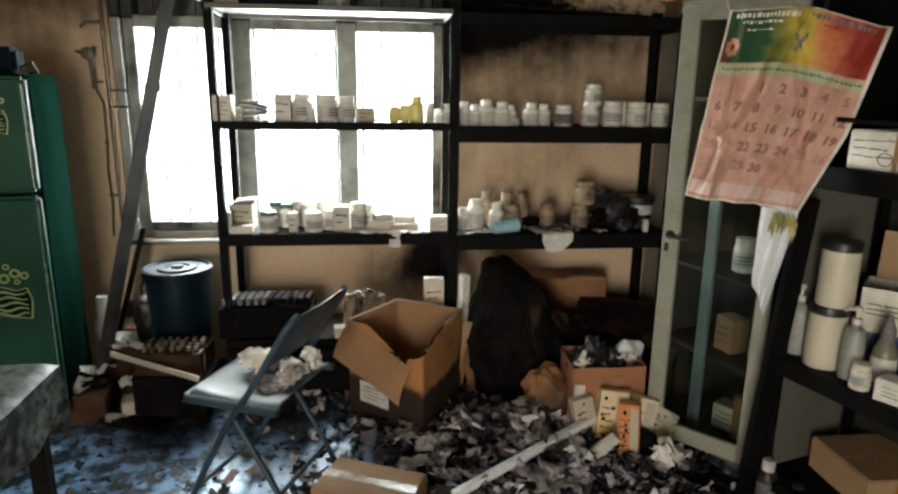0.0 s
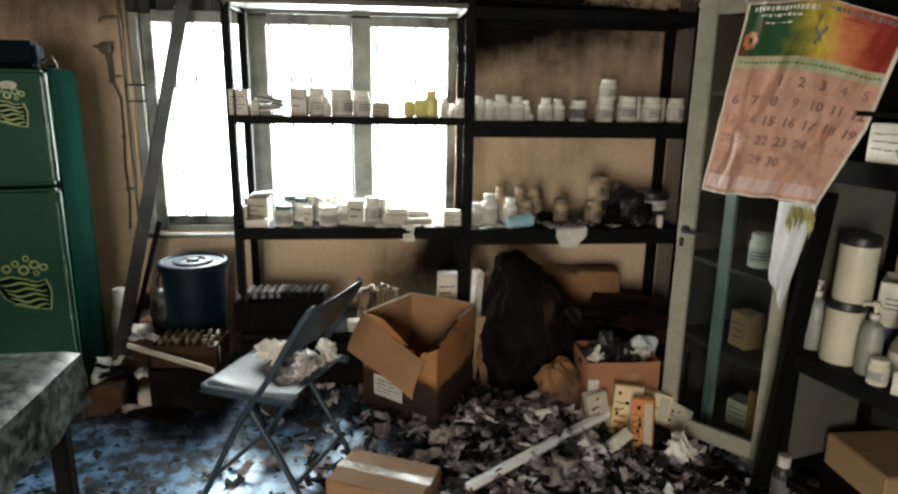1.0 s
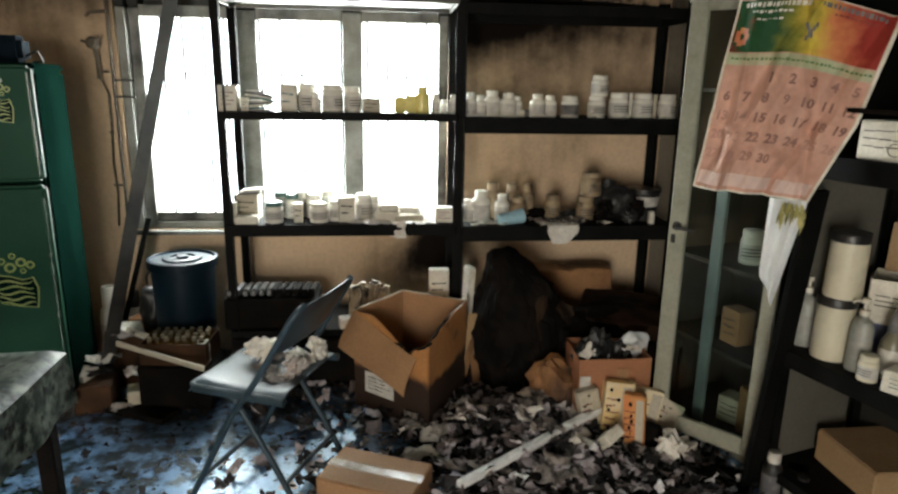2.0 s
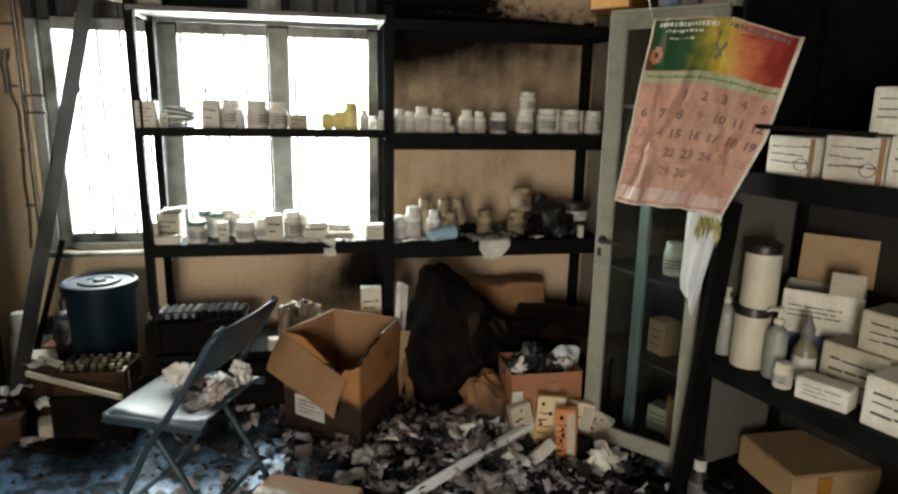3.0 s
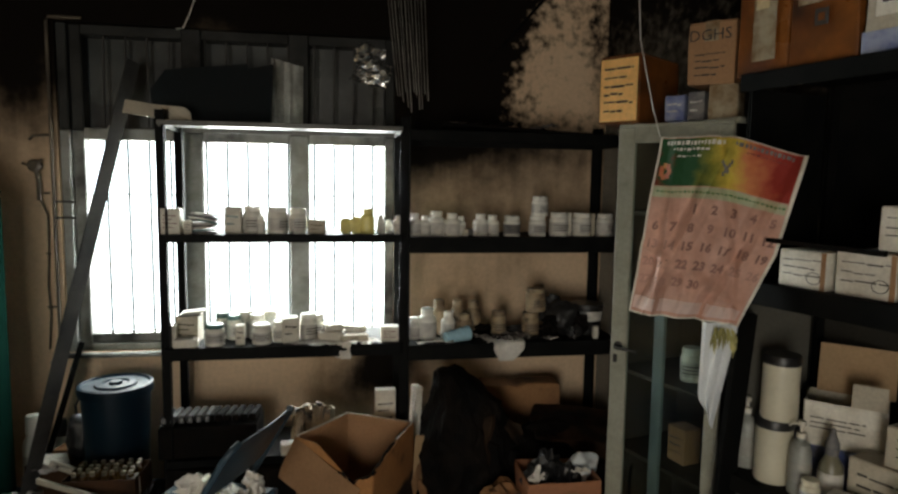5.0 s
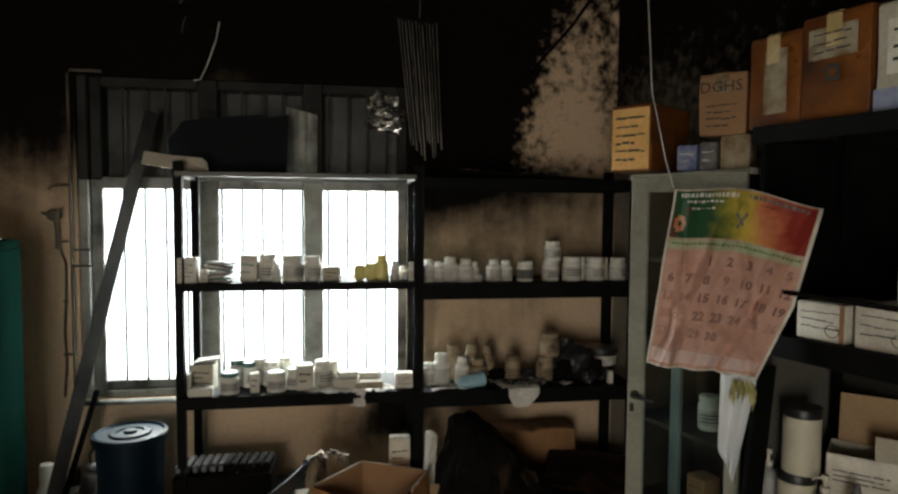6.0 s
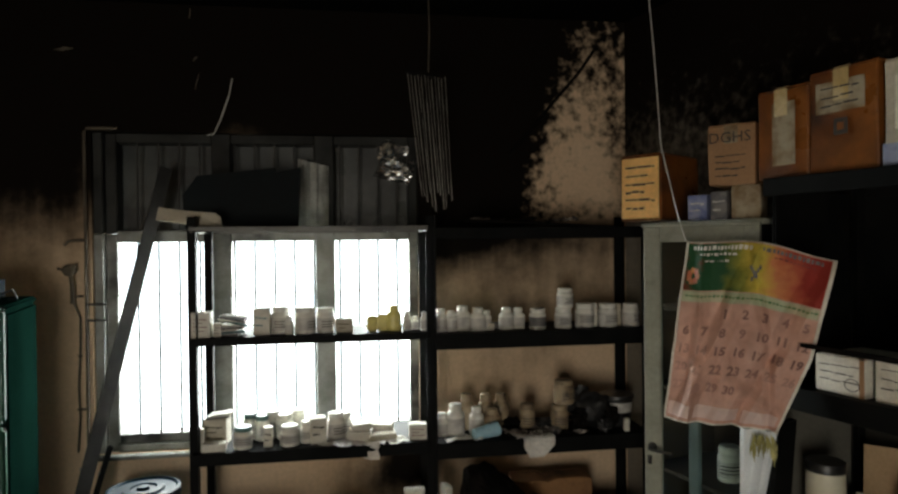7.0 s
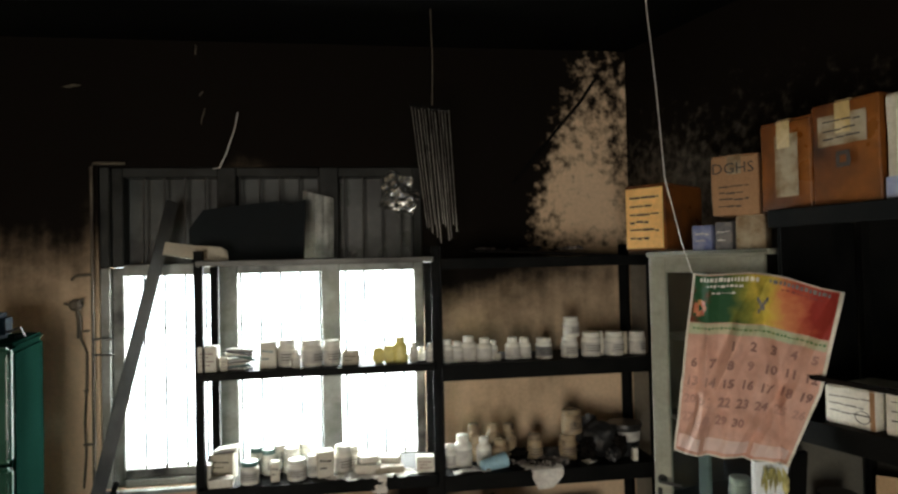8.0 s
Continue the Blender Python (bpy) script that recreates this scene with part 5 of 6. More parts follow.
t = part("bent_wire", tube([(-0.47, 3.17, 2.62), (-0.485, 3.16, 2.53), (-0.53, 3.16, 2.40), (-0.565, 3.17, 2.33), (-0.60, 3.175, 2.325)], 0.004, 6), M_wire)
tagged(t, "bent pale wire hanging on the blackened wall", "wire")
t = part("burnt_cable", tube([(1.50, 3.19, 2.84), (1.40, 3.185, 2.70), (1.25, 3.188, 2.53), (1.12, 3.185, 2.38), (1.00, 3.19, 2.24)], 0.010, 6), M_char)
tagged(t, "charred cable running down the wall", "cable")

b = bmesh.new()
vs = [[b.verts.new((-0.150 + 0.16 * i / 10 + 0.004 * j / 8, 3.195 + 0.012 * math.sin(i * 1.9) * (0.4 + j / 12), 1.85 + 0.36 * j / 8 - 0.04 * (i / 10) * (j / 8))) for i in range(11)] for j in range(9)]
for j in range(8):
    for i in range(10):
        b.faces.new((vs[j][i], vs[j][i + 1], vs[j + 1][i + 1], vs[j + 1][i]))
tagged(part("plastic_sheet", solid(b, 0.001), material("smoked_pale_sheet", (0.50, 0.50, 0.46), (0.20, 0.20, 0.18), rough=0.4, scale=8, soot=0.25, soot_scale=6), smooth=True), "smoked pale plastic sheet hanging in the window", "sheet")

# small curls added to stand for tiny glints on the sooted wall
for i, (x, z, w, h) in enumerate([(-0.68, 2.95, 0.008, 0.045), (-1.29, 2.75, 0.045, 0.016), (-0.655, 2.60, 0.006, 0.08), (-0.66, 2.72, 0.010, 0.025)]):
    b = sheet(w, h, 4, 8)
    for v in b.verts:
        v.co.x += 0.5 * w * math.sin(3 * v.co.y / h)
        v.co.z += 0.35 * max(w, h) * (v.co.y / h + 0.5) ** 2 + 0.006 * noise.noise(v.co * 60)
    ob = part("paint_flake", solid(b, 0.0012), M_pipe, m=pose(x, 3.194, z, 90, 0, 20 * i))
    tagged(ob, "small curl added for a glint on the sooted wall", "paint flake", "paint flakes on the wall")

# ---- pipe with a valve and thin flex on the wall ----
t = thing("wall_pipe", pose(0, 0, 0), "painted pipe with a small valve on the wall", "pipe")
part("pipe", tube([(-1.19, 3.17, 0.70), (-1.19, 3.17, 2.335), (-1.18, 3.17, 2.352), (-1.03, 3.17, 2.352)], 0.008, 8), M_pipe, t, smooth=True)
part("branch", tube([(-1.19, 3.17, 1.79), (-1.27, 3.17, 1.785), (-1.29, 3.17, 1.765)], 0.007, 8), M_pipe, t, smooth=True)
b = lathe([(0, -0.03), (0.024, -0.03), (0.03, -0.005), (0.03, 0.02), (0.018, 0.03), (0, 0.03)], 14)
bmesh.ops.transform(b, matrix=Matrix.Translation((-1.262, 3.160, 1.640)) @ pose(0, 0, 0, 90), verts=b.verts)
tube([(-1.315, 3.15, 1.650), (-1.265, 3.14, 1.635), (-1.225, 3.15, 1.672)], 0.007, 6, bm=b)
tube([(-1.262, 3.17, 1.615), (-1.255, 3.172, 1.56), (-1.255, 3.172, 1.47)], 0.012, 8, bm=b)
part("valve", b, M_pipe, t, "small round valve", smooth=True)
for zz, w_ in ((1.20, 0.020), (0.93, 0.05), (1.50, 0.03)):
    part("clip", box(w_, 0.012, 0.012, (-1.236 + w_ * 0.3, 3.186, zz), 0.002), M_pipe, t)
for zz in (1.46, 1.38):
    part("bracket", box(0.10, 0.010, 0.010, (-1.14, 3.165, zz), 0.002), M_bar, t, "thin dark bracket")
part("flex", tube([(-1.255, 3.18, 1.48), (-1.225, 3.185, 1.40), (-1.228, 3.185, 1.22), (-1.238, 3.185, 1.05), (-1.232, 3.185, 0.90), (-1.245, 3.185, 0.72)], 0.006, 6), M_pipe, t)

# ---- fridge ----
FR = pose(-1.205, 2.40, 0, rz=13)
fr = thing("fridge", FR, "green two-door fridge with printed leaf motifs", "fridge")
# local: the front right corner is the origin, x to the left is negative, y is the depth
FW, FD, FH = 0.58, 0.60, 1.50
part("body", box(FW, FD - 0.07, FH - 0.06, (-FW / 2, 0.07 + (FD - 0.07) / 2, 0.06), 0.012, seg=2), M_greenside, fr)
part("plinth", box(FW - 0.04, FD - 0.12, 0.06, (-FW / 2, 0.07 + (FD - 0.12) / 2, 0)), M_rubber, fr)
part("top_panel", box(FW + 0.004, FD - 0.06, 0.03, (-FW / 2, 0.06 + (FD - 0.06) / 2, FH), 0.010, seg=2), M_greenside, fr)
for z0, z1 in ((0.08, 1.055), (1.072, FH + 0.02)):
    d = part("door", box(FW, 0.058, z1 - z0, (-FW / 2, 0.029, z0), 0.014, seg=3), M_green, fr, smooth=True)
    part("gasket", box(FW - 0.02, 0.012, z1 - z0 - 0.02, (-FW / 2, 0.064, z0 + 0.01)), M_rubber, fr)
    part("edge_trim", box(0.012, 0.010, (z1 - z0) * 0.9, (-0.010, -0.006, z0 + (z1 - z0) * 0.05), 0.004), M_gripedge, d, "glossy vertical grip strip")
def blade(pts, m, mat, name, parent):
    b = bmesh.new()
    b.faces.new([b.verts.new((x, 0, zz)) for x, zz in pts])
    ob = part(name, solid(b, 0.0012), mat, parent, m=m)
    return ob


# a leaf of wavy bands with a spray of rings over it
leaf = [(-0.115, 0.165), (-0.06, 0.178), (0.0, 0.165), (0.05, 0.145), (0.095, 0.155), (0.112, 0.10), (0.108, 0.05), (0.10, 0.0), (0.03, 0.012), (-0.04, 0.03), (-0.09, 0.07), (-0.112, 0.12)]
for (x, zz, k) in ((-0.165, 0.555, 0.80), (-0.135, 1.305, 0.55)):
    blade([(a * 1.07 * k, (c * 1.08 - 0.007) * k) for a, c in leaf], Matrix.Translation((x, -0.0025, zz)), M_print, "leaf_print", fr)
    blade([(a * k, c * k) for a, c in leaf], Matrix.Translation((x, -0.0040, zz)), M_greenside, "leaf_print", fr)
    for i in range(5):
        y0, x0, x1 = 0.022 + 0.029 * i, -0.055 - 0.012 * i, 0.098
        up = [(x0 + (x1 - x0) * j / 8, y0 + 0.009 * math.sin(j * 1.1 + i) + 0.012 * (1 - j / 8)) for j in range(9)]
        lo = [(a, c - 0.004 - 0.007 * math.sin(math.pi * j / 8)) for j, (a, c) in enumerate(up)]
        blade([(a * k, c * k) for a, c in up + lo[::-1]], Matrix.Translation((x, -0.0055, zz)), M_print, "leaf_print", fr)
    for i, (ox, oz, rr_) in enumerate(((-0.07, 0.225, 0.022), (-0.03, 0.25, 0.018), (0.005, 0.215, 0.026), (0.02, 0.275, 0.016), (0.055, 0.24, 0.024), (0.095, 0.225, 0.020), (0.06, 0.195, 0.014))):
        b = lathe([(rr_ * 0.55 * k, 0), (rr_ * k, 0), (rr_ * k, 0.001), (rr_ * 0.55 * k, 0.001)], 16)
        part("round_print", b, M_print, fr, m=Matrix.Translation((x + ox * k, -0.0050, zz + oz * k)) @ pose(0, 0, 0, 90))
b = lathe([(0, 0), (0.030, 0), (0.030, 0.002), (0, 0.003)], 20, squash=0.5)
part("badge", b, M_label, fr, "small pale oval badge", m=Matrix.Translation((-0.125, -0.001, 1.462)) @ pose(0, 0, 0, 90))
t = thing("blue_bundle", FR @ pose(-0.17, 0.30, FH + 0.03), "dark blue plastic box with a cable on the fridge", "box")
part("body", box(0.20, 0.16, 0.11, bevel=0.02, seg=2), material("dull_navy_plastic", (0.004, 0.010, 0.016), (0.003, 0.007, 0.011), spec=0.03, rough=0.7), t, smooth=True)
part("cable", tube([(0.10, -0.02, 0.03), (0.15, -0.04, 0.05), (0.16, -0.02, 0.01), (0.12, 0.02, 0.006)], 0.006, 6), M_rubber, t)

# ---- table with an oilcloth ----
TB = pose(-0.745, 1.43, 0, rz=2)
tb = thing("table", TB, "dark-legged wooden table at the room's side", "table")
part("tabletop", box(0.80, 1.0, 0.03, (-0.42, -0.52, 0.722), 0.004), M_cabin, tb)
for x, y in ((-0.05, -0.05), (-0.78, -0.05), (-0.05, -0.96), (-0.78, -0.96)):
    part("leg", box(0.045, 0.045, 0.722, (x, y, 0), 0.004), M_char, tb)
part("apron", box(0.02, 0.86, 0.09, (-0.05, -0.505, 0.632)), M_char, tb)
part("apron", box(0.66, 0.02, 0.09, (-0.415, -0.05, 0.632)), M_char, tb)
b = bmesh.new()
nx, ny = 30, 34
grid = []
for j in range(ny + 1):
    row = []
    for i in range(nx + 1):
        # the cloth runs past the top's edges and hangs down
        a, c = -0.98 + 1.15 * i / nx, -1.12 + 1.29 * j / ny
        x, y, zz = a, c, 0.757
        if a > 0:
            x, zz = 0.006 + 0.03 * a + 0.05 * a * math.sin(22 * c), 0.757 - a
        if c > 0:
            y, zz = 0.006 + 0.03 * c + 0.05 * c * math.sin(25 * a), min(zz, 0.757 - c)
        row.append(b.verts.new((x, y, zz + 0.0015 * math.sin(31 * a) * math.sin(27 * c))))
    grid.append(row)
for j in range(ny):
    for i in range(nx):
        b.faces.new((grid[j][i], grid[j][i + 1], grid[j + 1][i + 1], grid[j + 1][i]))
t = part("tablecloth", solid(b, 0.0015), M_marble, m=TB, smooth=True)
tagged(t, "grey-green marbled oilcloth on the table", "tablecloth")

# ---- leaning steel lengths ----
def leaning(p, q, w, mat, label):
    t = thing("steel_length", pose(0, 0, 0), label, "steel bar", "leaning steel lengths")
    part("angle_bar", beam(p, q, w, w * 0.8, angle_profile=0.005), mat, t)
    a, c = Vector(p), Vector(q)
    for k in (0.12, 0.35, 0.6, 0.85):
        o = a + (c - a) * k
        part("bolt", lathe([(0, 0), (0.007, 0), (0.007, 0.006), (0, 0.006)], 6), M_steel, t, m=Matrix.Translation((o.x, o.y - w * 0.4, o.z)) @ pose(0, 0, 0, 90))
    return t


leaning((-1.235, 2.69, 0.0), (-0.815, 3.14, 2.15), 0.084, M_bar, "dark steel angle leaning against the wall")
leaning((-1.225, 2.80, 0.0), (-1.035, 3.0, 0.80), 0.035, M_rack, "short dark steel length leaning against the wall")
t = thing("fallen_lath", pose(0, 0, 0), "pale wooden lath lying slanting over the litter", "lath")
part("lath", beam((-1.065, 2.555, 0.312), (-0.64, 2.365, 0.262), 0.012, 0.022), M_cardpale, t)
t = thing("plank", pose(-1.03, 2.50, 0.0, rz=-25), "dark plank lying on the floor", "plank")
part("board", box(0.48, 0.10, 0.03, bevel=0.004), M_char, t)

# ---- drum with a lid ----
t = thing("plastic_drum", pose(-0.845, 2.88, 0.07), "dark blue plastic drum with a ribbed lid", "drum")
part("body", lathe([(0, 0), (0.125, 0), (0.13, 0.01), (0.150, 0.50), (0.150, 0.53), (0, 0.53)], 32), M_blue, t, smooth=True)
lid = part("lid", lathe([(0.148, 0.515), (0.163, 0.515), (0.166, 0.535), (0.163, 0.556), (0.150, 0.560), (0.142, 0.548), (0.095, 0.548), (0.088, 0.558), (0.060, 0.560), (0.055, 0.552), (0.03, 0.552), (0.026, 0.566), (0, 0.566)], 36), M_blue, t, "blue lid with raised rings", smooth=True)
part("handle", tube([(-0.155, 0, 0.50), (-0.172, -0.02, 0.46), (-0.165, -0.03, 0.42)], 0.006, 6), M_black, t)
part("tap", lathe([(0, 0), (0.016, 0), (0.012, 0.035), (0, 0.035)], 10), M_blue, t, m=Matrix.Translation((0.02, -0.13, 0.12)) @ pose(0, 0, 0, 90))
t = thing("low_stand", pose(-0.845, 2.90, 0), "low charred crate under the drum", "crate")
part("body", box(0.36, 0.26, 0.07, bevel=0.004), M_char, t)

# clutter between the fridge and the rack
def open_tray(m, sx, sy, sz, mat, label, category="tray"):
    t = thing("tray", m, label, category)
    part("base", box(sx, sy, 0.006), mat, t)
    for x, y, a, c in ((0, sy / 2, sx, 0.006), (0, -sy / 2, sx, 0.006), (sx / 2, 0, 0.006, sy + 0.006), (-sx / 2, 0, 0.006, sy + 0.006)):
        part("side", box(a, c, sz, (x, y, 0)), mat, t)
    return t


M_brass = material("brassy_caps", (0.26, 0.22, 0.15), (0.40, 0.35, 0.26), rough=0.3, metal=0.5, island=0.5)
t = thing("carton", pose(-0.80, 2.60, 0, rz=-4), "charred carton carrying a tray of vials", "box", "litter cartons")
dress_carton(t, 0.33, 0.22, 0.215, M_char, seed=33, dent=0.012)
open_tray(pose(-0.80, 2.60, 0.222, rz=-4), 0.29, 0.20, 0.10, M_brown, "scorched carton tray full of small bottles")
vial = None
for i in range(7):
    for j in range(4):
        m = pose(-0.915 + 0.038 * i + rnd.uniform(-0.004, 0.004), 2.545 + 0.038 * j, 0.229, rnd.uniform(-3, 3), rnd.uniform(-3, 3))
        if vial is None:
            vial = thing("vial", m, "small dark vial with a pale cap", "vial", "vials in the tray")
            part("body", lathe([(0, 0), (0.015, 0), (0.015, 0.085), (0.007, 0.095), (0, 0.095)], 10), M_amber, vial, smooth=True)
            part("cap", lathe([(0, 0.095), (0.010, 0.095), (0.010, 0.112), (0, 0.114)], 10), M_brass, vial, smooth=True)
        else:
            copy_thing(vial, m)
small_box(pose(-1.14, 2.84, 0.0, rz=25), 0.18, 0.15, 0.25, M_brown, "brown carton among the litter", "litter cartons")
small_box(pose(-1.07, 2.98, 0.0, rz=-14), 0.15, 0.13, 0.29, M_cardburnt, "scorched carton among the litter", "litter cartons")
small_box(pose(-1.12, 2.82, 0.27, 25, 10, 35), 0.14, 0.07, 0.03, M_cardwhite, "white torn carton lying on the litter", "litter cartons", M_ink)
small_box(pose(-1.06, 2.78, 0.255, -20, 30, 10), 0.12, 0.06, 0.03, M_cardwhite, "white torn carton lying on the litter", "litter cartons", M_ink)
small_box(pose(-0.99, 2.56, 0.0, rz=18), 0.10, 0.10, 0.09, M_cardpale, "small pale carton on the floor", "litter cartons")
small_box(pose(-1.21, 2.56, 0.0, rz=8), 0.22, 0.16, 0.13, M_brown, "scorched brown carton on the floor", "litter cartons")
small_box(pose(-1.26, 2.60, 0.134, 4, 0, -20), 0.13, 0.10, 0.03, M_cardwhite, "white torn carton lying on the litter", "litter cartons", M_ink)
small_box(pose(-0.685, 2.55, 0.222, 0, 0, 20), 0.05, 0.05, 0.09, M_cardwhite, "small white carton beside the tray", "litter cartons")
bottle(pose(-1.27, 3.02, 0.0), 0.05, 0.44, M_white, M_white, "bottles by the wall", "tall white bottle against the wall", 0.9)
bottle(pose(-1.16, 3.06, 0.0), 0.04, 0.40, M_white, M_black, "bottles by the wall", "white bottle with a black cap against the wall", 0.9, M_labeldark)
for i, (x, y, zz, w, h, mt) in enumerate([(-1.20, 2.70, 0.165, 0.13, 0.09, M_paper), (-1.03, 2.64, 0.115, 0.10, 0.08, M_paper), (-1.10, 2.76, 0.27, 0.12, 0.08, M_burntpaper), (-1.18, 2.62, 0.14, 0.12, 0.10, M_char), (-0.98, 2.66, 0.10, 0.14, 0.09, M_char), (-1.05, 2.52, 0.01, 0.12, 0.10, M_burntpaper)]):
    scrap(x, y, zz, w, h, mt, 400 + i, rz=40 * i, label="crumpled torn packaging in the litter", group="torn packaging by the drum", amount=0.03)
t = thing("black_bag", pose(-1.02, 2.93, 0.24), "crumpled black plastic bag", "bag")
b = bmesh.new()
bmesh.ops.create_icosphere(b, subdivisions=4, radius=0.5, matrix=Matrix.Translation((0, 0, 0.11)) @ Matrix.Diagonal((0.12, 0.12, 0.24, 1)))
part("body", crumple(crumple(b, 0.02, 12, 1), 0.01, 40, 2), M_black, t, smooth=True)

# ---- under the rack ----
for x, mt, sd in ((-0.42, M_labeldark, 0), (-0.21, M_char, 1)):
    t = thing("blister_tray", pose(x - 0.09, 2.84, 0.302, rz=2 - 4 * sd), "dark tray of rows of small packs under the rack", "tray", "dark pack trays")
    part("body", box(0.235, 0.24, 0.15, bevel=0.006), M_char, t)
    for i in range(6):
        part("pack", box(0.030, 0.21, 0.035, (-0.095 + 0.038 * i, 0, 0.149), 0.006, turn=pose(0, 0, 0, -7)), M_black if sd == 0 else M_char, t)
for i in range(4):
    t = thing("pouch", pose(0.0 + 0.045 * i, 2.80 + 0.02 * (i % 2), 0.302, -6, 0, rnd.uniform(-12, 12)), "stained brownish plastic pouch standing under the rack", "pouch", "pouches under the rack")
    b = box(0.05, 0.10, 0.18 + 0.015 * (i % 3), bevel=0.014, seg=2)
    bmesh.ops.subdivide_edges(b, edges=b.edges[:], cuts=3, use_grid_fill=True)
    part("body", crumple(crumple(b, 0.02, 14, i), 0.008, 50, i + 3), M_smoked, t, smooth=True)
for x, w in ((-0.42, 0.32), (-0.11, 0.25)):
    t = thing("carton", pose(x, 2.80, 0.0, rz=rnd.uniform(-5, 5)), "charred carton on the floor under the rack", "box", "charred cartons under the rack")
    dress_carton(t, w, 0.24, 0.255, M_char, seed=int(x * 100), dent=0.015)
small_box(pose(-0.02, 2.73, 0.302, 0, 0, 10), 0.12, 0.06, 0.05, M_cardwhite, "white torn carton under the rack", "litter cartons")
small_box(pose(0.415, 2.78, 0.302, rz=-2), 0.10, 0.05, 0.275, M_cardwhite, "tall white carton with a small dark emblem", "white cartons by the post", M_ink, 5, 8)
small_box(pose(0.555, 2.76, 0.302, -3, 4, 12), 0.035, 0.08, 0.285, M_cardwhite, "thin white carton leaning by the post", "white cartons by the post")
t = thing("carton", pose(1.15, 2.98, 0.302, rz=-2), "scorched brown carton with a burnt rim under the rack", "box")
b = box(0.42, 0.14, 0.25, bevel=0.004)
bmesh.ops.subdivide_edges(b, edges=b.edges[:], cuts=8, use_grid_fill=True)
for v in b.verts:
    if v.co.z > 0.20:
        v.co.z -= 0.05 * max(0, noise.noise(Vector((v.co.x * 16, 0, 1)))) + 0.02
part("body", crumple(b, 0.006, 8), M_cardburnt, t)
t = thing("collapsed_carton", pose(1.36, 2.70, 0.30, 5, 4, -14), "collapsed brown carton lying flat, charred", "box")
b = box(0.42, 0.40, 0.10, bevel=0.006)
bmesh.ops.subdivide_edges(b, edges=b.edges[:], cuts=5, use_grid_fill=True)
part("body", crumple(b, 0.03, 5, 3), material("charred_cardboard", (0.05, 0.024, 0.012), (0.012, 0.007, 0.005), rough=0.85, spec=0.15, scale=6, soot=0.35), t)
t = thing("carton", pose(1.36, 2.66, 0.0, rz=-12), "charred carton on the floor under the rack", "box")
dress_carton(t, 0.46, 0.42, 0.285, M_char, seed=81, dent=0.02)

# ---- charred heap in the middle ----
t = thing("charred_heap", pose(0.83, 2.66, 0), "charred heap of melted sacks and cartons before the rack", "debris")
b = bmesh.new()
bmesh.ops.create_icosphere(b, subdivisions=5, radius=1, matrix=Matrix.Diagonal((0.25, 0.25, 0.72, 1)))
for v in b.verts:
    v.co.x += 0.22 * v.co.z * -1 + 0.05
    v.co += noise.noise_vector(v.co * 4.0) * 0.07 + noise.noise_vector(v.co * 12.0) * 0.03 + noise.noise_vector(v.co * 35.0) * 0.012
    v.co.z = max(v.co.z, 0.0)
part("mass", b, M_char, t)
b = bmesh.new()
bmesh.ops.create_icosphere(b, subdivisions=4, radius=1, matrix=Matrix.Translation((0.34, -0.05, 0.05)) @ Matrix.Diagonal((0.36, 0.28, 0.36, 1)))
for v in b.verts:
    v.co += noise.noise_vector(v.co * 5.0) * 0.06 + noise.noise_vector(v.co * 14.0) * 0.03
    v.co.z = max(v.co.z, 0.0)
part("mass", b, M_char, t)
b = sheet(0.26, 0.50, 10, 16)
crumple(crumple(b, 0.05, 5, 6), 0.015, 18, 2)
part("sheet", solid(b, 0.004), material("browned_char", (0.035, 0.020, 0.011), (0.008, 0.006, 0.005), rough=0.8, spec=0.15, scale=7), t, "scorched brown sheet", m=pose(0.12, -0.22, 0.25, 68, 12, 24))
b = sheet(0.24, 0.08, 10, 8)
crumple(b, 0.03, 6, 9)
part("sheet", solid(b, 0.004), material("smoked_grey_sheet", (0.055, 0.047, 0.038), (0.022, 0.018, 0.015), rough=0.6, scale=6), t, "grey smoked sheet", m=pose(0.06, 0.02, 0.56, 62, 38, 10))

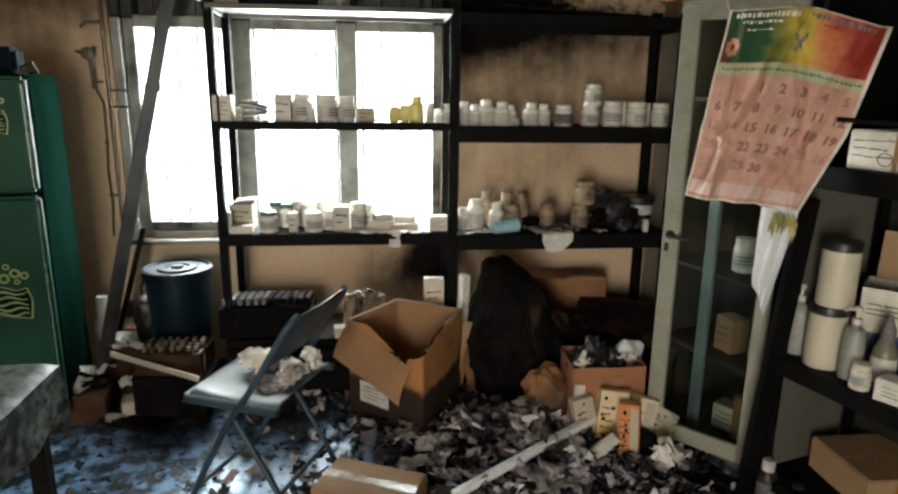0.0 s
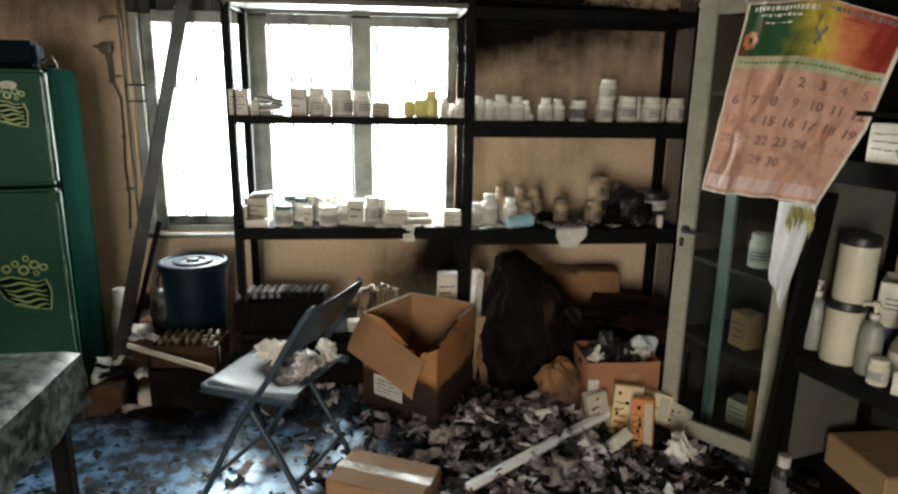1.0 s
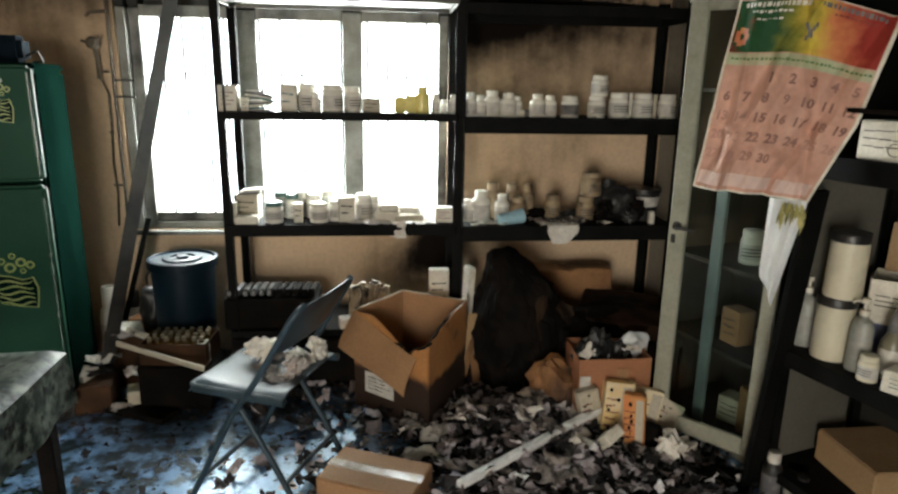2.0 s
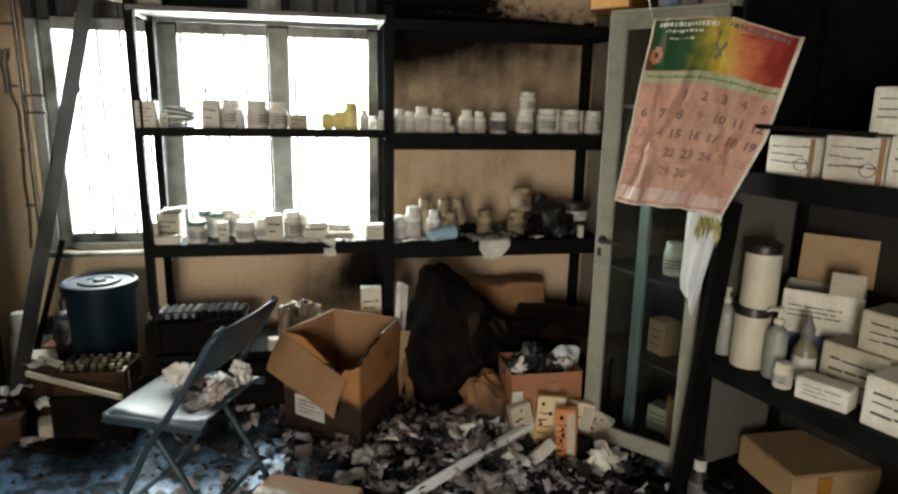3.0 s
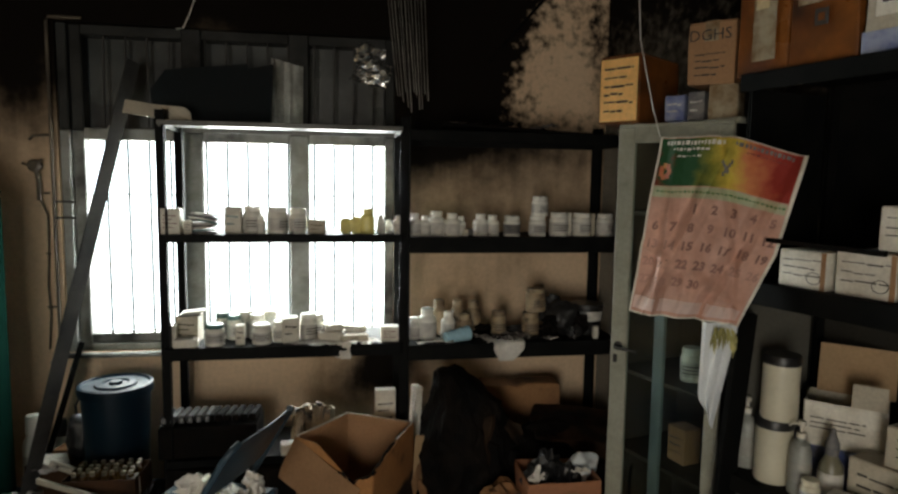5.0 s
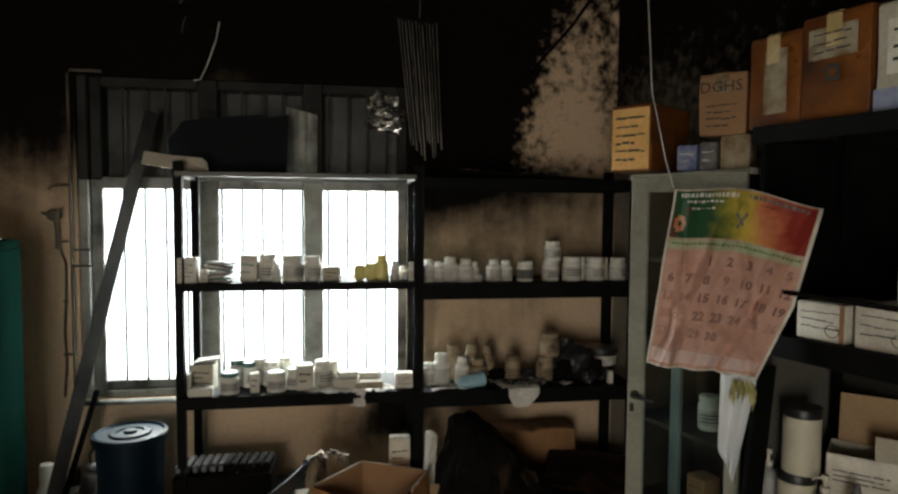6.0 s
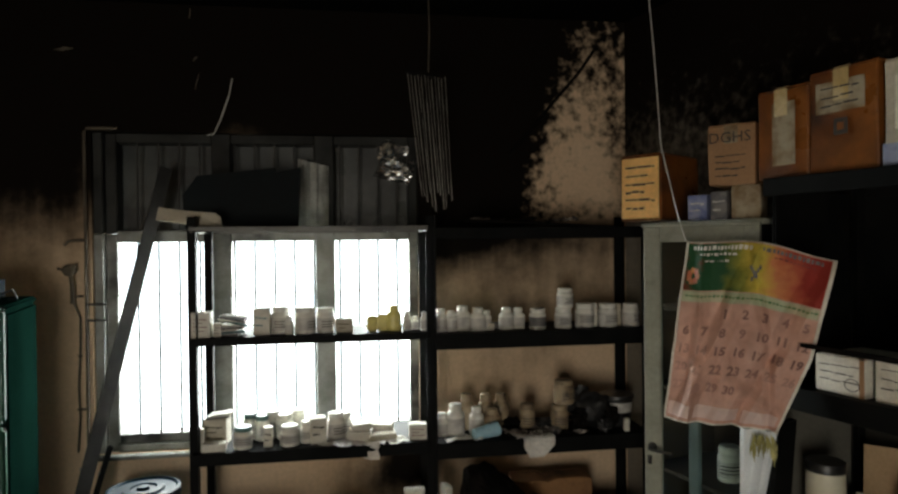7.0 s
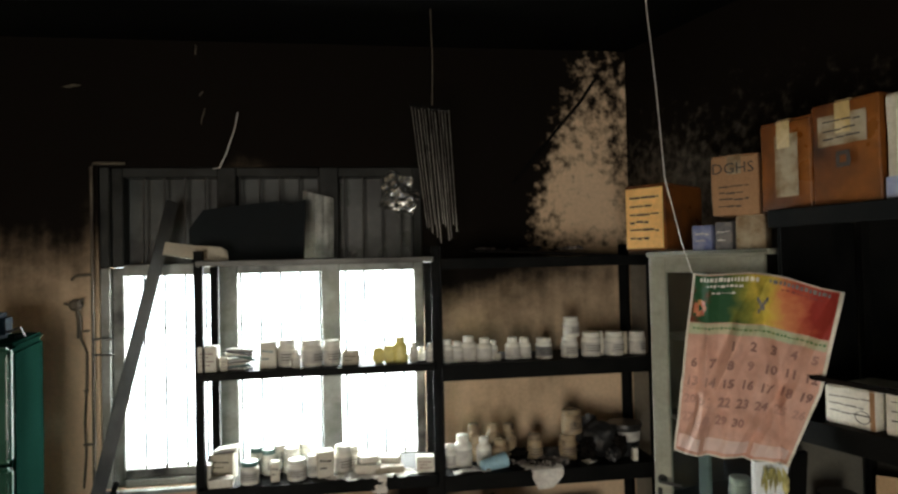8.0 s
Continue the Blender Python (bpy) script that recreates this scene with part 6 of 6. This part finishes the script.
# ---- big open carton ----
def wet_card():
    """Cardboard soaked and blackened from the floor up to a ragged tide line."""
    m = material("soaked_cardboard", (0.48, 0.22, 0.075), (0.37, 0.165, 0.06), rough=0.7, scale=5, fine=80, bump=0.15, soot=0.14, soot_scale=6)
    N, L = m.node_tree.nodes, m.node_tree.links
    geo, sep, nz, add, mr, mx = (N.new(k) for k in ("ShaderNodeNewGeometry", "ShaderNodeSeparateXYZ", "ShaderNodeTexNoise", "ShaderNodeMath", "ShaderNodeMapRange", "ShaderNodeMix"))
    L.new(geo.outputs["Position"], sep.inputs[0])
    nz.inputs["Scale"].default_value = 7.0
    L.new(geo.outputs["Position"], nz.inputs["Vector"])
    add.operation = "MULTIPLY_ADD"
    add.inputs[1].default_value = -0.14
    L.new(nz.outputs["Fac"], add.inputs[0])
    L.new(sep.outputs["Z"], add.inputs[2])
    mr.interpolation_type = "SMOOTHSTEP"
    mr.inputs[1].default_value, mr.inputs[2].default_value = 0.135, 0.185
    L.new(add.outputs[0], mr.inputs[0])
    p = N["Principled BSDF"]
    src = p.inputs["Base Color"].links[0].from_socket
    mx.data_type = "RGBA"
    mx.inputs[6].default_value = (0.03, 0.014, 0.008, 1)
    L.new(mr.outputs[0], mx.inputs[0])
    L.new(src, mx.inputs[7])
    L.new(mx.outputs[2], p.inputs["Base Color"])
    return m


M_cardwet = wet_card()


def build_big_carton():
    F, Lc, Rc = Vector((0.322, 2.215)), Vector((0.005, 2.50)), Vector((0.53, 2.60))
    B = Vector((0.232, 2.685))
    t = thing("big_carton", pose(0, 0, 0), "big open brown carton with burnt front corner and hanging flaps", "box")
    h = 0.47
    def panel(p, q, top, name, mat, seed, burnt=None, rise=0.0):
        n, mrows = 18, 12
        b = bmesh.new()
        vs = []
        for j in range(mrows + 1):
            row = []
            for i in range(n + 1):
                s = i / n
                zt = top + rise * s
                if burnt:
                    zt = top - burnt(s) - 0.02 * noise.noise(Vector((s * 9, seed, 0))) * (burnt(s) > 0.01)
                xy = p + (q - p) * s
                out = 0.008 * math.sin(math.pi * s) * math.sin(2.2 * j / mrows)
                row.append(b.verts.new((xy.x + out, xy.y - out, zt * j / mrows)))
            vs.append(row)
        for j in range(mrows):
            for i in range(n):
                b.faces.new((vs[j][i], vs[j][i + 1], vs[j + 1][i + 1], vs[j + 1][i]))
        return part(name, solid(b, 0.005), mat, t)
    panel(F, Lc, h, "panel", M_cardwet, 1, lambda s: 0.13 * max(0, 1 - abs(s - 0.25) / 0.48))
    panel(F, Rc, h, "panel", M_cardwet, 2, lambda s: 0.06 * max(0, 1 - s / 0.6))
    panel(Lc, B, h, "panel", M_cardin, 3, rise=0.03)
    panel(Rc, B, h, "panel", M_cardin, 4, rise=0.03)
    b = bmesh.new()
    b.faces.new([b.verts.new((p.x, p.y, 0.012)) for p in (F, Rc, B, Lc)])
    part("bottom", solid(b, 0.004), M_cardin, t)
    for p, q, za, zb in ((Lc, B, h, h + 0.03), (Rc, B, h, h + 0.03), (F + (Rc - F) * 0.55, Rc, h - 0.006, h)):
        part("rim", beam((p.x, p.y, za), (q.x, q.y, zb), 0.009, 0.005), M_cardpale, t, "pale raw cardboard edge")
    for p, q, z0, z1 in ((F, F + (Lc - F) * 0.25, h - 0.062, h - 0.13), (F + (Lc - F) * 0.25, F + (Lc - F) * 0.42, h - 0.13, h - 0.09), (F, F + (Rc - F) * 0.5, h - 0.062, h - 0.012)):
        pts = [(p.x + (q.x - p.x) * i / 7, p.y + (q.y - p.y) * i / 7, z0 + (z1 - z0) * i / 7 + 0.008 * noise.noise(Vector((i * 1.3, z0, 0)))) for i in range(8)]
        part("burnt_edge", crumple(tube(pts, 0.007, 6), 0.006, 40), M_char, t, "charred torn edge")
    # flaps hanging outside
    def flap(p, q, drop, out, s0, s1, mat, zoff=0.0, skew=0.0):
        d = (q - p).normalized()
        nrm = Vector((d.y, -d.x))
        if nrm.dot((p + q) / 2 - (F + B) / 2) < 0:
            nrm = -nrm
        b = bmesh.new()
        vs = []
        for j in range(9):
            k = j / 8
            row = []
            for i in range(11):
                s = s0 + (s1 - s0) * i / 10
                xy = p + (q - p) * s + nrm * (0.008 + out * math.sin(k * 1.4) + 0.006 * math.sin(5 * s + 3 * k)) + d * skew * k
                row.append(b.verts.new((xy.x, xy.y, h - 0.004 - zoff * (1 - s) - drop * k)))
            vs.append(row)
        for j in range(8):
            for i in range(10):
                b.faces.new((vs[j][i], vs[j][i + 1], vs[j + 1][i + 1], vs[j + 1][i]))
        part("flap", solid(b, 0.005), mat, t)
    flap(F, Lc, 0.155, 0.070, 0.12, 1.0, M_card, 0.15, 0.02)
    part("rim", beam((F.x + (Lc.x - F.x) * 0.4, F.y + (Lc.y - F.y) * 0.4, h - 0.098), (Lc.x, Lc.y, h + 0.002), 0.009, 0.006), M_cardpale, t, "pale raw cardboard edge")
    flap(Rc, B, 0.26, 0.07, 0.0, 0.75, M_cardwet)
    # torn flap hanging crumpled from the side by its corner
    for outline, mat, turn in (([(0.0, 0.42), (0.045, 0.41), (0.085, 0.31), (0.10, 0.24), (0.075, 0.22), (0.05, 0.15), (0.0, 0.20)], M_cardtan, 20), ([(0.0, 0.27), (0.055, 0.30), (0.105, 0.25), (0.06, 0.15), (0.035, 0.06), (-0.02, 0.10)], M_card, 48), ([(0.02, 0.20), (0.07, 0.17), (0.075, 0.02), (0.045, 0.005)], M_cardburnt, 5)):
        b = bmesh.new()
        b.faces.new([b.verts.new((x, 0.03 * math.sin(zz * 14), zz)) for x, zz in outline])
        bmesh.ops.triangulate(b, faces=b.faces[:])
        part("flap", solid(b, 0.004), mat, t, "torn flap hanging from the corner", m=pose(0.535, 2.585, 0.0, rz=turn))
    d = (Lc - F).normalized()
    c = F + (Lc - F) * 0.62 + Vector((d.y, -d.x)) * -0.010
    o = part("label", box(0.17, 0.0012, 0.10, (0, 0, 0)), M_label, t, "scorched white address label", m=Matrix.Translation((c.x - 0.004, c.y - 0.006, 0.10)) @ pose(0, 0, 0, rz=math.degrees(math.atan2(-d.y, -d.x))))
    bars(t, M_ink, 0.13, 0.07, 4, o.matrix_basis @ Matrix.Translation((0, -0.001, 0.05)) @ pose(0, 0, 0, 90), seed=5)
    return t


build_big_carton()

# ---- folding chair ----
def build_chair():
    # local x: where the chair faces; y: its left side; origin on the floor under the seat's middle
    m = pose(-0.288, 1.925, 0, rz=157)
    t = thing("folding_chair", m, "grey-blue folding steel chair with litter on its seat", "chair")
    hw = 0.205
    for s in (-1, 1):
        y = s * hw
        part("front_leg", tube([(0.215, y, 0.0), (0.02, y, 0.36), (-0.10, y, 0.53), (-0.232, y, 0.745), (-0.25, y * 0.94, 0.772), (-0.258, y * 0.80, 0.782)], 0.0115, 10), M_chair, t, smooth=True)
        y2 = s * (hw - 0.028)
        part("rear_leg", tube([(-0.225, y2, 0.0), (-0.12, y2, 0.19), (0.03, y2, 0.43)], 0.0110, 10), M_chair, t, smooth=True)
        part("foot", lathe([(0, 0), (0.016, 0), (0.014, 0.03), (0, 0.03)], 10), M_rubber, t, m=Matrix.Translation((0.215, y, 0)))
        part("foot", lathe([(0, 0), (0.016, 0), (0.014, 0.03), (0, 0.03)], 10), M_rubber, t, m=Matrix.Translation((-0.225, y2, 0)))
    part("crossbar", tube([(-0.16, -hw + 0.028, 0.12), (-0.16, hw - 0.028, 0.12)], 0.009, 8), M_chair, t)
    part("crossbar", tube([(0.16, -hw, 0.10), (0.16, hw, 0.10)], 0.009, 8), M_chair, t)
    b = bmesh.new()
    n = 14
    vs = [[b.verts.new((-0.185 + 0.375 * i / n, -0.20 + 0.40 * j / n, 0.462 + 0.012 * (2 * i / n - 1) ** 4 - 0.014 * (1 - (2 * j / n - 1) ** 2) * (1 - (2 * i / n - 1) ** 2) - (0.025 if i == n else 0) - (0.02 if j in (0, n) else 0))) for i in range(n + 1)] for j in range(n + 1)]
    for j in range(n):
        for i in range(n):
            b.faces.new((vs[j][i], vs[j][i + 1], vs[j + 1][i + 1], vs[j + 1][i]))
    part("seat", solid(b, 0.004), M_chair, t, smooth=True)
    part("seat_rim", tube([(-0.185, -0.198, 0.444), (0.165, -0.198, 0.444), (0.189, -0.175, 0.440), (0.189, 0.175, 0.440), (0.165, 0.198, 0.444), (-0.185, 0.198, 0.444)], 0.015, 8), M_chair, t, "rolled seat edge", smooth=True)
    b = bmesh.new()
    vs = []
    for j in range(9):
        k = j / 8
        row = []
        for i in range(13):
            s = 2 * i / 12 - 1
            row.append(b.verts.new((-0.142 - 0.108 * k - 0.018 * (1 - s * s), s * (hw - 0.004), 0.605 + 0.172 * k + 0.010 * (1 - s ** 4) * (1 if j == 8 else 0))))
        vs.append(row)
    for j in range(8):
        for i in range(12):
            b.faces.new((vs[j][i], vs[j][i + 1], vs[j + 1][i + 1], vs[j + 1][i]))
    part("backrest", solid(b, 0.006), M_chair, t, smooth=True)
    return t, m


chair, CM = build_chair()


def rag(m, sx, sy, sz, seed, mat, label, name="paper_wad", category="paper", group="wads on the chair", lumps=0.35):
    b = bmesh.new()
    bmesh.ops.create_icosphere(b, subdivisions=3 if category == "paper" or "crushed" in name else 4, radius=0.5, matrix=Matrix.Diagonal((sx, sy, sz, 1)))
    s = min(sx, sy, sz)
    if category == "paper" or "crushed" in name:
        rgw = random.Random(seed)
        for v in b.verts:
            v.co *= rgw.choice((0.62, 0.82, 1.0, 1.2) if category == "paper" else (0.90, 1.0, 1.05)) + rgw.uniform(-0.06, 0.06)
    crumple(crumple(b, s * lumps, 0.9 / s, seed), s * lumps * 0.45, 2.6 / s, seed + 3)
    low = min(v.co.z for v in b.verts)
    for v in b.verts:
        v.co.z -= low
    ob = part(name, b, mat, m=m)
    return tagged(ob, label, category, group)


for x, y, sx, sy, sz, sd, mt in ((0.08, -0.07, 0.085, 0.05, 0.055, 1, M_paper), (0.05, -0.11, 0.06, 0.05, 0.04, 2, M_paper), (-0.10, -0.06, 0.09, 0.05, 0.045, 4, M_paper), (-0.13, 0.03, 0.07, 0.06, 0.05, 6, M_burntpaper), (-0.13, -0.14, 0.07, 0.05, 0.05, 8, M_paper)):
    rag(CM @ pose(x, y, 0.452, rz=40 * sd), sx * 1.25, sy * 1.3, sz * 1.35, sd, mt, "crumpled stained paper on the chair seat", lumps=0.25)
small_box(CM @ pose(0.03, -0.05, 0.466, 14, 68, 30), 0.15, 0.07, 0.016, M_cardwhite, "flattened white carton standing on the chair seat", "wads on the chair")
for i in range(5):
    p = CM @ Vector((rnd.uniform(-0.13, 0.02), rnd.uniform(-0.13, 0.08), 0.450))
    scrap(p.x, p.y, p.z, 0.10, 0.07, M_paper if i % 2 else M_burntpaper, 60 + i, rz=rnd.uniform(0, 180), label="torn scorched paper on the chair seat", group="wads on the chair", amount=0.02)

# ---- red-brown carton with black bags, medicine cartons, foam strip ----
t = thing("carton", pose(1.115, 2.24, 0, rz=-3), "reddish brown open carton with a white label, stuffed with black bags", "box")
b = box(0.31, 0.24, 0.365)
bmesh.ops.delete(b, geom=[f for f in b.faces if f.normal.z > 0.9], context="FACES_ONLY")
bmesh.ops.subdivide_edges(b, edges=b.edges[:], cuts=4, use_grid_fill=True)
part("body", solid(crumple(b, 0.010, 5, 2), 0.004), material("reddish_cardboard", (0.36, 0.155, 0.075), (0.27, 0.11, 0.055), rough=0.7, scale=4, fine=80, bump=0.12, soot=0.12), t)
part("label", box(0.045, 0.0012, 0.21, (-0.128, -0.130, 0.08)), M_label, t, "white paper label")
part("tape", box(0.05, 0.001, 0.14, (0.03, -0.1315, 0.185)), M_card, t)
for i, (x, y, zz, sx, sz) in enumerate([(1.04, 2.25, 0.22, 0.17, 0.17), (1.14, 2.22, 0.20, 0.16, 0.20), (1.09, 2.29, 0.24, 0.15, 0.19)]):
    b = bmesh.new()
    bmesh.ops.create_icosphere(b, subdivisions=3, radius=0.5, matrix=Matrix.Diagonal((sx, sx * 0.85, sz, 1)))
    jag = random.Random(70 + i)
    for v in b.verts:
        v.co *= jag.choice((0.7, 0.9, 1.0, 1.18))
    tagged(part("black_bag", b, M_black, m=pose(x, y, zz + sz / 2, rz=40 * i)), "crumpled shiny black bag in the carton", "bag", "bags in the carton")
for i, (x, y) in enumerate([(1.00, 2.17), (1.06, 2.30), (1.20, 2.19)]):
    scrap(x, y, 0.375, 0.06, 0.045, M_paper, 820 + i, rx=50 - 20 * i, ry=25 * (i - 1), rz=50 * i, label="torn white wrapper sticking out of the carton", group="wrappers in the carton", amount=0.03)
rag(pose(1.24, 2.27, 0.30), 0.12, 0.12, 0.13, 12, M_cloth, "white crumpled bag in the carton", "white_bag", "bag", "bags in the carton", 0.3)
rag(pose(0.885, 2.29, 0.0), 0.19, 0.22, 0.30, 13, M_cardburnt, "scorched crushed carton leaning on another carton", "crushed_carton", "box", "crushed cartons", 0.25)
for x, y, rx, ry, rz, w, d, h, mt, lab in ((1.085, 2.03, -8, 4, -12, 0.10, 0.05, 0.20, M_medyellow, "tall yellow and white medicine carton with dark spots"), (1.145, 1.95, -6, -3, -28, 0.075, 0.05, 0.185, M_medorange, "tall orange medicine carton with dark spots"), (1.20, 2.05, -12, 10, -20, 0.10, 0.05, 0.17, M_medyellow, "yellow medicine carton with dark spots"), (1.24, 2.02, -25, 22, -25, 0.11, 0.04, 0.15, M_cardpale, "pale brown torn medicine carton"), (1.03, 2.08, -6, -12, 8, 0.08, 0.05, 0.17, M_cardpale, "pale torn medicine carton"), (1.12, 2.09, -4, 2, 5, 0.11, 0.06, 0.185, M_medyellow, "yellow and white medicine carton standing behind others")):
    t = small_box(pose(x, y, 0.012, rx, ry, rz), w * 1.15, d, h * 1.4, mt, lab, "spotted medicine cartons")
    w, h = w * 1.15, h * 1.4
    for i in range(9):
        r = rnd.uniform(0.003, 0.008)
        b = lathe([(0, 0.0008), (r, 0.0006), (r, 0)], 7, at=((-0.22 + rnd.uniform(-0.2, 0.3)) * w, rnd.uniform(0.05, 0.92) * h, 0), squash=rnd.uniform(0.6, 1.6))
        part("scorch_spot", b, M_char, t, m=Matrix.Translation((0, -d / 2 - 0.0018, 0)) @ pose(0, 0, 0, 90))
    bars(t, M_redink, w * 0.5, h * 0.5, 5, Matrix.Translation((-w * 0.18, -d / 2 - 0.0012, h * 0.55)) @ pose(0, 0, 0, 90), seed=int(w * 1000))
    part("panel", box(w * 0.35, 0.001, h * 0.9, (w * 0.27, -d / 2 - 0.0006, h * 0.05)), M_cardpale, t)
t = small_box(pose(1.005, 1.985, 0.045, 42, -18, 32), 0.085, 0.045, 0.16, M_cardwhite, "white scorched carton leaning over the litter", "spotted medicine cartons", M_ink, 4, 3)
rag(pose(1.275, 1.88, 0.0), 0.13, 0.11, 0.13, 21, M_paper, "crumpled white paper on the floor", group="wads on the floor")
rag(pose(1.24, 1.98, 0.0), 0.16, 0.10, 0.12, 22, M_char, "charred lump on the floor", "charred_lump", "debris", "charred lumps")
t = thing("foam_strip", pose(0.745, 1.915, 0.105, 0, -6, 30.5), "long white foam strip lying on the litter", "strip")
part("body", crumple(box(0.80, 0.036, 0.026, bevel=0.004), 0.004, 8), material("white_foam", (0.82, 0.83, 0.82), (0.74, 0.75, 0.75), rough=0.6, scale=8, bump=0.1), t)
# flattened carton in the foreground
t = thing("carton", pose(0.10, 1.76, 0, rz=-24), "low brown carton with a shiny strip of tape, on the floor", "box")
dress_carton(t, 0.36, 0.22, 0.115, M_card, None, None, None, seed=91, dent=0.008)
part("tape", box(0.365, 0.045, 0.001, (0, 0.0, 0.121)), M_cleartape, t, "shiny clear tape")

# ---- litter on the floor ----
def mound(x, y):
    """Height of the burnt heap over the floor."""
    return 0.115 * math.exp(-((x - 0.74) / 0.30) ** 2 - ((y - 2.18) / 0.26) ** 2) + 0.05 * math.exp(-((x - 0.95) / 0.45) ** 2 - ((y - 1.80) / 0.25) ** 2)


b = bmesh.new()
bmesh.ops.create_grid(b, x_segments=90, y_segments=70, size=0.5, matrix=Matrix.Translation((0.80, 2.0, 0)) @ Matrix.Diagonal((1.7, 1.35, 1, 1)))
for v in b.verts:
    k = mound(v.co.x, v.co.y)
    v.co.z = k * (0.85 + 0.5 * noise.noise(v.co * 14) + 0.35 * noise.noise(v.co * 37)) - 0.008
tagged(part("ash_heap", b, M_char), "low heap of wet black ash on the floor", "ash", "", "stuff")


def litter(name, n, seed, mat, x0, x1, y0, y1, lo, hi, label, lift=0.02, dense=None, tilt=18):
    """Burnt paper: creased, ragged flakes lying on and over one another."""
    rg = random.Random(seed)
    verts, faces = [], []
    made = 0
    while made < n:
        x, y = rg.uniform(x0, x1), rg.uniform(y0, y1)
        if dense and rg.random() > dense(x, y):
            continue
        made += 1
        s = lo + (hi - lo) * rg.random() ** 2.4
        base = mound(x, y) * 0.95
        m = pose(x, y, base + 0.006 + rg.random() * lift, rg.gauss(0, tilt), rg.gauss(0, tilt), rg.uniform(0, 360))
        w, curl, twist, fold = s * rg.uniform(0.35, 0.95), rg.gauss(0, 0.6), rg.gauss(0, 0.5), rg.uniform(-0.6, 0.6)
        o = len(verts)
        for jj in range(4):
            for ii in range(5):
                a, c = ii / 2 - 1, jj / 1.5 - 1
                edge = rg.uniform(0.62, 1.12) if ii in (0, 4) or jj in (0, 3) else 1.0
                q = m @ Vector((s * a * edge, w * c * edge, s * (0.35 * curl * a * a + 0.4 * twist * a * c + 0.5 * fold * abs(a + 0.6 * c) + rg.uniform(-0.14, 0.14))))
                q.z = max(q.z, 0.004 + 0.002 * (ii % 2))
                verts.append(q)
        for jj in range(3):
            for ii in range(4):
                k = o + jj * 5 + ii
                faces.append((k, k + 1, k + 6, k + 5))
    me = bpy.data.meshes.new(name)
    me.from_pydata(verts, [], faces)
    me.materials.append(mat)
    return tagged(new(name, me), label, "litter", "", "stuff")


def heap_zone(x, y):
    return min(1.0, 0.10 + 1.1 * math.exp(-((x - 0.80) / 0.52) ** 2 - ((y - 2.0) / 0.48) ** 2))


litter("ash_litter", 2600, 1, M_ashlitter, -1.3, 1.55, 1.2, 2.75, 0.006, 0.028, "black ash flakes strewn over the floor", 0.02, heap_zone)
litter("paper_litter", 2600, 2, M_litter, -0.45, 1.55, 1.3, 2.75, 0.008, 0.050, "scorched scraps of paper strewn over the floor", 0.045, heap_zone, 24)
litter("floor_specks", 420, 4, M_ashlitter, -1.3, 0.3, 1.3, 2.7, 0.004, 0.014, "small black specks of ash on the wet floor", 0.004)
for i in range(26):
    x, y = rnd.uniform(0.25, 1.35), rnd.uniform(1.75, 2.3)
    scrap(x, y, 0.02 + mound(x, y), rnd.uniform(0.08, 0.16), rnd.uniform(0.06, 0.12), M_burntpaper if i % 3 else M_paper, 200 + i, rz=rnd.uniform(0, 180), label="crumpled scorched sheet on the floor", group="crumpled sheets on the floor", amount=0.04)
for i in range(5):
    x, y = rnd.uniform(0.55, 1.3), rnd.uniform(1.75, 2.2)
    rag(pose(x, y, 0), rnd.uniform(0.08, 0.16), rnd.uniform(0.08, 0.14), rnd.uniform(0.05, 0.10), 300 + i, M_char if i % 3 else M_burntpaper, "charred lump among the litter", "charred_lump", "debris", "charred lumps")
